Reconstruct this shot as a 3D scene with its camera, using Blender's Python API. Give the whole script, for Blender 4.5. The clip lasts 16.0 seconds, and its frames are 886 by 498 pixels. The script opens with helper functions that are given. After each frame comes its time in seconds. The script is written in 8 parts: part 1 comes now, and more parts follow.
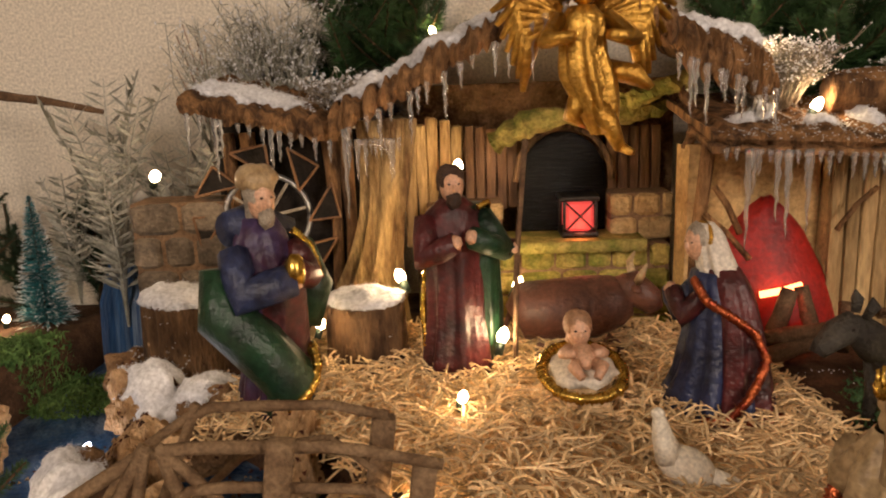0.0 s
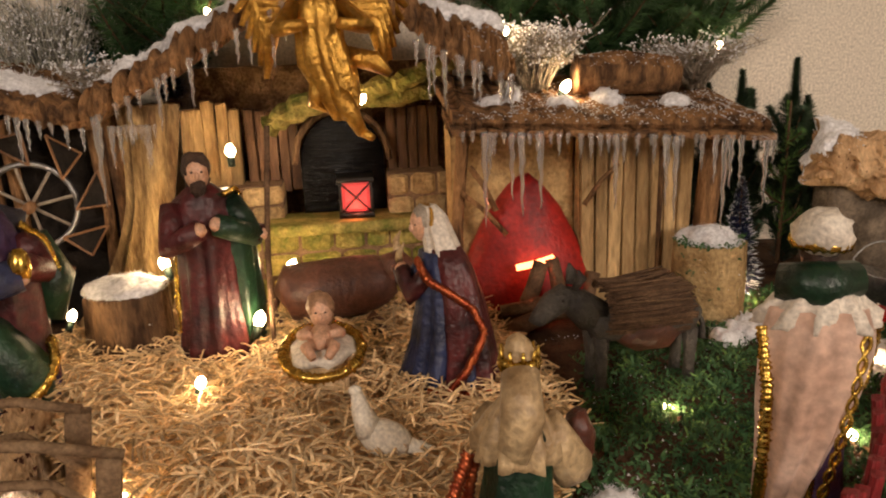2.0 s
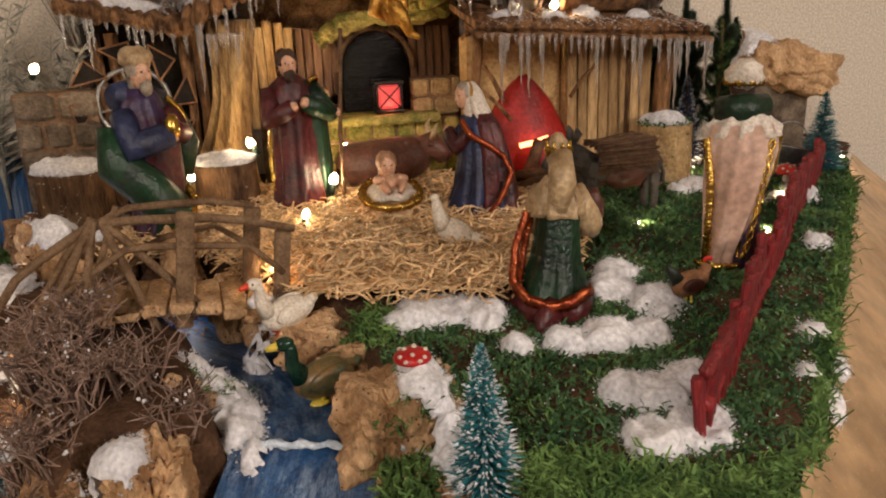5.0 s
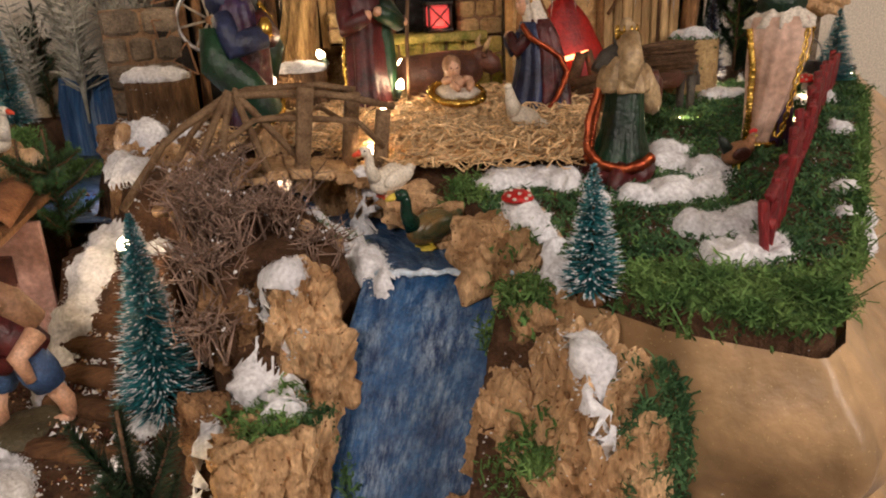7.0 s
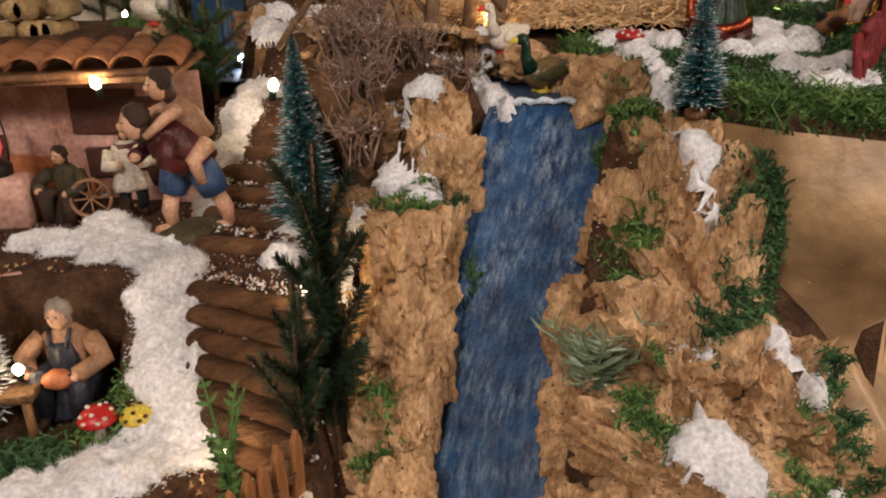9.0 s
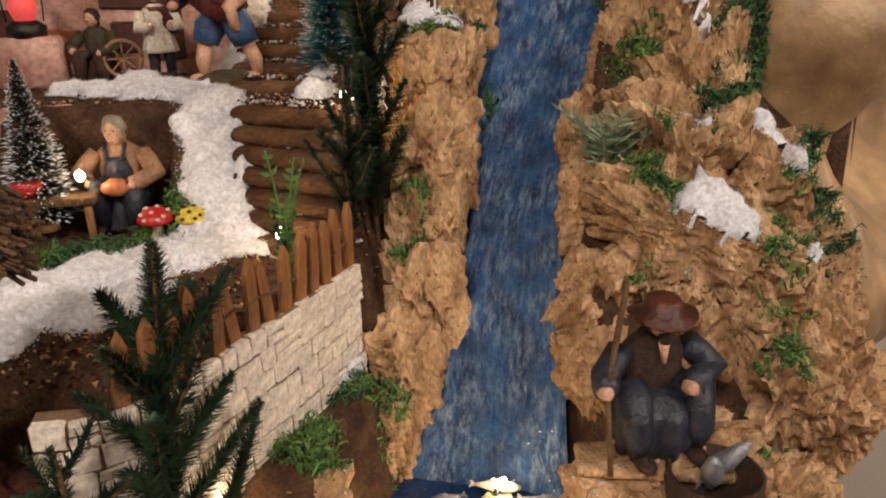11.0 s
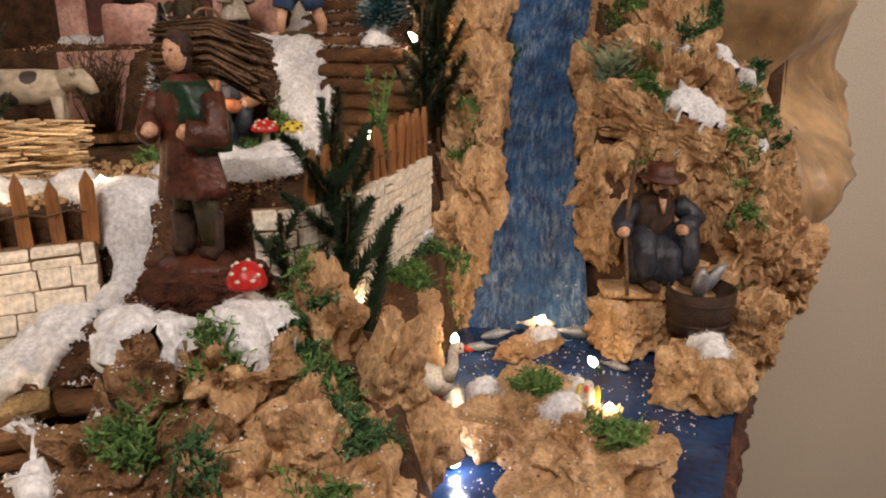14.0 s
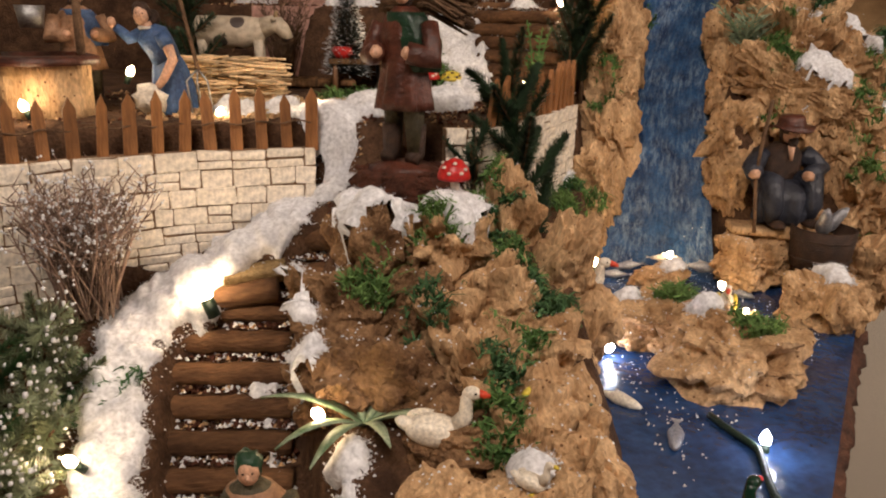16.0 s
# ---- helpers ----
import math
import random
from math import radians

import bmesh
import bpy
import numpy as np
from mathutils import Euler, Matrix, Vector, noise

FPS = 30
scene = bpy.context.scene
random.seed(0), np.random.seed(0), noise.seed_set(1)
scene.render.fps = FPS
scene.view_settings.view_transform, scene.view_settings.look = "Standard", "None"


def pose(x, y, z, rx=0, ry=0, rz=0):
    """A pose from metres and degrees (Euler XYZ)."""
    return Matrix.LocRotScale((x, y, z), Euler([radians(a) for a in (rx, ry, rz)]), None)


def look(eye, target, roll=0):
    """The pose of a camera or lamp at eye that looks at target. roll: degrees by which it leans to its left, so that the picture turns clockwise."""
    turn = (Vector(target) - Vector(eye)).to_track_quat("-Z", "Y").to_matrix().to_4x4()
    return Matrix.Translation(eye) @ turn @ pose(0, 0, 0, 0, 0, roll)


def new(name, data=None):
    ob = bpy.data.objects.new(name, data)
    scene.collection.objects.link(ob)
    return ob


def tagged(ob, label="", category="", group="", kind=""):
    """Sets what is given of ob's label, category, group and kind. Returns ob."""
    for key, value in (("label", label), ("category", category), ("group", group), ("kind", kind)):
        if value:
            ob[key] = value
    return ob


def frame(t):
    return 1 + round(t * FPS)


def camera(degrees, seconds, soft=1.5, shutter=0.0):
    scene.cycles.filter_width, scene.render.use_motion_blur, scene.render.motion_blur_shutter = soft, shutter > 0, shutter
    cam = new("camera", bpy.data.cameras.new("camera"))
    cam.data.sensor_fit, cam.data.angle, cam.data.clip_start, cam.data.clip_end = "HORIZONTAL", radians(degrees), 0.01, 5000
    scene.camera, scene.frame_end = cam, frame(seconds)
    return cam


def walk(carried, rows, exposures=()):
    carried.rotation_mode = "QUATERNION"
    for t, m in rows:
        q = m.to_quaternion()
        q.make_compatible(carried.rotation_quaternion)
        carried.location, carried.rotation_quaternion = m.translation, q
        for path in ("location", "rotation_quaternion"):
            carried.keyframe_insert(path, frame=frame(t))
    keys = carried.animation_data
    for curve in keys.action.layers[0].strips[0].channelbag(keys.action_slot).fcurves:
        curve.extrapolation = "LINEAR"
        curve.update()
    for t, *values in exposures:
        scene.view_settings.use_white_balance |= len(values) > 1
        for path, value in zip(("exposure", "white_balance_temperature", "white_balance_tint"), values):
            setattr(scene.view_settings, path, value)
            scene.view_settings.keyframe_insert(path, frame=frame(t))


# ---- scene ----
cam = camera(60.1, 16.0, 2.0)
PATH = [
    (0, (0.1020, 0.0540, 1.4777), (0.0559, 2.0050, 1.0423), -2.14),
    (0.5, (0.1429, 0.0540, 1.4805), (0.1666, 2.0020, 1.0301), -2.23),
    (1, (0.1737, 0.0480, 1.4848), (0.2712, 1.9900, 1.0187), -2.13),
    (1.5, (0.2037, 0.0390, 1.4872), (0.3620, 1.9720, 1.0006), -2.23),
    (2, (0.2276, 0.0320, 1.4882), (0.4446, 1.9510, 0.9672), -2.22),
    (2.5, (0.2365, 0.0130, 1.4906), (0.5054, 1.9190, 0.9498), -2.22),
    (3, (0.2290, -0.0210, 1.4793), (0.5327, 1.8750, 0.9200), -2.42),
    (3.5, (0.2125, -0.0540, 1.4685), (0.5361, 1.8320, 0.8881), -2.52),
    (4, (0.1807, -0.0960, 1.4621), (0.5156, 1.7870, 0.8772), -2.62),
    (4.2, (0.1628, -0.1190, 1.4603), (0.4978, 1.7630, 0.8714), -2.52),
    (6.3, (0.0117, -0.2750, 1.4137), (0.4153, 1.5750, 0.7677), -3.01),
    (6.5, (0.0027, -0.2820, 1.4123), (0.4030, 1.5620, 0.7502), -3.20),
    (7, (-0.0261, -0.2950, 1.3860), (0.3654, 1.5490, 0.7165), -2.70),
    (7.5, (-0.0518, -0.3130, 1.3539), (0.3121, 1.5340, 0.6771), -2.09),
    (8, (-0.0762, -0.3370, 1.3178), (0.2302, 1.5060, 0.6035), -1.95),
    (8.5, (-0.0907, -0.3800, 1.3061), (0.1693, 1.4730, 0.5998), -1.95),
    (9, (-0.1076, -0.4130, 1.2804), (0.1320, 1.4470, 0.5842), -1.85),
    (9.5, (-0.1487, -0.4470, 1.2576), (0.0868, 1.4150, 0.5642), -1.75),
    (10, (-0.1633, -0.4760, 1.2269), (0.1245, 1.3660, 0.5038), -2.14),
    (10.2, (-0.1707, -0.4880, 1.2126), (0.1447, 1.3440, 0.4756), -2.24),
    (12.3, (-0.2368, -0.5950, 1.0766), (0.1465, 1.2670, 0.4577), -0.22),
    (12.5, (-0.2536, -0.6090, 1.0698), (0.1467, 1.2510, 0.4527), -0.02),
    (13, (-0.2843, -0.6300, 1.0635), (0.1558, 1.2150, 0.4281), -0.03),
    (13.5, (-0.3139, -0.6890, 1.0772), (0.1670, 1.1470, 0.4466), -0.44),
    (14, (-0.3539, -0.7360, 1.0744), (0.1506, 1.1060, 0.4799), -0.37),
    (14.5, (-0.3985, -0.7620, 1.0655), (0.0649, 1.0980, 0.4922), 0.24),
    (15, (-0.4204, -0.7880, 1.0615), (-0.0147, 1.0830, 0.4827), 0.76),
    (15.5, (-0.4497, -0.8020, 1.0452), (-0.0887, 1.0750, 0.4574), 1.07),
    (16, (-0.4700, -0.8390, 1.0283), (-0.1349, 1.0420, 0.4374), 1.18),
]
walk(cam, [(t, look(eye, target, roll)) for t, eye, target, roll in PATH], [(0, 0.04, 6800, 10), (3, 0.0, 6550, 10), (7, -0.02, 6200, 10), (13, -0.02, 6200, 10), (16, -0.10, 6400, 10)])

# ---- world, lamps, exposure ----
scene.view_settings.exposure = 0.0
world = bpy.data.worlds.new("room_world")
scene.world = world
world.use_nodes = True
world.node_tree.nodes["Background"].inputs[0].default_value = (0.9, 0.72, 0.55, 1)
world.node_tree.nodes["Background"].inputs[1].default_value = 0.006


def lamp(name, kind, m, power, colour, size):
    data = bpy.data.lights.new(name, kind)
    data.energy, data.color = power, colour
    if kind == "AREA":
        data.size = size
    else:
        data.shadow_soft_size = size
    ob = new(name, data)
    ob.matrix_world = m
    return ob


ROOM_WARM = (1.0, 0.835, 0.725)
# two unseen lamps, placed and tuned to supply the room's general light
lamp("unseen_room_light", "AREA", look((-0.72, -1.25, 2.24), (-0.25, 0.0, 0.9)), 30.0, ROOM_WARM, 0.5)
lamp("unseen_room_light", "AREA", look((1.55, -1.55, 2.15), (0.7, 0.4, 0.8)), 43.0, ROOM_WARM, 0.6)

# ---- materials ----


def mat(name, c1, c2=None, scale=40.0, rough=0.75, metal=0.0, bump=0.35, fine=7.0, island=0.0, rand=0.0, glit=0.0, sheen=0.0,
        stretch=(1, 1, 1), depth=0.004, trans=0.0, emit=None, uv=False, spots=None, coat=0.0):
    """A surface with coarse and fine variation, relief, and if wanted glitter, spots or a change from piece to piece."""
    m = bpy.data.materials.new(name)
    m.use_nodes = True
    nt = m.node_tree
    N, L = nt.nodes, nt.links
    p = N["Principled BSDF"]
    c2 = c2 or tuple(v * 0.6 for v in c1)
    co = N.new("ShaderNodeTexCoord")
    mp = N.new("ShaderNodeMapping")
    mp.inputs["Scale"].default_value = stretch
    L.new(co.outputs["UV" if uv else "Object"], mp.inputs[0])
    big = N.new("ShaderNodeTexNoise")
    big.inputs["Scale"].default_value, big.inputs["Detail"].default_value, big.inputs["Roughness"].default_value = scale, 5, 0.6
    L.new(mp.outputs[0], big.inputs["Vector"])
    small = N.new("ShaderNodeTexNoise")
    small.inputs["Scale"].default_value, small.inputs["Detail"].default_value = scale * fine, 4
    L.new(mp.outputs[0], small.inputs["Vector"])
    ramp = N.new("ShaderNodeValToRGB")
    ramp.color_ramp.elements[0].position, ramp.color_ramp.elements[1].position = 0.36, 0.64
    ramp.color_ramp.elements[0].color, ramp.color_ramp.elements[1].color = (*c2, 1), (*c1, 1)
    L.new(big.outputs["Fac"], ramp.inputs[0])
    hsv = N.new("ShaderNodeHueSaturation")
    L.new(ramp.outputs[0], hsv.inputs["Color"])
    val = N.new("ShaderNodeMapRange")
    val.inputs[1].default_value, val.inputs[2].default_value, val.inputs[3].default_value, val.inputs[4].default_value = 0.3, 0.7, 0.72, 1.25
    L.new(small.outputs["Fac"], val.inputs[0])
    out = val.outputs[0]
    for amount, node, socket in ((island, "ShaderNodeNewGeometry", "Random Per Island"), (rand, "ShaderNodeObjectInfo", "Random")):
        if amount:
            g = N.new(node)
            r = N.new("ShaderNodeMapRange")
            r.inputs[3].default_value, r.inputs[4].default_value = 1 - amount, 1 + amount
            L.new(g.outputs[socket], r.inputs[0])
            mul = N.new("ShaderNodeMath")
            mul.operation = "MULTIPLY"
            L.new(out, mul.inputs[0])
            L.new(r.outputs[0], mul.inputs[1])
            out = mul.outputs[0]
    L.new(out, hsv.inputs["Value"])
    colour = hsv.outputs[0]
    if spots:
        sc, limit, sp = spots
        v = N.new("ShaderNodeTexVoronoi")
        v.inputs["Scale"].default_value = sc
        L.new(co.outputs["Object"], v.inputs["Vector"])
        lt = N.new("ShaderNodeMath")
        lt.operation, lt.inputs[1].default_value = "LESS_THAN", limit
        L.new(v.outputs["Distance"], lt.inputs[0])
        mx = N.new("ShaderNodeMixRGB")
        mx.inputs[2].default_value = (*sp, 1)
        L.new(lt.outputs[0], mx.inputs[0])
        L.new(colour, mx.inputs[1])
        colour = mx.outputs[0]
    L.new(colour, p.inputs["Base Color"])
    p.inputs["Roughness"].default_value, p.inputs["Metallic"].default_value = rough, metal
    p.inputs["Specular IOR Level"].default_value = 0.22 if rough > 0.7 else 0.42
    p.inputs["Sheen Weight"].default_value = sheen
    p.inputs["Coat Weight"].default_value = coat
    p.inputs["Transmission Weight"].default_value = trans
    if emit:
        p.inputs["Emission Color"].default_value, p.inputs["Emission Strength"].default_value = (*emit[0], 1), emit[1]
    bp = N.new("ShaderNodeBump")
    bp.inputs["Strength"].default_value, bp.inputs["Distance"].default_value = bump, depth
    if glit:
        v = N.new("ShaderNodeTexVoronoi")
        v.inputs["Scale"].default_value = glit
        L.new(co.outputs["Object"], v.inputs["Vector"])
        L.new(v.outputs["Color"], bp.inputs["Height"])
    else:
        L.new(small.outputs["Fac"], bp.inputs["Height"])
    L.new(bp.outputs[0], p.inputs["Normal"])
    return m


M = {}
M["wall"] = mat("wall_paint", (0.68, 0.62, 0.52), (0.66, 0.60, 0.50), 2, 0.9, bump=0.0, fine=150)
M["floor"] = mat("floor_wood", (0.20, 0.13, 0.08), None, 4, 0.5, stretch=(1, 6, 1))
M["earth"] = mat("earth", (0.11, 0.058, 0.03), (0.045, 0.022, 0.012), 45, 0.9, bump=0.8)
M["cork"] = mat("cork_bark", (0.66, 0.44, 0.24), (0.31, 0.175, 0.080), 30, 0.85, bump=0.9, fine=9, depth=0.004, stretch=(1.3, 1.3, 0.6), spots=(120, 0.13, (0.15, 0.07, 0.03)))
M["corkdark"] = mat("dark_cork_bark", (0.34, 0.20, 0.10), (0.11, 0.055, 0.025), 42, 0.9, bump=1.0, depth=0.006)
M["rimbark"] = mat("red_brown_bark", (0.16, 0.065, 0.035), (0.05, 0.02, 0.012), 60, 0.7, bump=1.0, depth=0.005)
M["stumpbark"] = mat("dark_stump_bark", (0.20, 0.115, 0.055), (0.045, 0.023, 0.012), 50, 0.9, bump=1.0, stretch=(1, 1, 0.3), depth=0.006)
M["goldbark"] = mat("pale_gold_bark", (0.56, 0.38, 0.17), (0.17, 0.095, 0.04), 55, 0.8, bump=1.0, stretch=(1, 1, 0.22), depth=0.006)
M["bark"] = mat("tree_bark", (0.38, 0.20, 0.085), (0.07, 0.036, 0.018), 75, 0.9, bump=1.0, stretch=(1, 1, 0.25), depth=0.005)
M["snow"] = mat("cotton_snow", (0.78, 0.78, 0.79), (0.64, 0.64, 0.66), 30, 1.0, bump=0.04, fine=9, sheen=0.3, depth=0.004)
M["moss"] = mat("moss_blades", (0.15, 0.25, 0.07), (0.06, 0.13, 0.035), 30, 0.8, bump=0.1, island=0.45)
M["mossdark"] = mat("dark_moss_blades", (0.085, 0.165, 0.065), (0.03, 0.08, 0.03), 30, 0.8, bump=0.1, island=0.45)
M["straw"] = mat("straw", (0.82, 0.60, 0.34), (0.58, 0.38, 0.18), 50, 0.55, bump=0.3, island=0.5, fine=10)
M["water"] = mat("painted_water", (0.018, 0.082, 0.205), (0.005, 0.024, 0.080), 3.0, 0.38, bump=0.45, uv=True, stretch=(1.6, 1.0, 1), fine=9, depth=0.003)
M["pond"] = mat("painted_pond", (0.022, 0.06, 0.16), (0.010, 0.028, 0.085), 22, 0.22, bump=0.35, fine=6, depth=0.003, coat=0.2)
# white of the fall's lit lip: lamp light is in the colour
M["foam"] = mat("lit_lip_white", (0.70, 0.76, 0.82), (0.40, 0.52, 0.64), 60, 0.5, bump=0.5)
M["stone"] = mat("tan_stone", (0.52, 0.37, 0.18), (0.30, 0.19, 0.08), 35, 0.85, bump=0.8, rand=0.25, spots=(260, 0.12, (0.16, 0.09, 0.04)))
M["mossstone"] = mat("mossy_stone", (0.44, 0.33, 0.10), (0.16, 0.17, 0.03), 40, 0.85, bump=0.8, rand=0.2)
M["greystone"] = mat("grey_stone", (0.22, 0.17, 0.12), (0.09, 0.07, 0.05), 40, 0.9, bump=0.9, rand=0.2)
M["brick"] = mat("pale_block", (0.82, 0.74, 0.62), (0.74, 0.65, 0.52), 30, 0.85, bump=0.25, rand=0.07)
M["mortar"] = mat("brown_joint", (0.26, 0.16, 0.09), (0.15, 0.09, 0.05), 60, 0.9)
M["wood"] = mat("brown_wood", (0.26, 0.13, 0.055), (0.12, 0.055, 0.022), 40, 0.6, bump=0.5, stretch=(1, 1, 0.2), rand=0.2)
M["woodx"] = mat("brown_plank", (0.30, 0.17, 0.08), (0.13, 0.07, 0.03), 40, 0.65, bump=0.6, stretch=(0.2, 1, 1), rand=0.2)
M["picket"] = mat("picket_wood", (0.34, 0.15, 0.05), (0.19, 0.075, 0.022), 50, 0.6, bump=0.5, stretch=(1, 1, 0.2), rand=0.25)
M["step"] = mat("step_log", (0.15, 0.075, 0.034), (0.065, 0.031, 0.014), 45, 0.8, bump=0.8, stretch=(0.3, 1, 1), rand=0.2)
M["crumb"] = mat("red_bark_crumbs", (0.13, 0.045, 0.025), (0.05, 0.02, 0.012), 80, 0.9, bump=0.8, island=0.5)
M["twig"] = mat("twig", (0.17, 0.10, 0.055), (0.08, 0.045, 0.025), 70, 0.8, bump=0.6, island=0.3)
M["branch"] = mat("bridge_branch", (0.24, 0.155, 0.085), (0.12, 0.07, 0.036), 60, 0.75, bump=0.5)
# near-black standing in for shade in recesses; also paddle and eye paint
M["dark"] = mat("black_paint_and_recess_shade", (0.022, 0.016, 0.012), (0.01, 0.008, 0.006), 40, 0.9)
M["foil"] = mat("black_foil", (0.012, 0.012, 0.013), (0.006, 0.006, 0.006), 60, 0.25, bump=0.9, stretch=(0.2, 1, 2.2), fine=3, depth=0.006)
M["paper"] = mat("brown_crumpled_paper", (0.56, 0.37, 0.19), (0.27, 0.165, 0.078), 7, 0.42, bump=0.5, fine=5, depth=0.006, sheen=0.1, spots=(300, 0.10, (0.78, 0.60, 0.28)))
M["needle"] = mat("green_needle", (0.06, 0.13, 0.04), (0.025, 0.065, 0.022), 30, 0.6, bump=0.05, island=0.4)
M["needled"] = mat("dark_green_needle", (0.032, 0.065, 0.028), (0.014, 0.032, 0.014), 30, 0.6, bump=0.05, island=0.4)
M["frostneedle"] = mat("frosted_needle", (0.30, 0.33, 0.20), (0.14, 0.18, 0.09), 30, 0.6, bump=0.05, island=0.4)
M["paleplank"] = mat("pale_gold_plank", (0.50, 0.34, 0.16), (0.26, 0.155, 0.065), 40, 0.8, bump=0.8, stretch=(1, 1, 0.2), rand=0.25)
M["teal"] = mat("teal_bristle", (0.05, 0.28, 0.31), (0.022, 0.14, 0.165), 40, 0.5, bump=0.05, island=0.45)
M["navy"] = mat("navy_bristle", (0.02, 0.03, 0.09), (0.01, 0.012, 0.035), 40, 0.5, bump=0.05, island=0.45)
M["blackgreen"] = mat("black_green_bristle", (0.014, 0.022, 0.014), (0.006, 0.01, 0.007), 40, 0.5, bump=0.05, island=0.4)
M["white"] = mat("white_bristle", (0.80, 0.82, 0.84), (0.62, 0.66, 0.7), 60, 0.7, bump=0.1)
M["silver"] = mat("silver_frosted_leaf", (0.46, 0.44, 0.37), (0.24, 0.24, 0.19), 50, 0.4, bump=0.5, island=0.3, glit=900)
M["frost"] = mat("frosted_green_leaf", (0.30, 0.36, 0.24), (0.10, 0.17, 0.08), 60, 0.5, bump=0.5, island=0.2, glit=700)
M["dry"] = mat("frosted_dry_twig", (0.38, 0.27, 0.21), (0.19, 0.12, 0.09), 60, 0.8, bump=0.3, island=0.4)
M["gold"] = mat("gold_paint", (0.62, 0.36, 0.075), (0.34, 0.17, 0.03), 45, 0.33, metal=0.9, bump=0.5, fine=5)
M["goldglit"] = mat("gold_glitter", (0.78, 0.52, 0.12), (0.42, 0.26, 0.05), 120, 0.25, metal=1.0, bump=1.0, glit=650, depth=0.003)
M["redglit"] = mat("copper_glitter", (0.50, 0.13, 0.045), (0.24, 0.04, 0.02), 120, 0.3, metal=0.9, bump=1.0, glit=650, depth=0.003)
M["skin"] = mat("painted_skin", (0.64, 0.39, 0.26), (0.50, 0.27, 0.16), 60, 0.45, bump=0.15)
M["maroon"] = mat("maroon_robe", (0.105, 0.018, 0.018), (0.022, 0.006, 0.007), 30, 0.36, bump=0.4)
M["rgreen"] = mat("green_robe", (0.012, 0.046, 0.020), (0.003, 0.012, 0.007), 30, 0.36, bump=0.4)
M["rblue"] = mat("blue_robe", (0.030, 0.042, 0.105), (0.006, 0.008, 0.022), 30, 0.38, bump=0.4)
M["purple"] = mat("purple_robe", (0.045, 0.030, 0.085), (0.040, 0.008, 0.012), 24, 0.4, bump=0.4)
M["cream"] = mat("cream_robe", (0.52, 0.38, 0.21), (0.24, 0.15, 0.07), 38, 0.4, bump=0.4)
M["rose"] = mat("rose_velvet_robe", (0.62, 0.43, 0.33), (0.46, 0.29, 0.21), 20, 0.55, bump=0.12, sheen=0.2)
M["linen"] = mat("white_linen", (0.72, 0.66, 0.56), (0.55, 0.48, 0.4), 50, 0.6, bump=0.3)
M["hair"] = mat("brown_hair", (0.065, 0.032, 0.018), (0.025, 0.013, 0.008), 90, 0.5, bump=0.7)
M["greyhair"] = mat("grey_hair", (0.42, 0.36, 0.28), (0.25, 0.2, 0.15), 90, 0.55, bump=0.7)
M["denim"] = mat("grey_blue_cloth", (0.036, 0.040, 0.056), (0.010, 0.011, 0.017), 34, 0.42, bump=0.4)
M["jean"] = mat("blue_cloth", (0.06, 0.12, 0.25), (0.03, 0.06, 0.14), 50, 0.5, bump=0.4)
M["leather"] = mat("brown_leather", (0.115, 0.035, 0.02), (0.035, 0.011, 0.007), 38, 0.36, bump=0.4)
M["olive"] = mat("olive_cloth", (0.07, 0.055, 0.025), (0.03, 0.025, 0.012), 45, 0.6, bump=0.5)
M["tan"] = mat("tan_cloth", (0.36, 0.20, 0.11), (0.22, 0.115, 0.06), 45, 0.55, bump=0.4)
M["ox"] = mat("brown_ox_hide", (0.13, 0.052, 0.032), (0.06, 0.024, 0.016), 30, 0.45, bump=0.4)
M["donkey"] = mat("grey_donkey_hide", (0.085, 0.075, 0.06), (0.035, 0.03, 0.025), 50, 0.6, bump=0.8)
M["cowhide"] = mat("pale_cow_hide", (0.55, 0.47, 0.36), (0.40, 0.33, 0.24), 20, 0.6, bump=0.3, spots=(32, 0.28, (0.05, 0.035, 0.03)))
M["goose"] = mat("white_painted_bird", (0.80, 0.74, 0.62), (0.68, 0.6, 0.48), 60, 0.45, bump=0.3)
M["orange"] = mat("red_orange_paint", (0.75, 0.08, 0.03), (0.55, 0.05, 0.02), 60, 0.35, bump=0.1)
M["yellow"] = mat("yellow_paint", (0.75, 0.6, 0.08), (0.6, 0.45, 0.05), 60, 0.4, bump=0.1)
M["henb"] = mat("brown_feather", (0.30, 0.14, 0.06), (0.15, 0.07, 0.03), 80, 0.6, bump=0.6)
M["duckg"] = mat("green_gloss_paint", (0.008, 0.04, 0.022), (0.004, 0.02, 0.012), 60, 0.25, bump=0.1)
M["duckb"] = mat("bronze_feather", (0.22, 0.13, 0.045), (0.06, 0.075, 0.035), 90, 0.35, bump=0.7, glit=420)
M["red"] = mat("red_paint", (0.55, 0.022, 0.018), (0.36, 0.012, 0.012), 60, 0.35, bump=0.1)
M["redwood"] = mat("red_stained_wood", (0.27, 0.022, 0.022), (0.13, 0.012, 0.014), 70, 0.55, bump=0.8, stretch=(1, 1, 0.2), rand=0.2)
M["redcloth"] = mat("red_translucent_cloth", (0.36, 0.014, 0.009), (0.20, 0.008, 0.006), 30, 0.5, bump=0.3)
M["metal"] = mat("dark_metal", (0.05, 0.045, 0.04), (0.03, 0.025, 0.022), 60, 0.4, metal=0.8)
M["steel"] = mat("tin", (0.45, 0.45, 0.44), (0.3, 0.3, 0.3), 60, 0.35, metal=0.9)
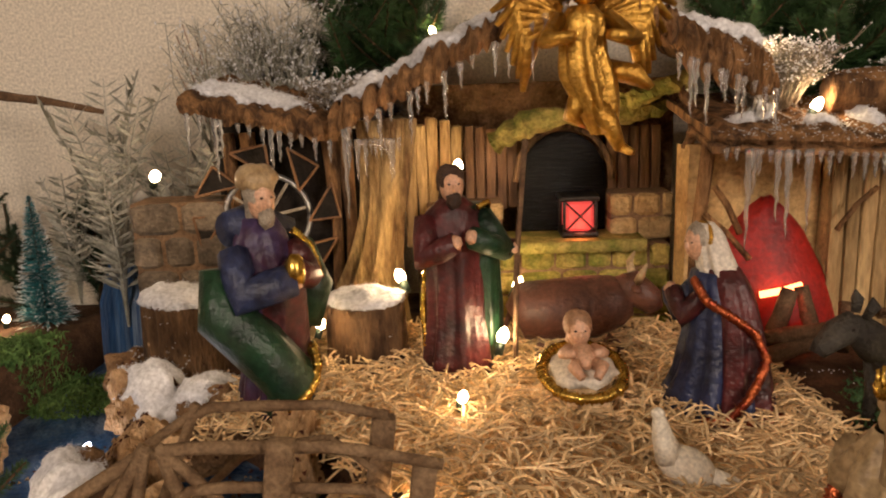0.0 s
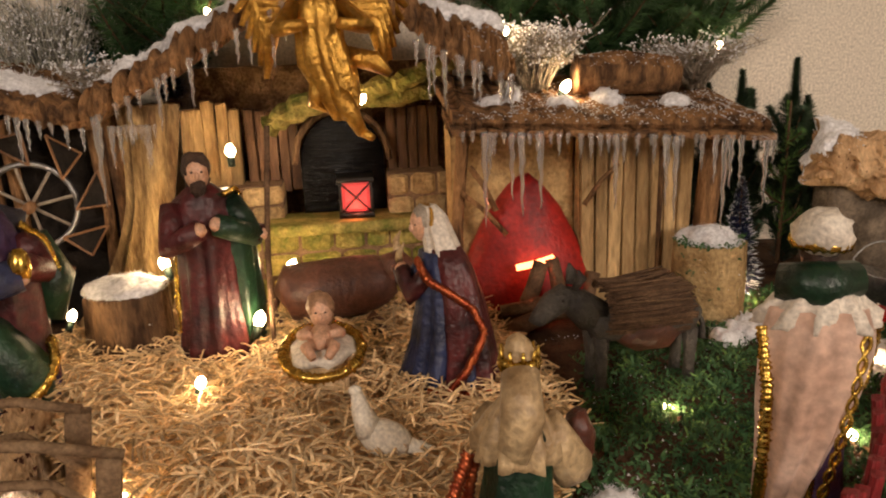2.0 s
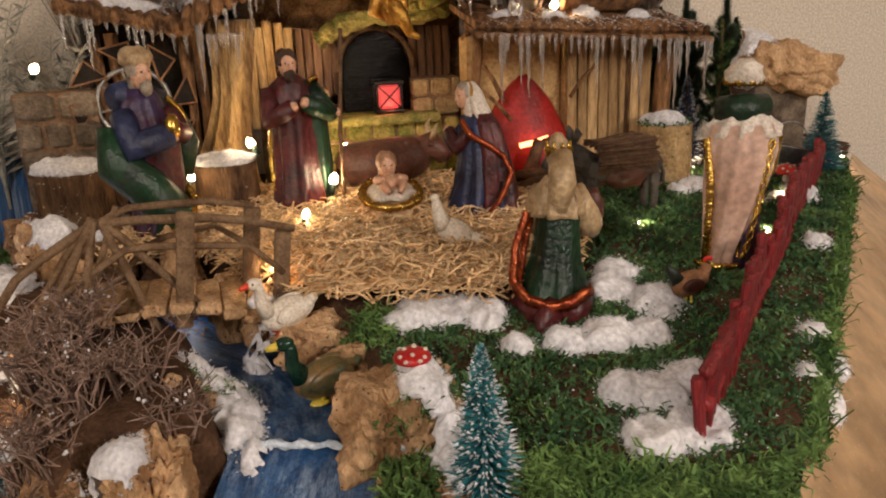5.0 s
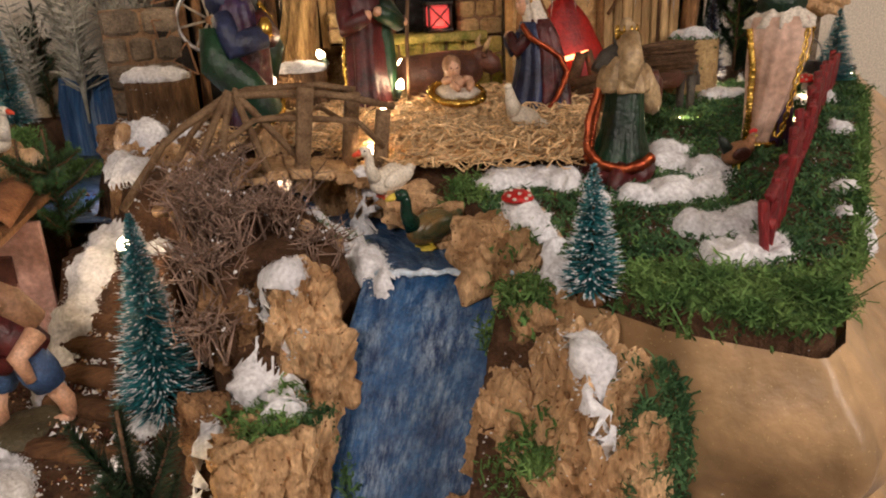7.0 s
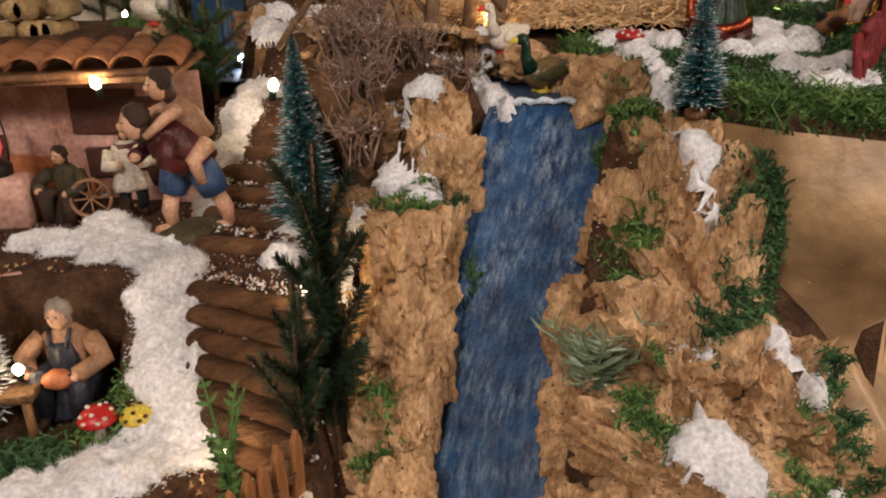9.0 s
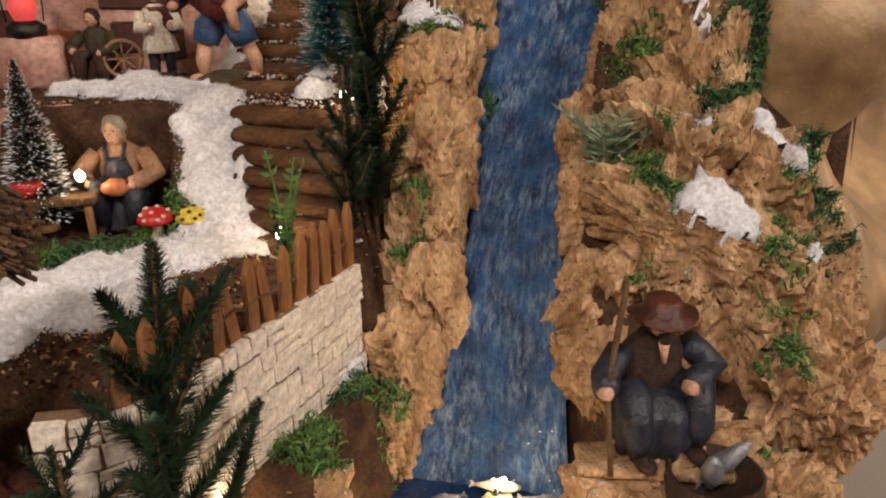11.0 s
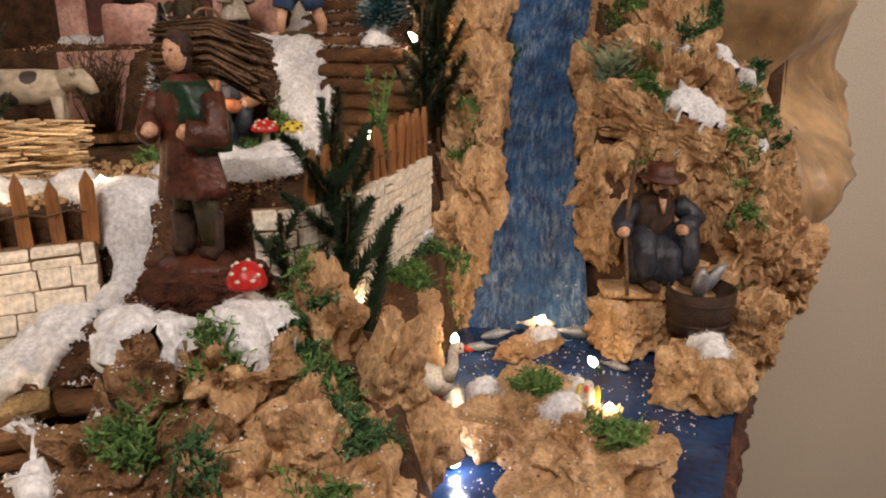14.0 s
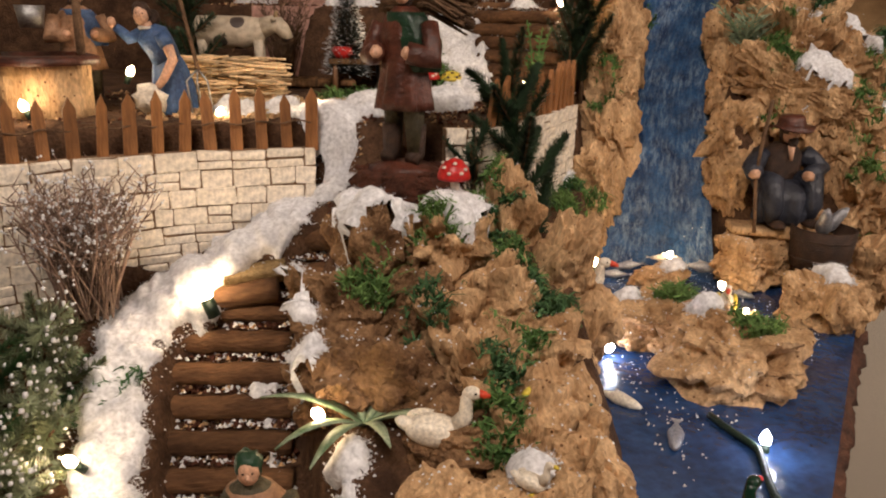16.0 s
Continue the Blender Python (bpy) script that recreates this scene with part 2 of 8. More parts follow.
M["redglass"] = mat("glowing_red_pane", (0.6, 0.06, 0.05), None, 60, 0.3, emit=((1.0, 0.10, 0.09), 0.55))
M["fire"] = mat("glowing_ember", (1.0, 0.25, 0.08), None, 80, 0.5, emit=((1.0, 0.22, 0.08), 9.0))
M["bulb"] = mat("warm_glowing_bulb", (1.0, 0.8, 0.5), None, 80, 0.3, emit=((1.0, 0.70, 0.40), 40.0))
M["bulbw"] = mat("white_glowing_bulb", (1.0, 0.95, 0.9), None, 80, 0.3, emit=((0.92, 0.90, 1.0), 40.0))
M["wire"] = mat("dark_green_wire", (0.012, 0.03, 0.016), None, 80, 0.45)
M["tile"] = mat("terracotta_tile", (0.40, 0.18, 0.08), (0.22, 0.09, 0.04), 50, 0.8, bump=0.6, rand=0.2)
M["print"] = mat("pink_stone_print", (0.62, 0.38, 0.31), (0.38, 0.19, 0.14), 26, 0.5, bump=0.05)
M["printdark"] = mat("dark_brown_print", (0.10, 0.035, 0.022), (0.05, 0.02, 0.014), 26, 0.5, bump=0.05)
M["printwarm"] = mat("orange_print", (0.55, 0.20, 0.08), (0.40, 0.13, 0.05), 26, 0.5, bump=0.05)
M["fish"] = mat("silver_fish", (0.42, 0.42, 0.44), (0.22, 0.23, 0.26), 70, 0.3, metal=0.4, bump=0.4)
M["plaster"] = mat("warm_plaster", (0.56, 0.38, 0.17), (0.36, 0.22, 0.09), 24, 0.85, bump=0.6, fine=9, spots=(330, 0.13, (0.2, 0.12, 0.05)))
ice = bpy.data.materials.new("clear_plastic_ice")
ice.use_nodes = True
pi_ = ice.node_tree.nodes["Principled BSDF"]
pi_.inputs["Base Color"].default_value = (0.98, 0.97, 0.95, 1)
pi_.inputs["Transmission Weight"].default_value, pi_.inputs["Roughness"].default_value, pi_.inputs["IOR"].default_value = 0.88, 0.10, 1.42
M["ice"] = ice

# white brush strokes on the painted fall
wt = M["water"].node_tree
wt.nodes["Principled BSDF"].inputs["Specular IOR Level"].default_value = 0.22
uvn = wt.nodes.new("ShaderNodeTexCoord")
wm = wt.nodes.new("ShaderNodeMapping")
wm.inputs["Scale"].default_value = (14.0, 3.0, 1)
wn = wt.nodes.new("ShaderNodeTexNoise")
wn.inputs["Scale"].default_value, wn.inputs["Detail"].default_value, wn.inputs["Roughness"].default_value = 1.4, 12, 0.82
wr = wt.nodes.new("ShaderNodeMapRange")
wr.inputs[1].default_value, wr.inputs[2].default_value, wr.inputs[4].default_value = 0.455, 0.68, 0.85
wx = wt.nodes.new("ShaderNodeMixRGB")
wx.inputs[2].default_value = (0.42, 0.54, 0.66, 1)
old = wt.nodes["Principled BSDF"].inputs["Base Color"].links[0].from_socket
wt.links.new(uvn.outputs["UV"], wm.inputs[0])
wt.links.new(wm.outputs[0], wn.inputs["Vector"])
wt.links.new(wn.outputs["Fac"], wr.inputs[0])
wmask = wt.nodes.new("ShaderNodeTexNoise")
wmask.inputs["Scale"].default_value, wmask.inputs["Detail"].default_value = 2.6, 3
wmr = wt.nodes.new("ShaderNodeMapRange")
wmr.inputs[1].default_value, wmr.inputs[2].default_value, wmr.inputs[3].default_value = 0.40, 0.66, 0.18
wmul = wt.nodes.new("ShaderNodeMath")
wmul.operation = "MULTIPLY"
wt.links.new(uvn.outputs["UV"], wmask.inputs["Vector"])
wt.links.new(wmask.outputs["Fac"], wmr.inputs[0])
wt.links.new(wr.outputs[0], wmul.inputs[0])
wt.links.new(wmr.outputs[0], wmul.inputs[1])
wt.links.new(wmul.outputs[0], wx.inputs[0])
wt.links.new(old, wx.inputs[1])
wt.links.new(wx.outputs[0], wt.nodes["Principled BSDF"].inputs["Base Color"])

# ---- mesh helpers ----
rng = random.Random(7)


def V3(*a):
    return Vector(a)


class Clay:
    """Collects faces of one mesh, each with a material."""

    def __init__(self):
        self.v, self.f, self.m, self.mats = [], [], [], []

    def slot(self, key):
        if key not in self.mats:
            self.mats.append(key)
        return self.mats.index(key)

    def add(self, verts, faces, key):
        n, s = len(self.v), self.slot(key)
        self.v.extend(tuple(p) for p in verts)
        self.f.extend(tuple(i + n for i in f) for f in faces)
        self.m.extend([s] * len(faces))
        return self

    def loft(self, rings, key, cap=True):
        n = len(rings[0])
        verts = [p for r in rings for p in r]
        faces = [(k * n + i, k * n + (i + 1) % n, (k + 1) * n + (i + 1) % n, (k + 1) * n + i) for k in range(len(rings) - 1) for i in range(n)]
        if cap:
            faces += [tuple(range(n - 1, -1, -1)), tuple(range((len(rings) - 1) * n, len(rings) * n))]
        return self.add(verts, faces, key)

    def tube(self, pts, radii, key, n=7, wob=0.0):
        pts = [Vector(p) for p in pts]
        if not hasattr(radii, "__len__"):
            radii = [radii] * len(pts)
        rings, u = [], None
        for i, p in enumerate(pts):
            d = (pts[min(i + 1, len(pts) - 1)] - pts[max(i - 1, 0)]).normalized()
            if u is None:
                u = d.orthogonal().normalized()
            u = (u - d * u.dot(d)).normalized()
            w = d.cross(u)
            rings.append([p + (u * math.cos(a) + w * math.sin(a)) * radii[i] * (1 + wob * rng.uniform(-1, 1)) for a in (k * math.tau / n for k in range(n))])
        return self.loft(rings, key)

    def ball(self, c, r, key, n=10, k=7, turn=(0, 0, 0), rough=0.0, seed=0.0):
        if not hasattr(r, "__len__"):
            r = (r, r, r)
        rot = Euler([radians(a) for a in turn]).to_matrix()
        verts, faces = [], []
        for j in range(k + 1):
            th = math.pi * (j + 0.001) / (k + 0.002)
            for i in range(n):
                ph = math.tau * i / n
                q = Vector((math.sin(th) * math.cos(ph), math.sin(th) * math.sin(ph), math.cos(th)))
                s = 1 + rough * noise.noise(q * 2.3 + Vector((seed, seed * 1.7, 3.1)))
                verts.append(Vector(c) + rot @ Vector((q.x * r[0] * s, q.y * r[1] * s, q.z * r[2] * s)))
        for j in range(k):
            for i in range(n):
                faces.append((j * n + i, (j + 1) * n + i, (j + 1) * n + (i + 1) % n, j * n + (i + 1) % n))
        return self.add(verts, faces, key)

    def box(self, c, size, key, turn=(0, 0, 0), bevel=0.12, jit=0.0):
        """A block with chamfered edges."""
        rot = Euler([radians(a) for a in turn]).to_matrix()
        hx, hy, hz = (s / 2 for s in size)
        b = bevel * min(size) * 0.9
        rings = []
        for z, e in ((-hz, b), (-hz + b, 0), (hz - b, 0), (hz, b)):
            ring = []
            for sx, sy in ((-1, -1), (1, -1), (1, 1), (-1, 1)):
                for order in ((0, 1) if sx * sy > 0 else (1, 0)):
                    dx, dy = (b, 0) if order == 1 else (0, b)
                    q = Vector((sx * (hx - e - dx), sy * (hy - e - dy), z)) + Vector((rng.uniform(-jit, jit), rng.uniform(-jit, jit), rng.uniform(-jit, jit)))
                    ring.append(Vector(c) + rot @ q)
            rings.append(ring)
        return self.loft(rings, key)

    def robe(self, secs, key, folds=7, amp=0.06, n=52, phase=0.0, turn=0.0):
        """A draped body: sections (z, x, y, rx, ry), with folds that deepen towards the hem."""
        rings = []
        z0, z1 = secs[0][0], secs[-1][0]
        zs = [q[0] for q in secs]
        secs = [tuple(np.interp(z, zs, [q[k] for q in secs]) for k in range(5)) for z in np.linspace(z0, z1, max(len(secs) * 2, 12))]
        for z, x, y, rx, ry in secs:
            k = (z1 - z) / (z1 - z0 + 1e-9)
            ring = []
            for i in range(n):
                a = math.tau * i / n
                f = 1 + amp * (0.25 + k) * (math.sin(folds * a + phase + 1.5 * k) + 0.5 * math.sin(folds * 1.7 * a + 2 * phase) - 0.7 * abs(math.sin(folds * 1.15 * a + 3.0 * k + phase)) + 0.35 * noise.noise((3 * math.cos(a), 3 * math.sin(a), z * 9 + rx * 40)))
                px, py = rx * f * math.cos(a), ry * f * math.sin(a)
                ring.append((x + px * math.cos(turn) - py * math.sin(turn), y + px * math.sin(turn) + py * math.cos(turn), z))
            rings.append(ring)
        return self.loft(rings, key)

    def mesh(self, name, smooth=True):
        me = bpy.data.meshes.new(name)
        me.from_pydata(self.v, [], self.f)
        for k in self.mats:
            me.materials.append(M[k])
        me.polygons.foreach_set("material_index", self.m)
        me.polygons.foreach_set("use_smooth", [smooth] * len(self.f))
        me.update()
        return me

    def thing(self, name, label, category, m=None, group="", kind="", smooth=True):
        ob = new(name, self.mesh(name, smooth))
        if m is not None:
            ob.matrix_world = m
        return tagged(ob, label, category, group, kind)

    def part(self, name, parent, label="", smooth=True, m=None):
        ob = new(name, self.mesh(name, smooth))
        ob.parent = parent
        if m is not None:
            ob.matrix_basis = m
        return tagged(ob, label)


def empty(name, label, category, m=None, group="", kind=""):
    ob = new(name)
    ob.empty_display_size = 0.02
    if m is not None:
        ob.matrix_world = m
    return tagged(ob, label, category, group, kind)


def smooth01(x):
    x = np.clip(x, 0, 1)
    return x * x * (3 - 2 * x)


def inside(poly, X, Y, soft=0.012):
    """How far grid points lie inside a plan outline, 0 to 1 over the soft border."""
    poly = np.array(poly, float)
    d = np.full(X.shape, 1e9)
    odd = np.zeros(X.shape, bool)
    for (ax, ay), (bx, by) in zip(poly, np.roll(poly, -1, 0)):
        ex, ey = bx - ax, by - ay
        t = np.clip(((X - ax) * ex + (Y - ay) * ey) / (ex * ex + ey * ey), 0, 1)
        d = np.minimum(d, np.hypot(X - ax - t * ex, Y - ay - t * ey))
        cross = ((ay > Y) != (by > Y)) & (X < ex * (Y - ay) / (ey if ey else 1e-9) + ax)
        odd ^= cross
    return smooth01(np.where(odd, d, -d) / (2 * soft) + 0.5)


# ---- the room ----
def slab(name, lo, hi, key, label, cat):
    c = [(a + b) / 2 for a, b in zip(lo, hi)]
    return Clay().box(c, [b - a for a, b in zip(lo, hi)], key, bevel=0.01).thing(name, label, cat, kind="structure", smooth=False)


slab("wall_north", (-2.6, 1.03, -0.60), (3.0, 1.13, 2.30), "wall", "plain beige painted room wall", "wall")
slab("wall_south", (-2.6, -2.7, -0.60), (3.0, -2.6, 2.30), "wall", "plain beige painted room wall", "wall")
slab("wall_west", (-2.7, -2.7, -0.60), (-2.6, 1.13, 2.30), "wall", "plain beige painted room wall", "wall")
slab("wall_east", (3.0, -2.7, -0.60), (3.1, 1.13, 2.30), "wall", "plain beige painted room wall", "wall")
slab("floor", (-2.7, -2.7, -0.70), (3.1, 1.13, -0.60), "floor", "brown wooden room floor", "floor")
slab("ceiling", (-2.7, -2.7, 2.30), (3.1, 1.13, 2.40), "wall", "plain pale room ceiling", "ceiling")

# ---- the terrain: one sheet of levels, banks and flights ----
GX, GY = np.meshgrid(np.arange(-1.12, 0.97, 0.0065), np.arange(-0.70, 1.0, 0.0065))


def relief(X, Y):
    Z = np.full(X.shape, 0.675)

    def lay(poly, z, soft=0.012):
        nonlocal Z
        k = inside(poly, X, Y, soft)
        Z = Z * (1 - k) + z * k

    lay([(-0.30, -0.60), (-0.15, -0.46), (0.05, -0.21), (0.2, -0.03), (0, 0.03), (-0.13, 0.04), (-0.23, -0.06), (-0.26, -0.25), (-0.29, -0.42)], 0.722)
    lay([(-1.15, -0.28), (-0.80, -0.19), (-0.6, -0.125), (-0.47, -0.095), (-0.33, -0.12), (-0.27, -0.085), (-0.15, 0.07), (-0.11, 0.14), (-0.2, 0.26), (-0.5, 0.6), (-1.15, 0.6)], 0.925, 0.008)
    lay([(-0.47, -0.085), (-0.33, -0.11), (-0.295, -0.17), (-0.33, -0.24), (-0.43, -0.22)], 0.872)
    mound = np.interp(Y, [-0.50, -0.42, -0.30, -0.20], [0.73, 0.755, 0.79, 0.84])
    lay([(-0.47, -0.20), (-0.42, -0.19), (-0.31, -0.15), (-0.23, -0.08), (-0.245, -0.3), (-0.285, -0.50), (-0.45, -0.50), (-0.485, -0.3)], mound, 0.015)
    bank = np.interp(Y, [-0.13, -0.06], [0.80, 0.83])
    lay([(-0.24, -0.20), (-0.18, -0.06), (-0.13, 0.03), (-0.16, 0.07), (-0.27, -0.085), (-0.31, -0.15)], bank, 0.012)
    low = np.interp(Y, [-0.50, -0.33, -0.17, -0.10], [0.62, 0.67, 0.79, 0.86])
    lay([(-0.75, -0.12), (-0.47, -0.10), (-0.475, -0.30), (-0.475, -0.70), (-0.75, -0.70)], low, 0.012)
    ramp_z = np.interp(X, [-0.62, -0.45], [0.785, 0.862]) - 0.5 * np.clip(-0.19 - Y, 0, 1)
    lay([(-0.44, -0.108), (-0.44, -0.165), (-0.52, -0.190), (-0.585, -0.235), (-0.592, -0.45), (-0.67, -0.45), (-0.67, -0.19), (-0.60, -0.13)], ramp_z, 0.012)
    lay([(-0.62, 0.31), (-0.44, 0.245), (-0.25, 0.245), (-0.15, 0.20), (-0.11, 0.30), (-0.14, 0.40), (-0.25, 0.47), (-0.6, 0.60)], 1.032, 0.006)
    eff = Y + 0.75 * (X + 0.24)
    flight = np.interp(eff, [0.135, 0.225, 0.35, 0.50], [0.918, 1.028, 1.035, 1.145])
    lay([(-0.26, 0.13), (-0.20, 0.08), (-0.12, 0.05), (-0.10, 0.20), (-0.13, 0.45), (-0.19, 0.56), (-0.26, 0.50), (-0.255, 0.36), (-0.255, 0.25)], flight, 0.008)
    lay([(-0.310, 0.145), (-0.235, 0.110), (-0.228, 0.20), (-0.245, 0.275), (-0.315, 0.275)], np.interp(Y, [0.125, 0.250], [0.925, 1.032]), 0.010)
    top = 1.160 + 0.05 * np.clip((Y - 0.1) / 0.4, 0, 1)
    lay([(1.05, 0.88), (0.64, 0.405), (0.50, 0.245), (0.37, 0.10), (0.30, 0.075), (0.21, 0.14), (0.185, 0.19), (0.155, 0.26), (0.02, 0.28), (-0.04, 0.28),
         (-0.085, 0.25), (-0.105, 0.335), (-0.135, 0.46), (-0.20, 0.54), (-0.27, 0.60), (-0.3, 0.64), (-0.6, 0.66), (-1.15, 0.66), (-1.15, 1.1), (1.0, 1.1)], top, 0.010)
    lay([(0.03, 0.26), (0.145, 0.25), (0.12, 0.40), (0.03, 0.56), (-0.10, 0.68), (-0.19, 0.76), (-0.24, 0.92), (-0.33, 0.92), (-0.35, 0.72), (-0.28, 0.58), (-0.13, 0.56), (0.0, 0.42)], 1.135, 0.012)
    cliff = np.interp(Y, [-0.14, -0.06, -0.03, 0.03, 0.13, 0.22], [0.76, 0.785, 0.84, 0.94, 1.06, 1.15])
    lay([(0.13, 0.25), (0.185, 0.20), (0.215, 0.14), (0.27, 0.08), (0.20, -0.04), (0.10, -0.15), (0.03, -0.05), (0.02, 0.02), (0.06, 0.12), (0.10, 0.2)], cliff, 0.010)
    side = np.interp(Y, [0.02, 0.05, 0.13, 0.20, 0.27], [0.75, 0.82, 0.93, 1.05, 1.14])
    lay([(0.02, 0.29), (-0.05, 0.29), (-0.11, 0.22), (-0.14, 0.12), (-0.14, 0.04), (-0.11, 0.03), (-0.06, 0.10), (-0.02, 0.19)], side, 0.010)
    return Z


EDGE_P, EDGE_D = np.array((0.04, -0.225)), np.array((0.64, 0.768))


def beyond_edge(X, Y):
    """Distance past the straight right-hand side of the display."""
    return (X - EDGE_P[0]) * EDGE_D[1] - (Y - EDGE_P[1]) * EDGE_D[0]


GZ = relief(GX, GY)
rough = np.array([[noise.noise((x * 40, y * 40, 0.3)) for x in GX[0]] for y in GY[:, 0]])
GZ = GZ + rough * 0.003
keep = beyond_edge(GX, GY) < np.where(GY > 0.07, 0.016, -0.006)
ny, nx = GX.shape
idx = np.arange(ny * nx).reshape(ny, nx)
quads = np.stack([idx[:-1, :-1], idx[:-1, 1:], idx[1:, 1:], idx[1:, :-1]], -1)
ok = keep[:-1, :-1] & keep[:-1, 1:] & keep[1:, 1:] & keep[1:, :-1]
c = Clay()
c.add(np.stack([GX, GY, GZ], -1).reshape(-1, 3).tolist(), quads[ok].tolist(), "earth")
c.thing("ground", "brown earth base of the display in terraces", "ground", kind="structure")
SOLID = [(c.v, c.f)]

# the table under it all
t = empty("table", "wooden table with a dark bark edging under the display", "table")
e1 = EDGE_P + EDGE_D * 1.40
e0 = EDGE_P - EDGE_D * 0.62
plan = [(-1.15, 1.01), (-1.15, e0[1]), tuple(e0), tuple(e1)]
b = Clay()
b.loft([[(x, y, 0.625) for x, y in plan], [(x, y, 0.670) for x, y in plan]], "wood")
b.part("tabletop", t, smooth=False)
for x, y in ((-1.05, 0.9), (-1.05, -0.55), (-0.36, -0.55), (0.72, 0.9)):
    Clay().box((x, y, 0.013), (0.06, 0.06, 1.226), "wood").part("leg", t, smooth=False)
rim = Clay()
pts = [(*(EDGE_P + EDGE_D * s + np.array((0.006, -0.006))), 0.705 + 0.006 * math.sin(s * 40)) for s in np.linspace(-0.6, 0.30, 60)]
rim.tube(pts, [0.009 + 0.005 * rng.random() for _ in pts], "rimbark", n=7, wob=0.35)
pts = [(p[0], p[1], 0.672) for p in pts]
rim.tube(pts, [0.009 + 0.005 * rng.random() for _ in pts], "rimbark", n=7, wob=0.35)
rim.part("bark_edging", t, "rough dark brown bark strip")


# ---- cork rocks ----
def cork(loc, size, turn=(0, 0, 0), seed=1.0, key="cork", name="cork_rock", label="rugged tan piece of cork bark used as a rock", sub=5, holes=2, amp=1.0, solid=True, style="plate"):
    """A piece of cork bark: broken plates or burled folds, ridges and a few pits."""
    bm = bmesh.new()
    bmesh.ops.create_icosphere(bm, subdivisions=sub, radius=1)
    r = random.Random(seed)
    pits = [Vector((r.uniform(-1, 1), r.uniform(-1, 0.2), r.uniform(-0.6, 1))).normalized() for _ in range(holes)]
    o = Vector((seed * 3.7, seed * 1.3, seed * 2.1))
    rot = Euler([radians(a) for a in turn]).to_matrix()
    verts = []
    burl = style == "burl"
    for v in bm.verts:
        d = v.co.normalized()
        d = d / max(abs(d.x), abs(d.y), abs(d.z)) ** (0.45 if burl else 0.62)
        q = Vector((d.x * size[0], d.y * size[1], d.z * size[2])) * 0.95
        w = q * 34 + o
        s = 1 + amp * (0.26 * noise.noise(d * 1.6 + o) + 0.10 * noise.noise(d * 3.9 + o))
        if burl:
            # swirling folds with a torn grain
            k = noise.noise(w * 0.55)
            s += amp * 0.20 * (abs(noise.noise(w * 0.8 + Vector((k, -k, k)) * 1.6)) * 2 - 0.5)
            gr = (w.z * 1.5 + 0.8 * w.x + 5.0 * k) % 1.0
            s += amp * 0.055 * (gr ** 0.5 - 0.6) + amp * 0.09 * (0.45 - abs(noise.noise(w * 1.9)) * 2)
            s += amp * 0.045 * noise.noise(w * 4.2) + amp * 0.03 * noise.noise(w * 9.0)
        else:
            # plates broken along cracks, each with its own height, grain running down and ledges across
            ds, ps = noise.voronoi(Vector((w.x * 1.05, w.y * 1.05, w.z * 0.75)) + noise.noise_vector(w * 1.3) * 0.55)
            edge = ds[1] - ds[0]
            s += amp * 0.20 * noise.noise(ps[0] * 3.3) - amp * 0.20 * max(0.0, 1 - edge / 0.13) ** 1.5
            s += amp * 0.13 * (0.5 - 2 * abs(noise.noise(Vector((w.x * 2.2, w.y * 2.2, w.z * 0.8)))))
            fr = (w.z * 1.9 + 2.6 * noise.noise(w * 0.5)) % 1.0
            s += amp * 0.12 * (fr ** 0.6 - 0.6) * max(0.1, 0.6 + 1.2 * noise.noise(w * 0.35 + o))
            s += amp * 0.060 * noise.noise(w * 4.0) + amp * 0.040 * noise.noise(w * 8.5)
        for p in pits:
            a = d.angle(p)
            if a < 0.26:
                s -= 0.50 * (1 - (a / 0.26) ** 2) ** 0.7
        verts.append(tuple(Vector(loc) + rot @ (q * s)))
    faces = [tuple(v.index for v in f.verts) for f in bm.faces]
    bm.free()
    cl = Clay().add(verts, faces, key)
    if solid:
        SOLID.append((cl.v, cl.f))
    return cl.thing(name, label, "rock", smooth=False)


CORK_BANK = "rugged tan cork bark lining the waterfall"
# left bank of the fall, from its lip to the pond
for i, (x, y, z, sx, sy, sz) in enumerate(((-0.022, 0.275, 1.135, 0.030, 0.030, 0.036), (-0.018, 0.250, 1.095, 0.026, 0.028, 0.040), (-0.046, 0.205, 1.045, 0.034, 0.032, 0.045),
                                           (-0.068, 0.185, 1.055, 0.030, 0.03, 0.032), (-0.072, 0.155, 0.985, 0.038, 0.035, 0.045), (-0.082, 0.125, 0.925, 0.036, 0.032, 0.045),
                                           (-0.088, 0.10, 0.870, 0.038, 0.032, 0.045), (-0.112, 0.07, 0.815, 0.034, 0.03, 0.042), (-0.135, 0.045, 0.765, 0.034, 0.028, 0.04))):
    cork((x, y, z), (sx * 0.98, sy * 1.05, sz * 1.25), (6, 5 * i % 12, 31 * i), 2.0 + i, label=CORK_BANK, holes=1)
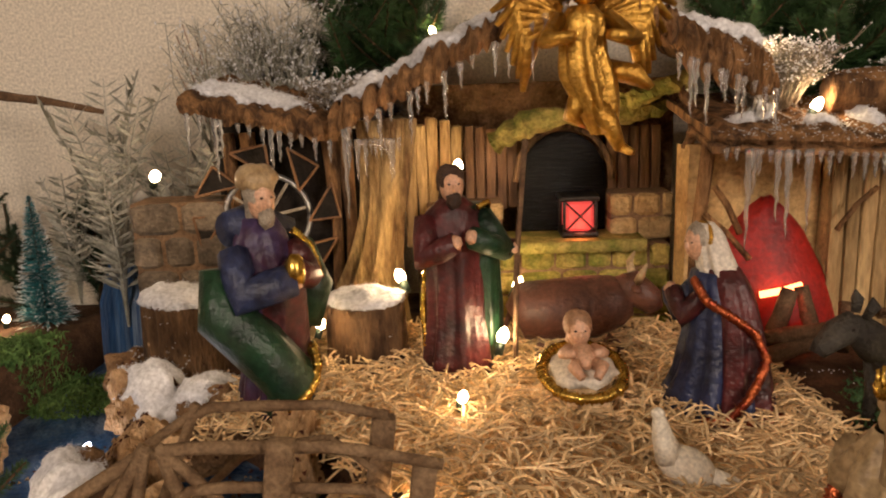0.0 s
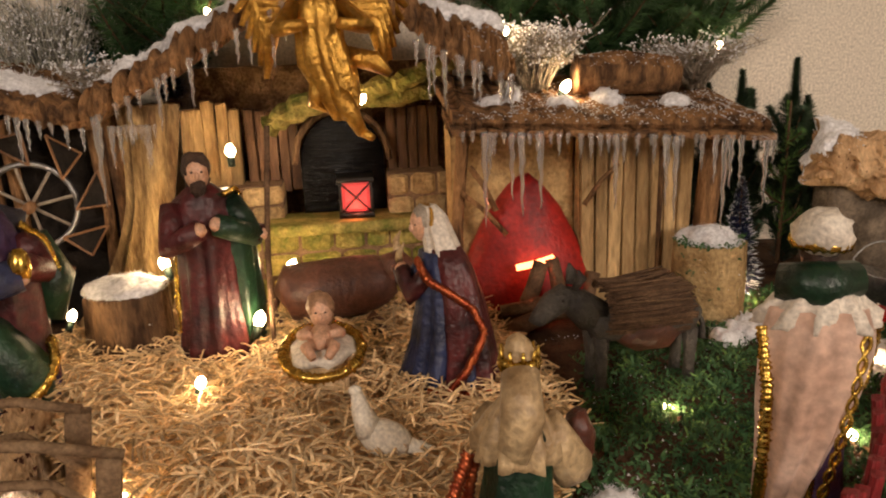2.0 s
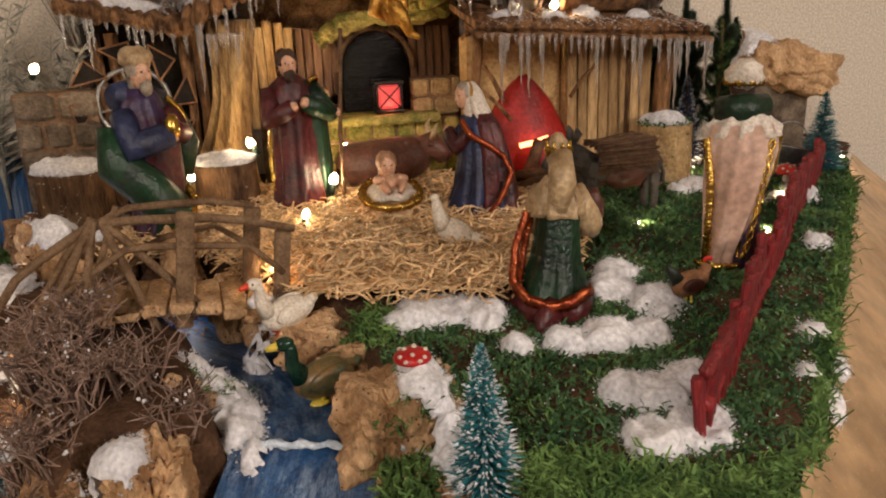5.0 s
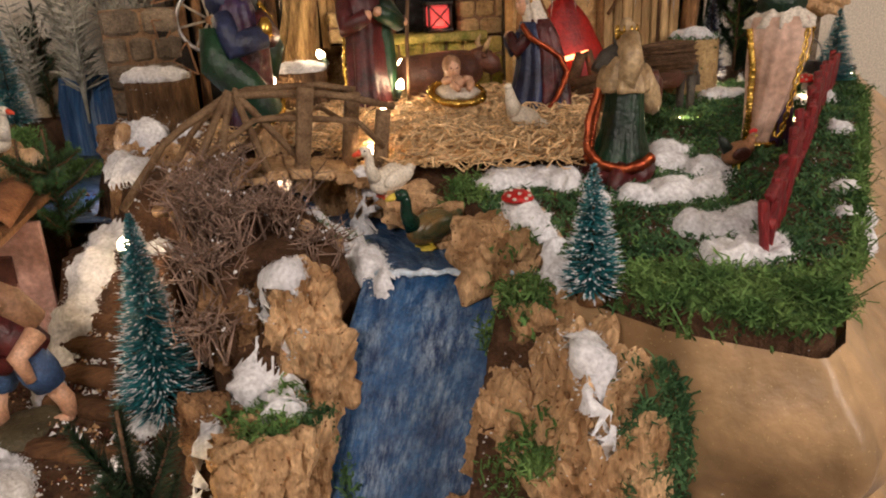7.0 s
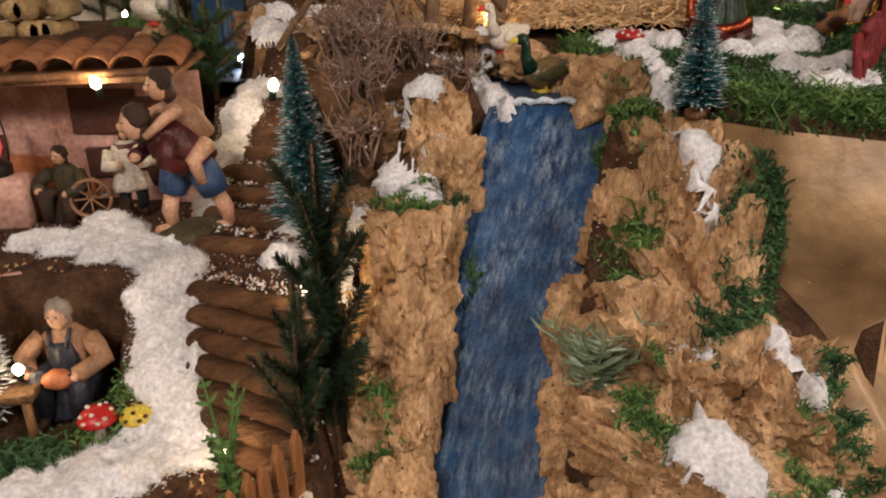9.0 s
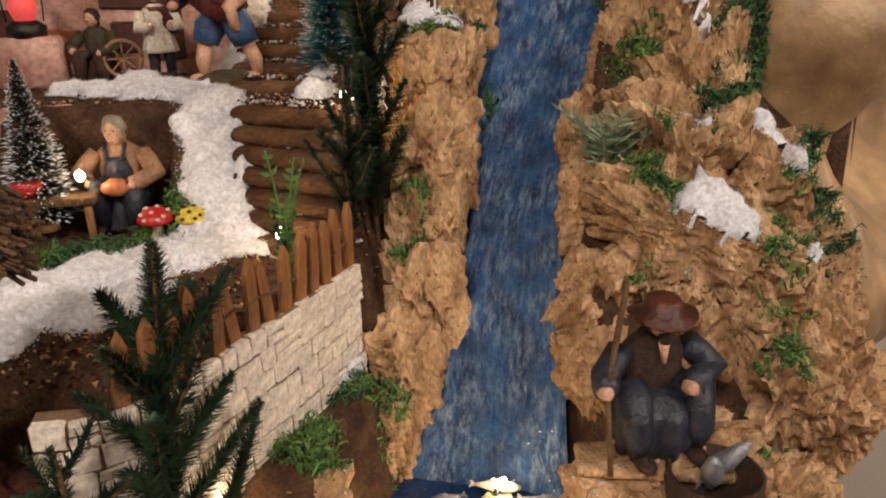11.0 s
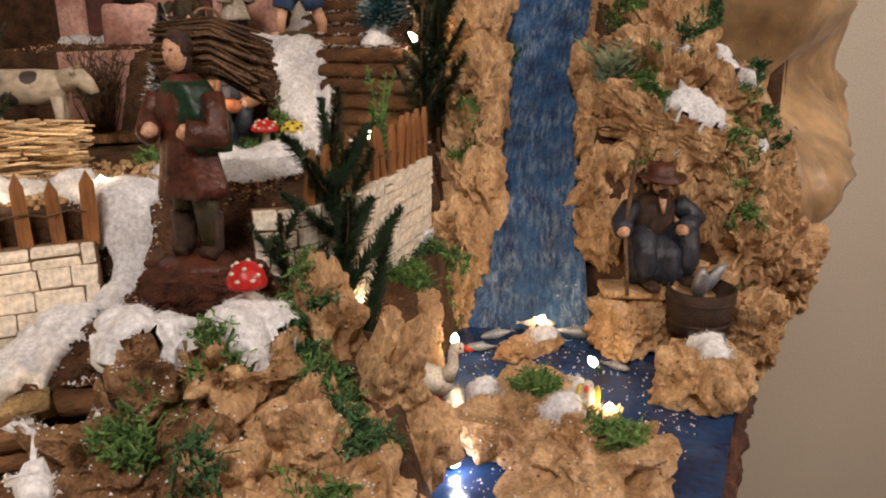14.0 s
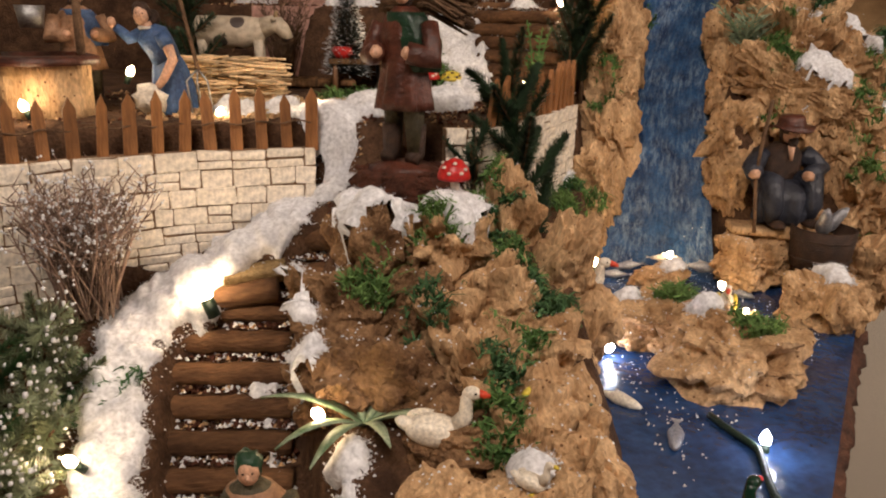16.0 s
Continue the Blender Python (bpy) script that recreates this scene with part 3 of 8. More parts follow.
# right bank and the fisherman's cliff
for i, (x, y, z, sx, sy, sz, h) in enumerate(((0.160, 0.225, 1.105, 0.034, 0.035, 0.045, 1), (0.122, 0.165, 1.065, 0.034, 0.034, 0.045, 1), (0.160, 0.150, 1.085, 0.045, 0.035, 0.060, 2),
                                              (0.085, 0.125, 1.000, 0.034, 0.034, 0.045, 1), (0.175, 0.120, 1.02, 0.050, 0.035, 0.075, 1), (0.060, 0.065, 0.955, 0.036, 0.034, 0.042, 2),
                                              (0.115, 0.060, 0.995, 0.055, 0.045, 0.055, 2), (0.185, 0.055, 0.965, 0.050, 0.045, 0.055, 3), (0.045, 0.025, 0.890, 0.032, 0.034, 0.045, 2),
                                              (0.105, 0.020, 0.925, 0.050, 0.035, 0.045, 3), (0.165, 0.005, 0.890, 0.050, 0.040, 0.055, 1), (0.225, 0.015, 0.860, 0.048, 0.05, 0.075, 1),
                                              (0.035, 0.00, 0.835, 0.026, 0.03, 0.040, 1), (0.19, -0.03, 0.815, 0.045, 0.04, 0.055, 1), (0.240, -0.015, 0.780, 0.050, 0.045, 0.060, 1),
                                              (0.115, 0.0, 0.845, 0.045, 0.030, 0.055, 1))):
    cork((x, y, z), (sx * 1.02, sy * 1.02, sz * 1.08), (8 * i % 20, 5 * i % 25, 47 * i), 20.0 + i, label=CORK_BANK, holes=h + 2)
cork((0.108, 0.000, 0.948), (0.080, 0.030, 0.036), (10, 24, -30), 37.5, label="long slanting slab of tan cork on the cliff", holes=3)
cork((0.200, 0.030, 0.930), (0.045, 0.026, 0.050), (0, 30, -30), 38.5, label="hollow curl of tan cork on the cliff", holes=4)
# ledge of the fisherman, shore, islands
cork((0.030, -0.075, 0.765), (0.048, 0.036, 0.034), (0, 0, 20), 41, amp=0.7, label="tan cork block under the fisherman at the pond")
cork((0.085, -0.06, 0.785), (0.055, 0.035, 0.030), (0, 0, 10), 42, amp=0.7)
cork((0.045, -0.185, 0.750), (0.052, 0.042, 0.034), (0, 10, 40), 43, style="burl", label="tan cork rock at the pond edge")
cork((0.145, -0.095, 0.75), (0.042, 0.042, 0.045), (0, 0, 40), 44)
cork((-0.140, -0.185, 0.742), (0.078, 0.040, 0.026), (0, 0, 38), 45, style="burl", label="flat tan cork island in the painted pond", holes=4, amp=0.9)
cork((-0.118, -0.290, 0.752), (0.068, 0.058, 0.034), (0, 0, 70), 46, style="burl", label="rugged tan cork island in the painted pond", holes=5, amp=1.2)
cork((-0.075, -0.055, 0.736), (0.040, 0.020, 0.016), (0, 0, 30), 47, holes=0, label="small tan cork island in the painted pond")
# mound between pond and lower flight
for i, (x, y, z, sx, sy, sz, k) in enumerate(((-0.300, -0.205, 0.845, 0.026, 0.022, 0.055, "cork"), (-0.355, -0.245, 0.845, 0.060, 0.026, 0.028, "cork"), (-0.420, -0.235, 0.835, 0.048, 0.032, 0.042, "corkdark"),
                                              (-0.335, -0.285, 0.800, 0.048, 0.030, 0.032, "cork"), (-0.400, -0.290, 0.800, 0.050, 0.035, 0.034, "corkdark"), (-0.450, -0.275, 0.800, 0.032, 0.038, 0.048, "corkdark"),
                                              (-0.295, -0.325, 0.775, 0.032, 0.038, 0.032, "cork"), (-0.355, -0.350, 0.775, 0.050, 0.034, 0.032, "cork"), (-0.420, -0.350, 0.770, 0.040, 0.04, 0.028, "corkdark"),
                                              (-0.335, -0.405, 0.755, 0.050, 0.040, 0.030, "cork"), (-0.300, -0.440, 0.745, 0.036, 0.036, 0.022, "cork"), (-0.258, -0.140, 0.780, 0.032, 0.040, 0.040, "cork"),
                                              (-0.200, -0.062, 0.768, 0.030, 0.030, 0.040, "cork"), (-0.262, -0.20, 0.79, 0.028, 0.034, 0.04, "cork"), (-0.275, -0.27, 0.775, 0.024, 0.03, 0.04, "cork"), (-0.385, -0.405, 0.765, 0.036, 0.030, 0.026, "corkdark"), (-0.447, -0.330, 0.778, 0.034, 0.036, 0.034, "corkdark"), (-0.345, -0.465, 0.742, 0.040, 0.034, 0.028, "cork"), (-0.395, -0.470, 0.742, 0.036, 0.036, 0.030, "cork"), (-0.455, -0.345, 0.772, 0.028, 0.034, 0.034, "corkdark"), (-0.300, -0.385, 0.760, 0.030, 0.034, 0.028, "cork"), (-0.375, -0.320, 0.805, 0.034, 0.024, 0.020, "cork"))):
    cork((x, y, z), (sx, sy, sz), (0, 12 * i, 53 * i), 60.0 + i, key=k, style="burl", label="rugged brown cork bark heaped above the pond", holes=5, amp=1.25)
for i, (x, y, z, sx, sy, sz) in enumerate(((-0.075, 0.285, 1.135, 0.030, 0.024, 0.034), (-0.098, 0.235, 1.065, 0.022, 0.020, 0.036), (-0.085, 0.325, 1.165, 0.018, 0.018, 0.024))):
    cork((x, y, z), (sx, sy, sz), (6, 4 * i, 23 * i), 90.0 + i, key="corkdark", label="brown bark on the bank beside the stairs", holes=1)
for i, (x, y, z, sx, sy, sz) in enumerate(((-0.248, -0.122, 0.788, 0.030, 0.030, 0.038), (-0.202, -0.072, 0.785, 0.030, 0.026, 0.036), (-0.266, -0.185, 0.782, 0.024, 0.030, 0.046), (-0.268, -0.235, 0.770, 0.022, 0.030, 0.045))):
    cork((x, y, z), (sx, sy, sz), (0, 14 * i, 61 * i), 84.0 + i, style="burl", label="tan cork bark on the bank of the pond", holes=3)
cork((-0.263, -0.236, 0.812), (0.022, 0.030, 0.058), (24, 20, 15), 88.5, style="burl", label="tall curled strip of tan cork above the pond", holes=6)
cork((-0.243, -0.262, 0.772), (0.020, 0.026, 0.040), (20, 16, 40), 89.5, style="burl", label="tall curled strip of tan cork above the pond", holes=4)
cork((-0.165, 0.045, 0.805), (0.018, 0.018, 0.032), (0, 0, 0), 80, label="small tan cork stone with snow")
# river banks on the upper level
for i, (x, y, z, sx, sy, sz, k) in enumerate(((0.148, 0.285, 1.162, 0.046, 0.040, 0.040, "cork"), (0.105, 0.415, 1.175, 0.050, 0.026, 0.022, "cork"), (0.060, 0.455, 1.178, 0.034, 0.024, 0.022, "cork"),
                                              (0.120, 0.36, 1.165, 0.022, 0.03, 0.025, "cork"), (-0.02, 0.36, 1.155, 0.045, 0.026, 0.026, "cork"), (-0.155, 0.605, 1.185, 0.040, 0.030, 0.030, "cork"),
                                              (-0.125, 0.66, 1.185, 0.048, 0.025, 0.034, "corkdark"), (-0.185, 0.70, 1.195, 0.034, 0.028, 0.036, "cork"), (-0.21, 0.76, 1.20, 0.03, 0.04, 0.032, "corkdark"),
                                              (-0.10, 0.50, 1.17, 0.050, 0.034, 0.022, "cork"), (-0.185, 0.56, 1.17, 0.05, 0.03, 0.024, "corkdark"), (-0.325, 0.645, 1.185, 0.048, 0.034, 0.030, "cork"),
                                              (-0.03, 0.58, 1.19, 0.055, 0.02, 0.022, "cork"), (0.02, 0.505, 1.18, 0.034, 0.02, 0.02, "cork"), (-0.06, 0.435, 1.165, 0.04, 0.03, 0.02, "corkdark"))):
    cork((x, y, z), (sx, sy, sz), (0, 10 * i, 37 * i), 100.0 + i, key=k, style="burl", label="tan cork rock on the bank of the little river", holes=2)
cork((0.768, 0.765, 1.348), (0.070, 0.032, 0.034), (0, 14, -6), 130, style="burl", label="pitted tan cork piece with snow on a grey post")

from mathutils.bvhtree import BVHTree

_v, _f = [], []
for vs, fs in SOLID:
    n0 = len(_v)
    _v.extend(vs)
    _f.extend(tuple(i + n0 for i in f) for f in fs)
TREE = BVHTree.FromPolygons(_v, _f)


def drop(x, y, top=1.6):
    """Height of the ground or rock under a plan point."""
    hit, nor, _, _ = TREE.ray_cast(Vector((x, y, top)), Vector((0, 0, -1)))
    return (hit.z, nor) if hit else (None, None)


# ---- water ----
def strip(name, rows, key, label, cols=14, wave=0.0):
    """A sheet of painted water: rows of (left point, right point), with the flow along v."""
    verts, faces, uvs = [], [], []
    for j, (a, bb) in enumerate(rows):
        for i in range(cols + 1):
            s = i / cols
            p = Vector(a).lerp(Vector(bb), s)
            d = wave * (noise.noise((s * 9, j * 0.13, 0.5)) + 0.6 * noise.noise((s * 22, j * 0.2, 4.5)))
            verts.append(p + Vector((-0.25 * d, -0.8 * d, 0.6 * d)))
            uvs.append((s, j / 10))
    for j in range(len(rows) - 1):
        for i in range(cols):
            k = j * (cols + 1) + i
            faces.append((k, k + cols + 1, k + cols + 2, k + 1))
    cl = Clay().add(verts, faces, key)
    ob = cl.thing(name, label, "water", kind="structure")
    uv = ob.data.uv_layers.new(name="flow")
    for li, loop in enumerate(ob.data.loops):
        uv.data[li].uv = uvs[loop.vertex_index]
    SOLID.append((cl.v, cl.f))
    return ob


def rail(points, n):
    """Points evenly along a bent line."""
    pts = np.array(points, float)
    d = np.concatenate([[0], np.cumsum(np.linalg.norm(np.diff(pts, axis=0), axis=1))])
    return [tuple(np.interp(s, d, pts[:, k]) for k in range(pts.shape[1])) for s in np.linspace(0, d[-1], n)]


left = rail([(0.020, 0.345, 1.158), (0.032, 0.292, 1.157), (0.014, 0.268, 1.125), (-0.010, 0.220, 1.045), (-0.052, 0.150, 0.935), (-0.080, 0.095, 0.862), (-0.110, 0.045, 0.775), (-0.125, 0.025, 0.735)], 60)
right = rail([(0.165, 0.320, 1.158), (0.160, 0.255, 1.157), (0.148, 0.230, 1.125), (0.100, 0.180, 1.045), (0.040, 0.09, 0.935), (0.020, 0.035, 0.862), (0.008, -0.015, 0.775), (0.006, -0.035, 0.735)], 60)
strip("waterfall", list(zip(left, right)), "water", "blue painted waterfall with white brush strokes", 24, 0.002)
# white strip: foam at the lip with the bulb's light put into colour
fm = Clay()
fm.tube([(x, y, z + 0.0012 * math.sin(i * 1.7)) for i, (x, y, z) in enumerate(rail([(0.040, 0.290, 1.159), (0.095, 0.272, 1.160), (0.160, 0.254, 1.159)], 26))], [0.0022 + 0.0016 * rng.random() for _ in range(26)], "foam", n=7, wob=0.3)
fm.thing("lit_lip_line", "white strip for the lamp-lit foam along the lip of the fall", "foam", kind="structure")
river_l = rail([(-0.36, 0.94, 1.163), (-0.36, 0.74, 1.160), (-0.29, 0.57, 1.158), (-0.13, 0.52, 1.158), (-0.01, 0.42, 1.158), (0.005, 0.32, 1.158)], 50)
river_r = rail([(-0.22, 0.94, 1.163), (-0.18, 0.79, 1.160), (-0.08, 0.70, 1.158), (0.05, 0.58, 1.158), (0.13, 0.42, 1.158), (0.165, 0.30, 1.158)], 50)
river_l = [(x, y, z - 0.002) for x, y, z in river_l]
river_r = [(x, y, z - 0.002) for x, y, z in river_r]
strip("river", list(zip(river_l, river_r)), "water", "blue painted river on the upper level", 12, 0.001)
pond = [(-0.31, -0.60), (-0.15, -0.47), (0.052, -0.225), (0.20, -0.05), (0.05, 0.02), (-0.15, 0.06), (-0.25, -0.06), (-0.28, -0.25), (-0.31, -0.42)]
pw = Clay()
pw.add([(x, y, 0.736) for x, y in pond], [tuple(range(len(pond)))], "pond")
pw.thing("pond", "dark blue painted pond with white specks", "water", kind="structure", smooth=False)
falls = [(-0.325, 0.905, 1.163), (-0.245, 0.875, 1.163)], [(-0.33, 0.925, 1.23), (-0.245, 0.885, 1.235)], [(-0.33, 0.96, 1.27), (-0.25, 0.92, 1.275)]
strip("side_fall", [(a, b_) for a, b_ in falls], "water", "small blue painted fall feeding the river", 10, 0.004)

# ---- kraft paper on the flank ----
edge_n = np.array((0.768, -0.64))
top_line = rail([(0.155, 0.235, 1.150), (0.185, 0.185, 1.155), (0.215, 0.130, 1.155), (0.288, 0.070, 1.152)] + [(*(EDGE_P + EDGE_D * s + edge_n * 0.012), z) for s, z in ((0.42, 1.150), (0.6, 1.160), (0.8, 1.178), (1.1, 1.195), (1.42, 1.197))], 120)
rows_ = []
for j in range(26):
    s = j / 25
    ring = []
    for i, (x, y, z) in enumerate(top_line):
        u = i / 119
        out = 0.055 * math.sin(math.pi * min(1, s * 1.35)) * (0.4 + min(1, u * 2.2)) - 0.10 * max(0, s - 0.55) * (1 if u > 0.2 else 0.4)
        out += (0.030 * math.exp(-((s - 0.13) / 0.09) ** 2) - 0.062 * math.exp(-((s - 0.36) / 0.12) ** 2) + 0.036 * math.exp(-((s - 0.66) / 0.15) ** 2)) * min(1, u * 8) * (1 + 0.5 * noise.noise((u * 4, 0.0, 5.0)))
        w = 0.030 * noise.noise((u * 5.5, s * 2.2, 1.0)) + 0.014 * noise.noise((u * 16, s * 5, 2.0)) + 0.010 * abs(noise.noise((u * 24 - s * 4, s * 9, 8.0)))
        w += 0.030 * (1 - abs(noise.noise((u * 7 + s * 2, s * 3 - u * 3, 6.0))) * 2) * min(1, s * 3)
        dx, dy = (0.35, -0.9) if u < 0.25 else (0.77, -0.64)
        out = (out + w * min(1, s * 4)) * (0.8 if u < 0.2 else 1)
        ring.append((x + dx * out, y + dy * out, z - s * (z - 0.672)))
    rows_.append(ring)
verts = [p for r in rows_ for p in r]
n_ = len(top_line)
faces = [(j * n_ + i, (j + 1) * n_ + i, (j + 1) * n_ + i + 1, j * n_ + i + 1) for j in range(25) for i in range(n_ - 1)]
pc = Clay().add(verts, faces, "paper")
pc.thing("rock_paper", "crumpled brown and gold mountain paper draped down the flank", "paper", kind="structure")
SOLID.append((pc.v, pc.f))

# ---- the stable on the upper level ----
def block_wall(parent, x0, x1, z0, z1, y, depth, rows, key, seed, mort="mortar", mean=0.035):
    """A wall of separate uneven blocks in front of a recessed bed of mortar."""
    r = random.Random(seed)
    Clay().box(((x0 + x1) / 2, y + depth / 2 + 0.003, (z0 + z1) / 2), (x1 - x0 - 0.004, depth, z1 - z0 - 0.002), mort, bevel=0.02).part("mortar", parent, smooth=False)
    h = (z1 - z0) / rows
    for j in range(rows):
        x = x0
        while x < x1 - 0.008:
            w = min(mean * r.uniform(0.7, 1.4), x1 - x)
            if x1 - x - w < 0.012:
                w = x1 - x
            Clay().box((x + w / 2, y + depth / 2 - 0.002 + r.uniform(-0.0015, 0.0015), z0 + (j + 0.5) * h), (w - 0.0028, depth, h - 0.0028), key, bevel=0.16, jit=0.0007,
                       turn=(0, r.uniform(-1.2, 1.2), 0)).part("stone", parent, smooth=False)
            x += w


stable = empty("stable", "rustic nativity stable of tan stone, bark and wood", "stable")
block_wall(stable, 0.095, 0.325, 1.195, 1.300, 0.845, 0.06, 4, "mossstone", 1)
Clay().box((0.213, 0.858, 1.303), (0.16, 0.07, 0.012), "mossstone", jit=0.001).part("shelf", stable)
block_wall(stable, 0.065, 0.150, 1.30, 1.345, 0.868, 0.05, 2, "stone", 2)
block_wall(stable, 0.262, 0.330, 1.30, 1.352, 0.862, 0.05, 2, "stone", 3)
Clay().box((0.20, 0.955, 1.33), (0.30, 0.02, 0.28), "corkdark", bevel=0.03).part("back_wall", stable, smooth=False)
# near-black backing: the shade behind the planks is put into its colour
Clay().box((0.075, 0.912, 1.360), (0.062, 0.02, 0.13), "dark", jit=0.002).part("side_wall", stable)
for k in range(5):
    Clay().box((0.050 + k * 0.0125, 0.898 + rng.uniform(-.002, .002), 1.362 + rng.uniform(-.010, .010)), (0.0115, 0.008, 0.135), "paleplank", turn=(0, rng.uniform(-2, 2), 0), jit=0.001, bevel=0.2).part("plank", stable, smooth=False)
for x in (0.115, 0.127, 0.139, 0.151, 0.163):
    Clay().box((x, 0.915, 1.375), (0.0105, 0.008, 0.10 - (x - 0.115) * 0.3), "wood", jit=0.0006).part("plank", stable, smooth=False)
for x in (0.272, 0.284, 0.296, 0.308, 0.320):
    Clay().box((x, 0.905, 1.375), (0.0105, 0.008, 0.09), "wood", jit=0.0006).part("plank", stable, smooth=False)
arch = Clay()
prof = [(0.17 + 0.046 - 0.046 * math.cos(a), 1.365 + 0.052 * math.sin(a)) for a in np.linspace(0, math.pi, 18)]
prof = [(0.17, 1.308)] + prof + [(0.262, 1.308)]
arch.loft([[(x, 0.888, z) for x, z in prof], [(x, 0.898, z) for x, z in prof]], "foil")
arch.part("arch_niche", stable, "black crinkled foil niche with an arched top")
ring = Clay()
ring.tube([(0.216 - 0.052 * math.cos(a), 0.882, 1.365 + 0.058 * math.sin(a)) for a in np.linspace(0, math.pi, 14)], 0.0035, "stumpbark", wob=0.2)
ring.part("arch_frame", stable)
foilribs = Clay()
for k in range(26):
    z = 1.312 + k * 0.0040
    half = 0.044 if z < 1.365 else math.sqrt(max(0, 1 - ((z - 1.365) / 0.052) ** 2)) * 0.044
    foilribs.tube([(0.216 + half * s, 0.886 + rng.uniform(-0.001, 0.001), z + rng.uniform(-0.002, 0.002)) for s in np.linspace(-1, 1, 7)], 0.0011, "foil", n=4)
foilribs.part("foil_ribs", stable)


for k, (pts_, rr) in enumerate((([(0.140, 0.870, 1.408), (0.175, 0.862, 1.428), (0.220, 0.858, 1.436), (0.268, 0.860, 1.432), (0.318, 0.868, 1.446)], 0.0105),
                               ([(0.235, 0.850, 1.440), (0.285, 0.838, 1.452), (0.335, 0.830, 1.470)], 0.0085), ([(0.322, 0.830, 1.462), (0.340, 0.822, 1.430), (0.328, 0.820, 1.400)], 0.0045))):
    pp = [tuple(np.interp(q, np.linspace(0, 1, len(pts_)), [p[m_] for p in pts_]) for m_ in range(3)) for q in np.linspace(0, 1, 22)]
    Clay().tube(pp, [rr * (0.8 + 0.5 * rng.random()) for _ in pp], "mossstone" if k < 2 else "bark", n=9, wob=0.25).part("bough", stable, "mossy brown bough" if k < 2 else "", smooth=False)


def bark_slab(name, p, q, depth, thick, key, parent, seed, rise=0.02, label=""):
    """A roof slab from p to q along its eave, running back, with a ragged bark edge."""
    r = random.Random(seed)
    p, q = Vector(p), Vector(q)
    n = max(8, int((q - p).length / 0.0042))
    c = Clay()
    rings = []
    for i in range(n + 1):
        a = p.lerp(q, i / n)
        w = 0.5 * noise.noise((i * 0.17, seed, 0.0)) + r.uniform(-0.42, 0.42)
        th = thick * (1 + w)
        fr = r.uniform(-0.006, 0.006) + 0.006 * noise.noise((i * 0.5, seed, 3.0))
        ring = [(a.x, a.y + fr, a.z - th * 0.55), (a.x, a.y - 0.006 + fr, a.z), (a.x, a.y + fr, a.z + th * 0.5), (a.x, a.y + 0.012, a.z + th * 0.62 + rise * 0.1)]
        for s in (0.35, 0.7, 1.0):
            ring.append((a.x, a.y + depth * s, a.z + th * 0.5 + rise * s + 0.004 * noise.noise((i * 0.4, s * 6, seed))))
        ring.append((a.x, a.y + depth, a.z + rise - th * 0.4))
        rings.append(ring)
    c.loft(rings, key)
    SOLID.append((c.v, c.f))
    return c.part(name, parent, label, smooth=False)


bark_slab("roof_left", (-0.018, 0.775, 1.436), (0.212, 0.715, 1.552), 0.22, 0.021, "bark", stable, 5, label="bark-edged roof slope with snow")
bark_slab("roof_right", (0.214, 0.715, 1.552), (0.378, 0.735, 1.462), 0.20, 0.022, "bark", stable, 6, label="bark-edged roof slope with snow")
bark_slab("porch_roof", (-0.155, 0.775, 1.463), (-0.012, 0.785, 1.428), 0.16, 0.016, "bark", stable, 7, label="low bark roof over the mill")
bark_slab("shed_roof", (0.318, 0.705, 1.420), (0.618, 0.715, 1.402), 0.19, 0.010, "bark", stable, 8, rise=0.03, label="flat grey-brown shed roof")
bark_slab("eave_log", (0.300, 0.725, 1.490), (0.372, 0.722, 1.470), 0.05, 0.032, "bark", stable, 9)
for i, x in enumerate(np.arange(0.33, 0.62, 0.034)):
    Clay().box((x, 0.735, 1.418 - 0.018 * (x - 0.33) / 0.3), (0.031, 0.075, 0.005), "bark", turn=(12, rng.uniform(-3, 3), rng.uniform(-5, 5)), jit=0.0015).part("shingle", stable, smooth=False)
Clay().box((0.390, 0.822, 1.300), (0.130, 0.04, 0.21), "plaster", bevel=0.03, jit=0.002).part("shed_wall", stable, smooth=False)
Clay().box((0.516, 0.807, 1.297), (0.118, 0.04, 0.205), "plaster", bevel=0.03, jit=0.002).part("shed_wall", stable, smooth=False)
for k in range(8):
    x = 0.464 + k * 0.0148
    Clay().box((x, 0.784, 1.297 + rng.uniform(-.004, .004)), (0.0128, 0.006, 0.20), "paleplank", turn=(0, rng.uniform(-1.5, 1.5), 0), jit=0.0012, bevel=0.2).part("plank", stable, smooth=False)
Clay().tube([(0.325, 0.775, 1.20), (0.327, 0.775, 1.31), (0.335, 0.772, 1.41)], [0.007, 0.006, 0.007], "bark", wob=0.2).part("post", stable)
Clay().tube([(0.585, 0.78, 1.20), (0.59, 0.775, 1.31), (0.592, 0.77, 1.40)], [0.012, 0.011, 0.012], "bark", wob=0.2).part("post", stable)
for a, bq in (((0.34, 0.765, 1.37), (0.365, 0.765, 1.325)), ((0.455, 0.765, 1.325), (0.49, 0.765, 1.365)), ((0.33, 0.765, 1.345), (0.375, 0.765, 1.30)), ((0.535, 0.768, 1.20), (0.535, 0.766, 1.38))):
    Clay().tube([a, ((a[0] + bq[0]) / 2, a[1], (a[2] + bq[2]) / 2 + 0.004), bq], 0.0028, "bark", n=6, wob=0.2).part("brace", stable)
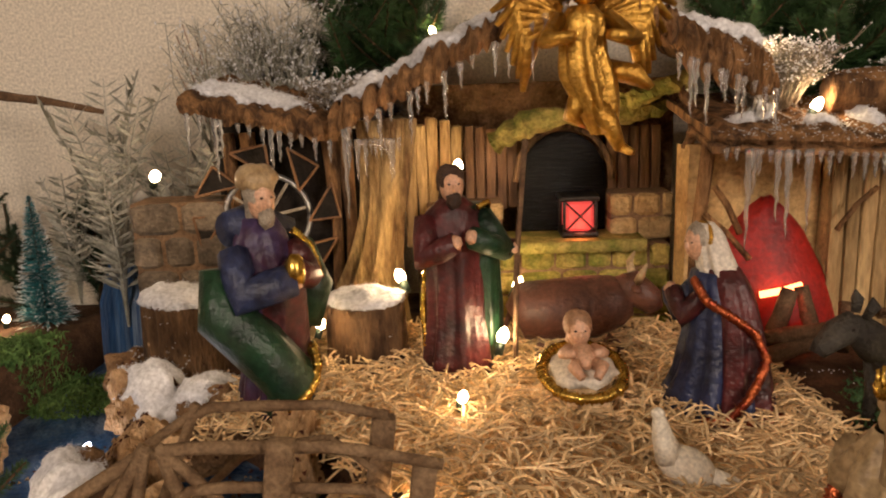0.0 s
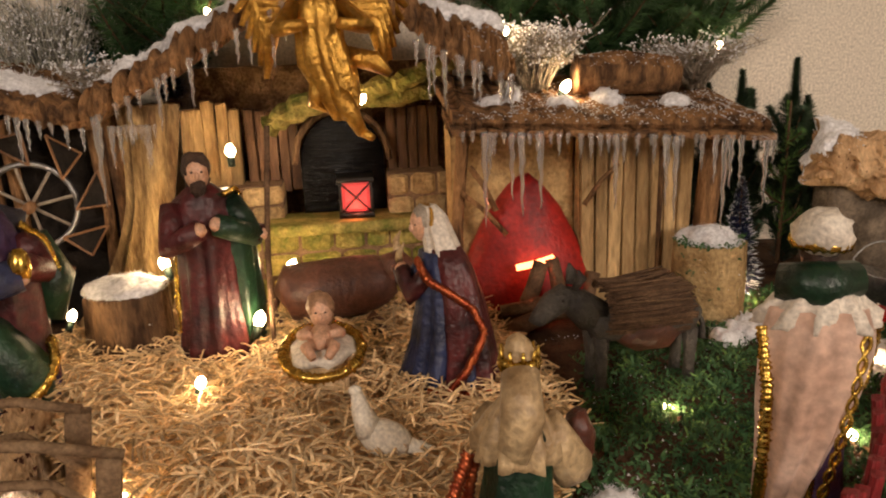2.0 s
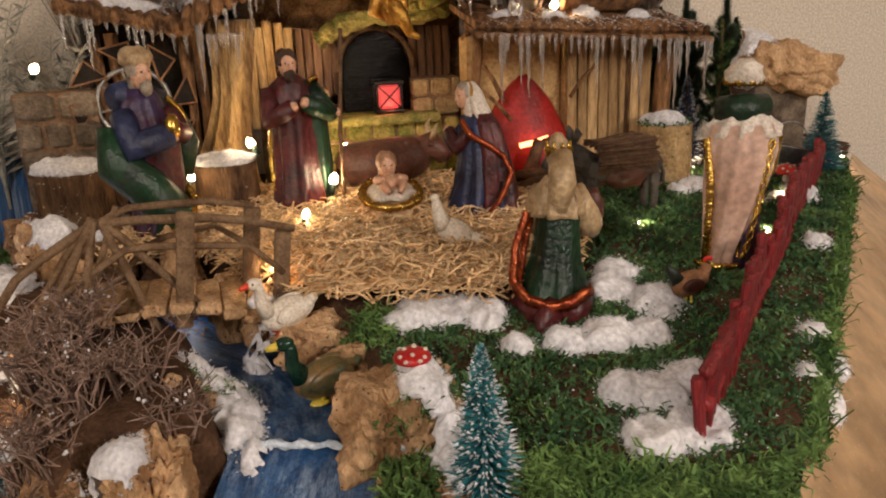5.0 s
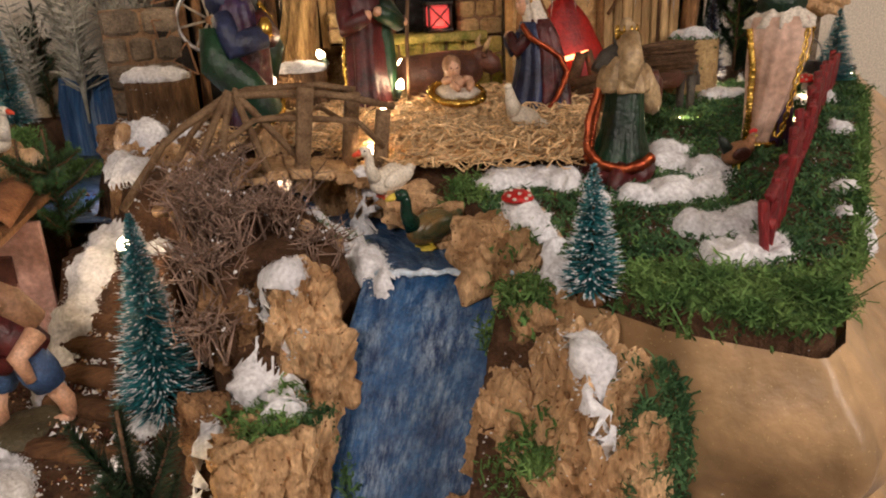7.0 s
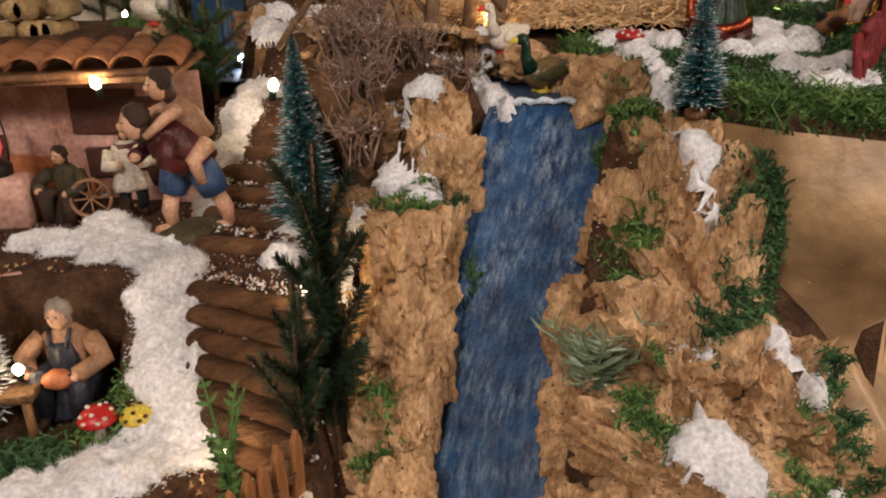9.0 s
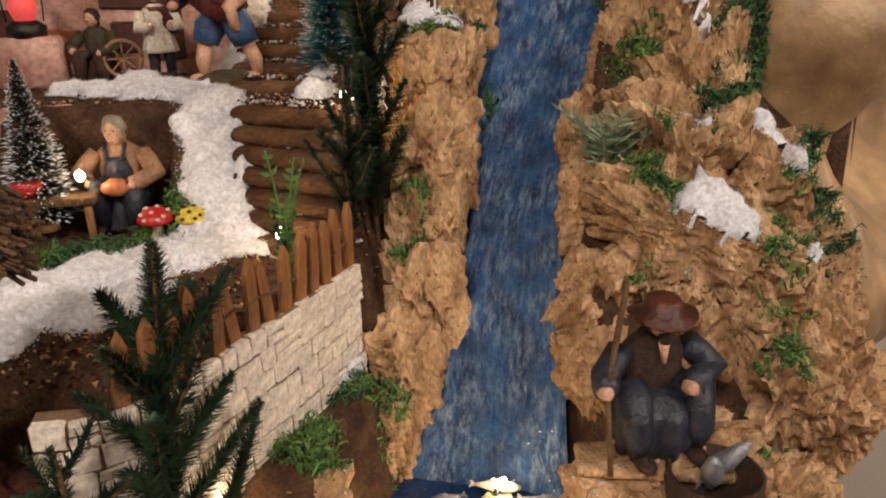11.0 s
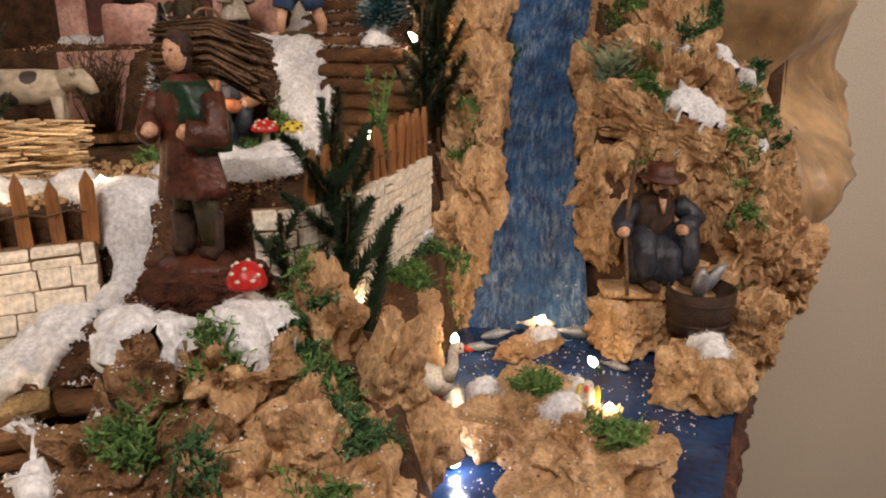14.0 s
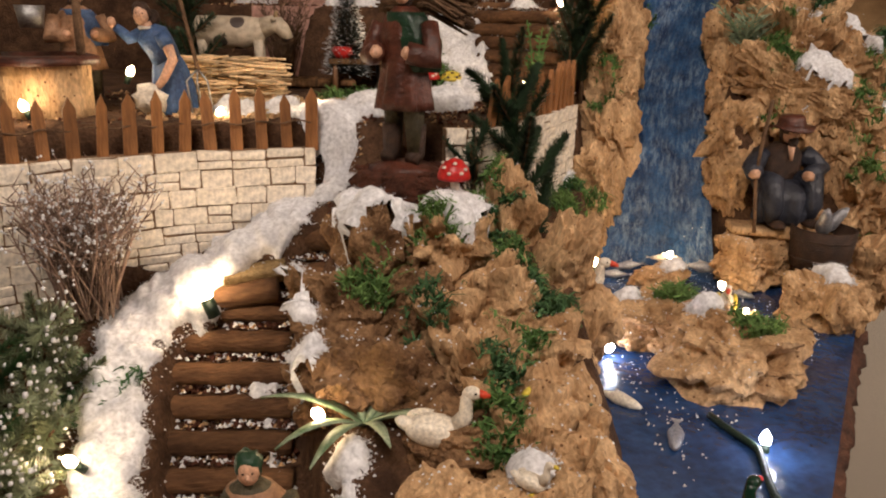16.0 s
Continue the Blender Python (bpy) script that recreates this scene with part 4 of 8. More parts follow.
# trunk that carries the left eave
tr = Clay()
rings = []
for j in range(16):
    s = j / 15
    z = 1.205 + s * 0.235
    rad = 0.016 + 0.036 * (1 - s) ** 3.4 + 0.016 * max(0, s - 0.6)
    rings.append([(0.022 + math.cos(a) * rad * (1 + 0.26 * math.sin(6 * a + s) + 0.18 * math.sin(11 * a + 2 * s) + 0.10 * math.sin(23 * a + 3 * s)) - 0.038 * (1 - s) ** 2.2 + 0.010 * s, 0.815 + 0.8 * math.sin(a) * rad * (1 + 0.2 * math.cos(5 * a)), z) for a in np.linspace(0, math.tau, 60, endpoint=False)])
tr.loft(rings, "goldbark")
tr.part("trunk_pillar", stable, "pale glittering tree trunk with flared roots")
lw = empty("stone_wall", "rough dark stone wall beside the mill", "wall")
block_wall(lw, -0.235, -0.135, 1.19, 1.365, 0.815, 0.05, 5, "greystone", 14, mean=0.04)
# mill house behind the wheel: a near-black box stands in for recess shade
mh = empty("mill_house", "mill house under a bark roof, its shaded recess a near-black box", "building")
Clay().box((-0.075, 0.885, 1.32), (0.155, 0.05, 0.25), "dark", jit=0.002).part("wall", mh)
for x in (-0.135, -0.115, -0.03, -0.015):
    Clay().tube([(x, 0.848, 1.20), (x + 0.003, 0.846, 1.33), (x, 0.845, 1.43)], [0.008, 0.007, 0.008], "bark", wob=0.25).part("post", mh)
wheel = empty("wheel", "wooden mill wheel with triangular paddles", "wheel", pose(-0.095, 0.828, 1.345, 0, 0, 8))
Clay().tube([(0.043 * math.cos(a), 0, 0.043 * math.sin(a)) for a in np.linspace(0, math.tau, 28)], 0.003, "steel", n=6).part("rim", wheel)
Clay().tube([(0, -0.012, 0), (0, 0.014, 0)], 0.006, "wood").part("hub", wheel)
for k in range(8):
    a = k * math.tau / 8 + 0.2
    Clay().tube([(0, 0, 0), (0.043 * math.cos(a), 0, 0.043 * math.sin(a))], 0.0018, "greyhair", n=5).part("spoke", wheel)
    p0 = [(0.040, -0.014), (0.072, -0.018), (0.072, 0.018)]
    tri_ = [(r_ * math.cos(a) - w_ * math.sin(a), r_ * math.sin(a) + w_ * math.cos(a)) for r_, w_ in p0]
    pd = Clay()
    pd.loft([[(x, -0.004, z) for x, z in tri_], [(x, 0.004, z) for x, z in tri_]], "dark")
    for (xa, za), (xb, zb) in zip(tri_, tri_[1:] + tri_[:1]):
        pd.tube([(xa, -0.005, za), (xb, -0.005, zb)], 0.0014, "wood", n=5)
    pd.part("paddle", wheel, smooth=False)


# ---- stone blocks, stumps ----
def stump(x, y, r, h, seed, key="stumpbark", z=None, label="bark-covered log stump with snow on top"):
    z = drop(x, y)[0] - 0.008 if z is None else z
    c = Clay()
    rings = []
    for s in np.linspace(0, 1, 9):
        rings.append([(math.cos(a) * r * (1.06 - 0.08 * s) * (1 + 0.10 * noise.noise((3 * math.cos(a), 3 * math.sin(a), seed)) + 0.05 * math.sin(19 * a + 2 * s)),
                       math.sin(a) * r * (1.06 - 0.08 * s) * (1 + 0.05 * math.sin(17 * a)), h * s) for a in np.linspace(0, math.tau, 44, endpoint=False)])
    c.loft(rings, key)
    SOLID.append(([(p[0] + x, p[1] + y, p[2] + z) for p in c.v], c.f))
    return c.thing("log_stump", label, "stump", pose(x, y, z, 0, 0, seed * 40))


stump(0.012, 0.735, 0.036, 0.078, 1)
stump(-0.150, 0.690, 0.045, 0.070, 2)
stump(-0.165, 0.765, 0.042, 0.078, 3, key="stumpbark", z=1.20, label="brown bark stump with snow beside the mill")
stump(0.575, 0.735, 0.034, 0.085, 4, key="stone", label="stone pillar with snow beside the shed")
lg = Clay()
lg.tube([(0.455, 0.80, 1.452), (0.50, 0.80, 1.452), (0.560, 0.80, 1.447)], [0.019, 0.021, 0.019], "bark", n=22, wob=0.12)
lg.thing("roof_log", "short bark log lying on the shed roof", "log")
SOLID.append((lg.v, lg.f))
Clay().box((0.765, 0.785, 1.265), (0.085, 0.04, 0.15), "greystone", jit=0.003).thing("post", "grey post that carries a piece of cork", "post")

# refresh the ground finder with roofs and stumps
_v, _f = [], []
for vs, fs in SOLID:
    n0 = len(_v)
    _v.extend(vs)
    _f.extend(tuple(i + n0 for i in f) for f in fs)
TREE = BVHTree.FromPolygons(_v, _f)

# ---- icicles ----
def icicles(name, spots, label):
    g = empty(name, label, "icicles")
    for x, y, z, h in spots:
        n = 9
        c = Clay()
        c.tube([(x + 0.0008 * math.sin(k * 2.1 + x * 90), y, z - h * k / n) for k in range(n + 1)],
               [0.0027 * (1 - k / n) ** 0.8 * (1 + 0.22 * math.sin(k * 2.4)) * (0.75 + h * 5) + 0.0003 for k in range(n + 1)], "ice", n=7)
        c.part("icicle", g)


def along(p, q, n, lo, hi, seed):
    r = random.Random(seed)
    p, q = Vector(p), Vector(q)
    out = []
    for i in range(n):
        a = p.lerp(q, (i + r.uniform(0.1, 0.9)) / n)
        out.append((a.x, a.y - 0.004, a.z, (lo * 0.6 + (hi * 1.05 - lo * 0.6) * r.random() ** 2.0) * (1.8 if r.random() < 0.16 else 1)))
    return out


icicles("icicle_garland", along((-0.15, 0.772, 1.455), (-0.015, 0.778, 1.424), 13, 0.016, 0.045, 1), "clear plastic icicles hanging from the mill roof")
icicles("icicle_garland", along((-0.012, 0.768, 1.430), (0.20, 0.708, 1.538), 17, 0.018, 0.048, 2), "clear plastic icicles along the stable roof")
icicles("icicle_garland", along((0.005, 0.775, 1.425), (0.05, 0.775, 1.425), 10, 0.02, 0.05, 6), "clear plastic icicles in front of the trunk")
icicles("icicle_garland", along((0.285, 0.712, 1.492), (0.375, 0.722, 1.458), 11, 0.018, 0.05, 3), "clear plastic icicles on the stable's eave log")
icicles("icicle_garland", along((0.320, 0.692, 1.413), (0.615, 0.702, 1.394), 32, 0.016, 0.05, 4), "clear plastic icicles along the shed roof")
icicles("icicle_garland", [(0.342, 0.69, 1.412, 0.085), (0.375, 0.69, 1.41, 0.075), (0.392, 0.69, 1.41, 0.07), (0.366, 0.69, 1.41, 0.06), (0.608, 0.70, 1.395, 0.07), (0.51, 0.695, 1.40, 0.065)], "long clear plastic icicles in front of the fire")


# ---- figures ----
def figure(name, label, loc, h, yaw, build, wide=1.0):
    """One plain statue mesh of height h; build draws it 1 high, facing -y."""
    c = Clay()
    build(c)
    c.v = [(x * h * wide, y * h * wide, z * h) for x, y, z in c.v]
    z = loc[2] if len(loc) > 2 else drop(*loc, top=1.33)[0] - 0.002
    return c.thing(name, label, "figurine", pose(loc[0], loc[1], z, 0, 0, yaw))


def head(c, x, y, z, r=0.062, hair="hair", beard=True, tilt=0):
    c.ball((x, y, z), (r * 0.82, r * 0.92, r * 1.15), "skin", 14, 10, (tilt, 0, 0))
    c.ball((x, y - r * 0.93, z - r * 0.1), (r * 0.16, r * 0.25, r * 0.28), "skin", 8, 6)
    for s in (-1, 1):
        c.ball((x + s * r * 0.3, y - r * 0.78, z + r * 0.16), (r * 0.13, r * 0.1, r * 0.08), "hair", 6, 4)
    c.ball((x, y + r * 0.24, z + r * 0.36), (r * 1.0, r * 0.98, r * 1.02), hair, 16, 10, rough=0.25, seed=z)
    c.ball((x, y + r * 0.5, z - r * 0.5), (r * 0.85, r * 0.6, r * 0.9), hair, 12, 8, rough=0.3, seed=x + 2)
    if beard:
        c.ball((x, y - r * 0.6, z - r * 0.85), (r * 0.55, r * 0.42, r * 0.65), hair, 12, 8, rough=0.3)


def arm(c, sh, el, ha, key, r=0.05):
    c.tube([sh, ((sh[0] + el[0]) / 2, (sh[1] + el[1]) / 2, (sh[2] + el[2]) / 2), el, ((ha[0] + el[0]) / 2, (ha[1] + el[1]) / 2, (ha[2] + el[2]) / 2), ha], [r, r * 1.1, r * 1.15, r * 1.0, r * 0.95], key, n=10, wob=0.06)
    c.ball(ha, (r * 0.62, r * 0.8, r * 0.62), "skin", 9, 7, rough=0.2)


def trim(c, pts, r, key):
    pts = rail(pts, len(pts) * 3)
    c.tube(pts, [r * (1 + 0.16 * math.sin(i * 2.2)) for i in range(len(pts))], key, n=7, wob=0.22)


def joseph(c):
    c.robe([(0, 0, 0, .18, .15), (.04, 0, 0, .185, .155), (.25, 0, .01, .15, .13), (.5, 0, .02, .14, .12), (.68, 0, .02, .16, .12), (.78, 0, .02, .14, .10), (.84, 0, .02, .06, .06)], "maroon", 8, 0.09)
    c.robe([(.02, .09, .06, .15, .13), (.3, .10, .06, .15, .13), (.6, .09, .06, .15, .13), (.80, .05, .05, .13, .10)], "rgreen", 6, 0.09)
    arm(c, (-.14, 0, .75), (-.17, -.10, .58), (-.03, -.17, .66), "maroon", .055)
    arm(c, (.14, 0, .75), (.22, -.10, .60), (.05, -.17, .68), "rgreen", .055)
    arm(c, (.10, 0, .7), (.2, -.06, .62), (.27, -.10, .60), "maroon", .045)
    head(c, -.01, -.02, .90, .072, "hair")
    trim(c, rail([(-.16, -.02, .02), (-.17, .02, .3), (-.14, .02, .6), (-.10, .0, .78)], 26), .016, "goldglit")
    trim(c, rail([(.10, -.09, .80), (.16, -.06, .82), (.18, .04, .78)], 12), .014, "goldglit")
    c.tube(rail([(.27, -.12, 0), (.28, -.11, .5), (.34, -.10, 1.10)], 8), .014, "twig", wob=0.2)


def mary(c):
    c.robe([(0, .02, 0, .30, .24), (.05, .02, 0, .31, .25), (.2, .04, .02, .24, .22), (.4, .04, .02, .19, .17), (.62, .02, .02, .17, .14), (.74, 0, .01, .12, .10)], "rblue", 7, 0.10)
    c.robe([(0, .17, .10, .22, .22), (.2, .16, .10, .19, .2), (.45, .12, .08, .19, .17), (.66, .07, .06, .17, .14), (.76, .04, .05, .12, .10)], "maroon", 6, 0.10)
    arm(c, (-.10, -.02, .64), (-.16, -.12, .52), (-.15, -.16, .64), "rblue", .055)
    arm(c, (.06, -.08, .64), (-.02, -.18, .52), (-.13, -.17, .64), "maroon", .055)
    head(c, -.06, -.05, .88, .080, "greyhair", False, 12)
    c.robe([(.62, .06, .07, .15, .13), (.74, .02, .05, .125, .115), (.84, -.01, .03, .105, .10), (.93, -.03, .015, .088, .085), (.985, -.04, .0, .045, .045)], "linen", 7, .10)
    trim(c, [(-.045 + .085 * math.cos(a), -.045 + .03 * abs(math.sin(a)), .90 + .085 * math.sin(a)) for a in np.linspace(-.4, math.pi + .4, 24)], .012, "gold")
    trim(c, rail([(.02, -.15, .72), (.14, -.15, .62), (.24, -.04, .54), (.31, .06, .46), (.36, .10, .34)], 34), .024, "redglit")
    trim(c, rail([(.36, .10, .34), (.38, .02, .24), (.36, -.05, .14), (.32, -.14, .05), (.20, -.22, .02)], 34), .026, "redglit")
    trim(c, rail([(.20, -.22, .02), (.36, -.06, .02), (.42, .14, .02), (.36, .30, .02)], 26), .022, "redglit")


def child(c):
    c.tube([(-.25, 0, .12), (0, .0, .10), (.25, 0, .12)], [.30, .36, .30], "straw", n=16, wob=.12)
    c.ball((0, -.02, .42), (.34, .42, .12), "linen", 18, 8, rough=.3)
    c.ball((0, -.06, .56), (.13, .26, .12), "skin", 14, 8)
    head(c, 0, .22, .74, .15, "tan", False)
    for s in (-1, 1):
        c.tube([(s * .12, .05, .60), (s * .20, -.08, .60), (s * .10, -.20, .64)], [.06, .055, .04], "skin")
        c.tube([(s * .08, -.22, .54), (s * .14, -.38, .58), (s * .07, -.48, .50)], [.07, .06, .04], "skin")
    trim(c, [(.40 * math.cos(a), -.02 + .48 * math.sin(a), .40 + .10 * math.sin(a)) for a in np.linspace(0, math.tau, 60)], .055, "goldglit")


def king_green(c):
    c.robe([(0, .02, 0, .17, .16), (.06, .02, 0, .18, .16), (.3, .04, .01, .14, .13), (.5, .02, .02, .14, .12), (.70, 0, .02, .15, .11), (.80, 0, .02, .08, .07)], "purple", 8, 0.10)
    c.robe([(.02, .07, -.05, .12, .08), (.3, .06, -.05, .12, .08), (.55, .05, -.05, .13, .09)], "maroon", 6, 0.10)
    c.tube([(-.22, .02, .62), (-.23, .0, .44), (-.10, -.10, .30), (.02, -.14, .14), (.0, -.12, .02)], [.07, .11, .12, .13, .12], "rgreen", n=16, wob=.06)
    c.tube([(.20, .03, .66), (.25, .02, .48), (.20, .02, .32)], [.07, .11, .08], "rgreen", n=14, wob=.06)
    c.tube([(-.14, .05, .76), (0, .11, .76), (.18, .05, .70)], [.07, .09, .07], "rblue", n=12)
    arm(c, (-.15, -.02, .68), (-.17, -.12, .52), (.06, -.17, .56), "rblue", .07)
    arm(c, (.15, -.02, .68), (.17, -.10, .55), (.05, -.17, .60), "maroon", .06)
    c.ball((.06, -.19, .60), (.05, .05, .07), "goldglit", 10, 8, rough=.2)
    head(c, 0, -.03, .87, .075, "greyhair")
    c.ball((0, .0, .95), (.10, .10, .06), "cream", 14, 8, rough=.3)
    trim(c, [(.02 + .13 * math.cos(a), -.10 + .13 * math.sin(a) - .03, .24 - .22 * abs(math.sin(a / 2)) + .02) for a in np.linspace(-2.6, 2.8, 40)], .024, "goldglit")
    trim(c, rail([(.12, -.08, .74), (.22, -.06, .66), (.27, -.06, .5)], 18), .016, "goldglit")


def king_kneel(c):
    c.robe([(0, .0, .02, .33, .36), (.05, 0, .02, .36, .38), (.10, .0, .02, .31, .33), (.3, -.02, .0, .22, .22), (.5, -.03, -.03, .19, .18), (.66, -.03, -.05, .20, .16), (.78, -.03, -.05, .10, .10)], "rgreen", 6, 0.06)
    c.tube([(-.05, .36, .03), (.0, .5, .03), (.0, .62, .01)], [.12, .08, .03], "maroon", n=10)
    c.robe([(.0, .0, .06, .36, .38), (.06, .0, .06, .38, .40), (.12, .0, .06, .34, .36)], "maroon", 5, 0.05)
    arm(c, (-.18, -.08, .66), (-.27, -.22, .50), (-.30, -.34, .46), "cream", .10)
    arm(c, (.16, -.08, .66), (.20, -.2, .50), (-.16, -.30, .48), "cream", .09)
    c.ball((-.30, -.36, .55), (.10, .10, .12), "leather", 12, 8, rough=.3)
    c.robe([(.56, -.02, -.03, .25, .22), (.64, -.02, -.03, .24, .20), (.72, -.02, -.04, .17, .15), (.78, -.02, -.04, .10, .10)], "cream", 8, 0.12)
    head(c, -.03, -.10, .86, .10, "cream")
    c.tube([(-.06, .02, .90), (-.10, .10, .76), (-.05, .14, .62)], [.10, .12, .09], "cream", n=12, wob=.08)
    trim(c, [(-.03 + .098 * math.cos(a), -.07 + .098 * math.sin(a), .915) for a in np.linspace(0, math.tau, 30)], .026, "goldglit")
    c.ball((-.03, -.06, .95), (.085, .085, .07), "cream", 14, 8, rough=.3)
    trim(c, rail([(.22, .10, .58), (.30, .20, .40), (.31, .30, .22), (.16, .40, .13), (-.06, .44, .10), (-.24, .36, .12), (-.34, .22, .16)], 60), .036, "redglit")
    for k in range(9):
        a = k * math.tau / 9
        c.tube([(-.03 + .095 * math.cos(a), -.07 + .095 * math.sin(a), .91), (-.03 + .108 * math.cos(a), -.07 + .108 * math.sin(a), .975)], [.024, .008], "goldglit", n=6)
    trim(c, [(.345 * math.cos(a), .05 + .35 * math.sin(a), .12 + .02 * math.sin(3 * a)) for a in np.linspace(0, math.tau, 60)], .026, "redglit")
    trim(c, rail([(.30, .10, .12), (.26, .08, .35), (.2, .04, .55)], 20), .035, "redglit")


def king_rose(c):
    c.robe([(0, 0, 0, .13, .12), (.04, 0, 0, .135, .12), (.3, 0, 0, .13, .11), (.55, 0, 0, .14, .11), (.70, 0, .01, .15, .11), (.80, 0, .01, .08, .07)], "purple", 7, 0.09)
    c.robe([(.0, .09, .05, .095, .08), (.08, .08, .06, .095, .08), (.25, .05, .07, .13, .11), (.45, .02, .07, .18, .13), (.62, .0, .06, .20, .13), (.72, 0, .04, .17, .11)], "rose", 6, 0.12)
    c.robe([(.66, 0, .03, .20, .14), (.71, 0, .03, .19, .13), (.77, 0, .03, .12, .10)], "linen", 9, 0.16)
    arm(c, (-.15, -.02, .68), (-.20, -.12, .52), (-.12, -.20, .55), "rgreen", .06)
    c.ball((-.12, -.23, .58), (.06, .06, .08), "leather", 10, 8, rough=.2)
    c.tube([(-.12, .02, .80), (.02, .08, .79), (.14, .02, .79)], [.06, .08, .06], "rgreen", n=12)
    head(c, 0, -.02, .88, .072, "hair")
    c.ball((0, .02, .95), (.10, .10, .075), "linen", 16, 9, rough=.3)
    trim(c, [(.085 * math.cos(a), .0 + .09 * math.sin(a), .92) for a in np.linspace(0, math.tau, 24)], .022, "goldglit")
    trim(c, rail([(-.20, .03, .66), (-.19, .0, .5), (-.10, -.02, .34), (-.02, -.02, .2), (-.03, .0, .04)], 40), .026, "goldglit")
    trim(c, rail([(-.17, .07, .66), (-.15, .12, .5), (-.06, .14, .34), (.0, .12, .2), (.0, .12, .06)], 40), .014, "goldglit")
    trim(c, rail([(.20, .08, .66), (.18, .14, .45), (.18, .14, .2), (.17, .08, .02)], 34), .022, "goldglit")
    for k in range(2):
        trim(c, [(-.13 + .11 * u + .014 * math.sin(u * 30 + k * 3.1) + k * .0, .155 + .03 * math.sin(math.pi * u), .66 - .60 * u) for u in np.linspace(0, 1, 60)], .008, "goldglit")
    trim(c, [(.09 + .125 * math.cos(a), .05 + .10 * math.sin(a), .02) for a in np.linspace(-3, 3, 30)], .018, "goldglit")


def angel(c):
    c.robe([(.10, .08, 0, .06, .05), (.25, .05, 0, .10, .08), (.42, 0, 0, .13, .10), (.55, -.02, 0, .11, .09), (.70, -.02, 0, .12, .09), (.78, -.02, 0, .06, .06)], "gold", 8, 0.14)
    c.tube([(.04, 0, .28), (.10, -.05, .16), (.16, -.03, .02)], [.07, .05, .03], "gold", n=12)
    c.tube([(.16, -.03, .03), (.21, -.08, .0)], [.03, .02], "gold")
    c.tube([(-.02, 0, .30), (-.06, .06, .20), (.04, .10, .14)], [.07, .05, .03], "gold", n=12)
    c.ball((-.02, -.02, .88), (.075, .08, .10), "gold", 16, 10)
    c.ball((-.02, .02, .91), (.10, .095, .10), "gold", 16, 10, rough=.5)
    for s in (-1, 1):
        for k in range(9):
            u = k / 8
            c.tube([(s * .06 - .02, .08, .74 - .04 * u), (s * (.26 + .05 * math.sin(u * 3)), .12, .98 - .36 * u), (s * (.50 - .20 * u), .11, .92 - .58 * u)], [.035, .06, .014], "gold", n=7, wob=.1)
        c.tube([(s * .11 - .02, 0, .72), (s * .20, -.08, .60), (s * .08, -.15, .62)], [.045, .05, .03], "gold", n=9)
    c.tube([(.10, .05, .45), (.24, .04, .42), (.32, .02, .34)], [.05, .06, .02], "gold", n=9, wob=.2)


figure("joseph_statue", "standing bearded robed statue in maroon and green holding a staff", (0.097, 0.695, 1.226), 0.182, 12, joseph, 0.95)
figure("mary_statue", "kneeling robed statue in blue and maroon with copper glitter trim", (0.286, 0.608, 1.224), 0.145, -62, mary, 0.86)
figure("child_statue", "infant figure on a straw cradle edged with gold tinsel", (0.193, 0.615, 1.222), 0.078, 0, child)
figure("king_statue", "bearded robed king statue in a green cloak with gold glitter trim", (-0.052, 0.632, 1.222), 0.196, 40, king_green, 0.86)
figure("king_statue", "kneeling crowned king statue in cream and green, copper glitter hem", (0.300, 0.388), 0.146, 150, king_kneel, 0.64)
figure("king_statue", "standing king statue in a rose cloak with gold braid", (0.492, 0.430), 0.185, 165, king_rose, 0.88)
figure("angel_statue", "gold painted angel fixed to the stable gable", (0.210, 0.700, 1.412), 0.152, 0, angel, 1.12)


# ---- animals ----
def legs(c, xs, ys, h, r, key):
    for x in xs:
        for y in ys:
            c.tube([(x, y, h), (x + .01 * h, y, h * .5), (x, y, 0)], [r * 1.5, r, r * 1.05], key, n=8)


def ox(c):
    c.tube([(-.46, 0, .30), (-.40, 0, .34), (-.15, 0, .34), (.15, 0, .36), (.32, 0, .40), (.42, 0, .42)], [.10, .22, .24, .24, .20, .14], "ox", n=20)
    c.tube([(.36, 0, .44), (.46, -.03, .50), (.56, -.06, .42), (.60, -.07, .34)], [.15, .14, .11, .07], "ox", n=14)
    for s in (-1, 1):
        c.tube([(.46, -.03 + s * .10, .58), (.46, -.03 + s * .20, .66), (.50, -.03 + s * .20, .74)], [.035, .028, .006], "cream", n=7)
        c.ball((.43, -.03 + s * .17, .54), (.04, .08, .03), "ox", 8, 6)
    c.tube([(-.3, -.2, .10), (-.1, -.26, .06), (.0, -.26, .05)], [.09, .07, .04], "ox", n=9)
    c.tube([(.2, -.18, .14), (.34, -.24, .06), (.22, -.26, .04)], [.08, .06, .04], "ox", n=9)
    c.tube([(-.46, 0, .36), (-.52, -.02, .22), (-.46, -.1, .08)], [.03, .02, .025], "ox", n=6)


figure("ox_statue", "lying brown ox statue behind the cradle", (0.207, 0.755, 1.216), 0.125, 0, ox)


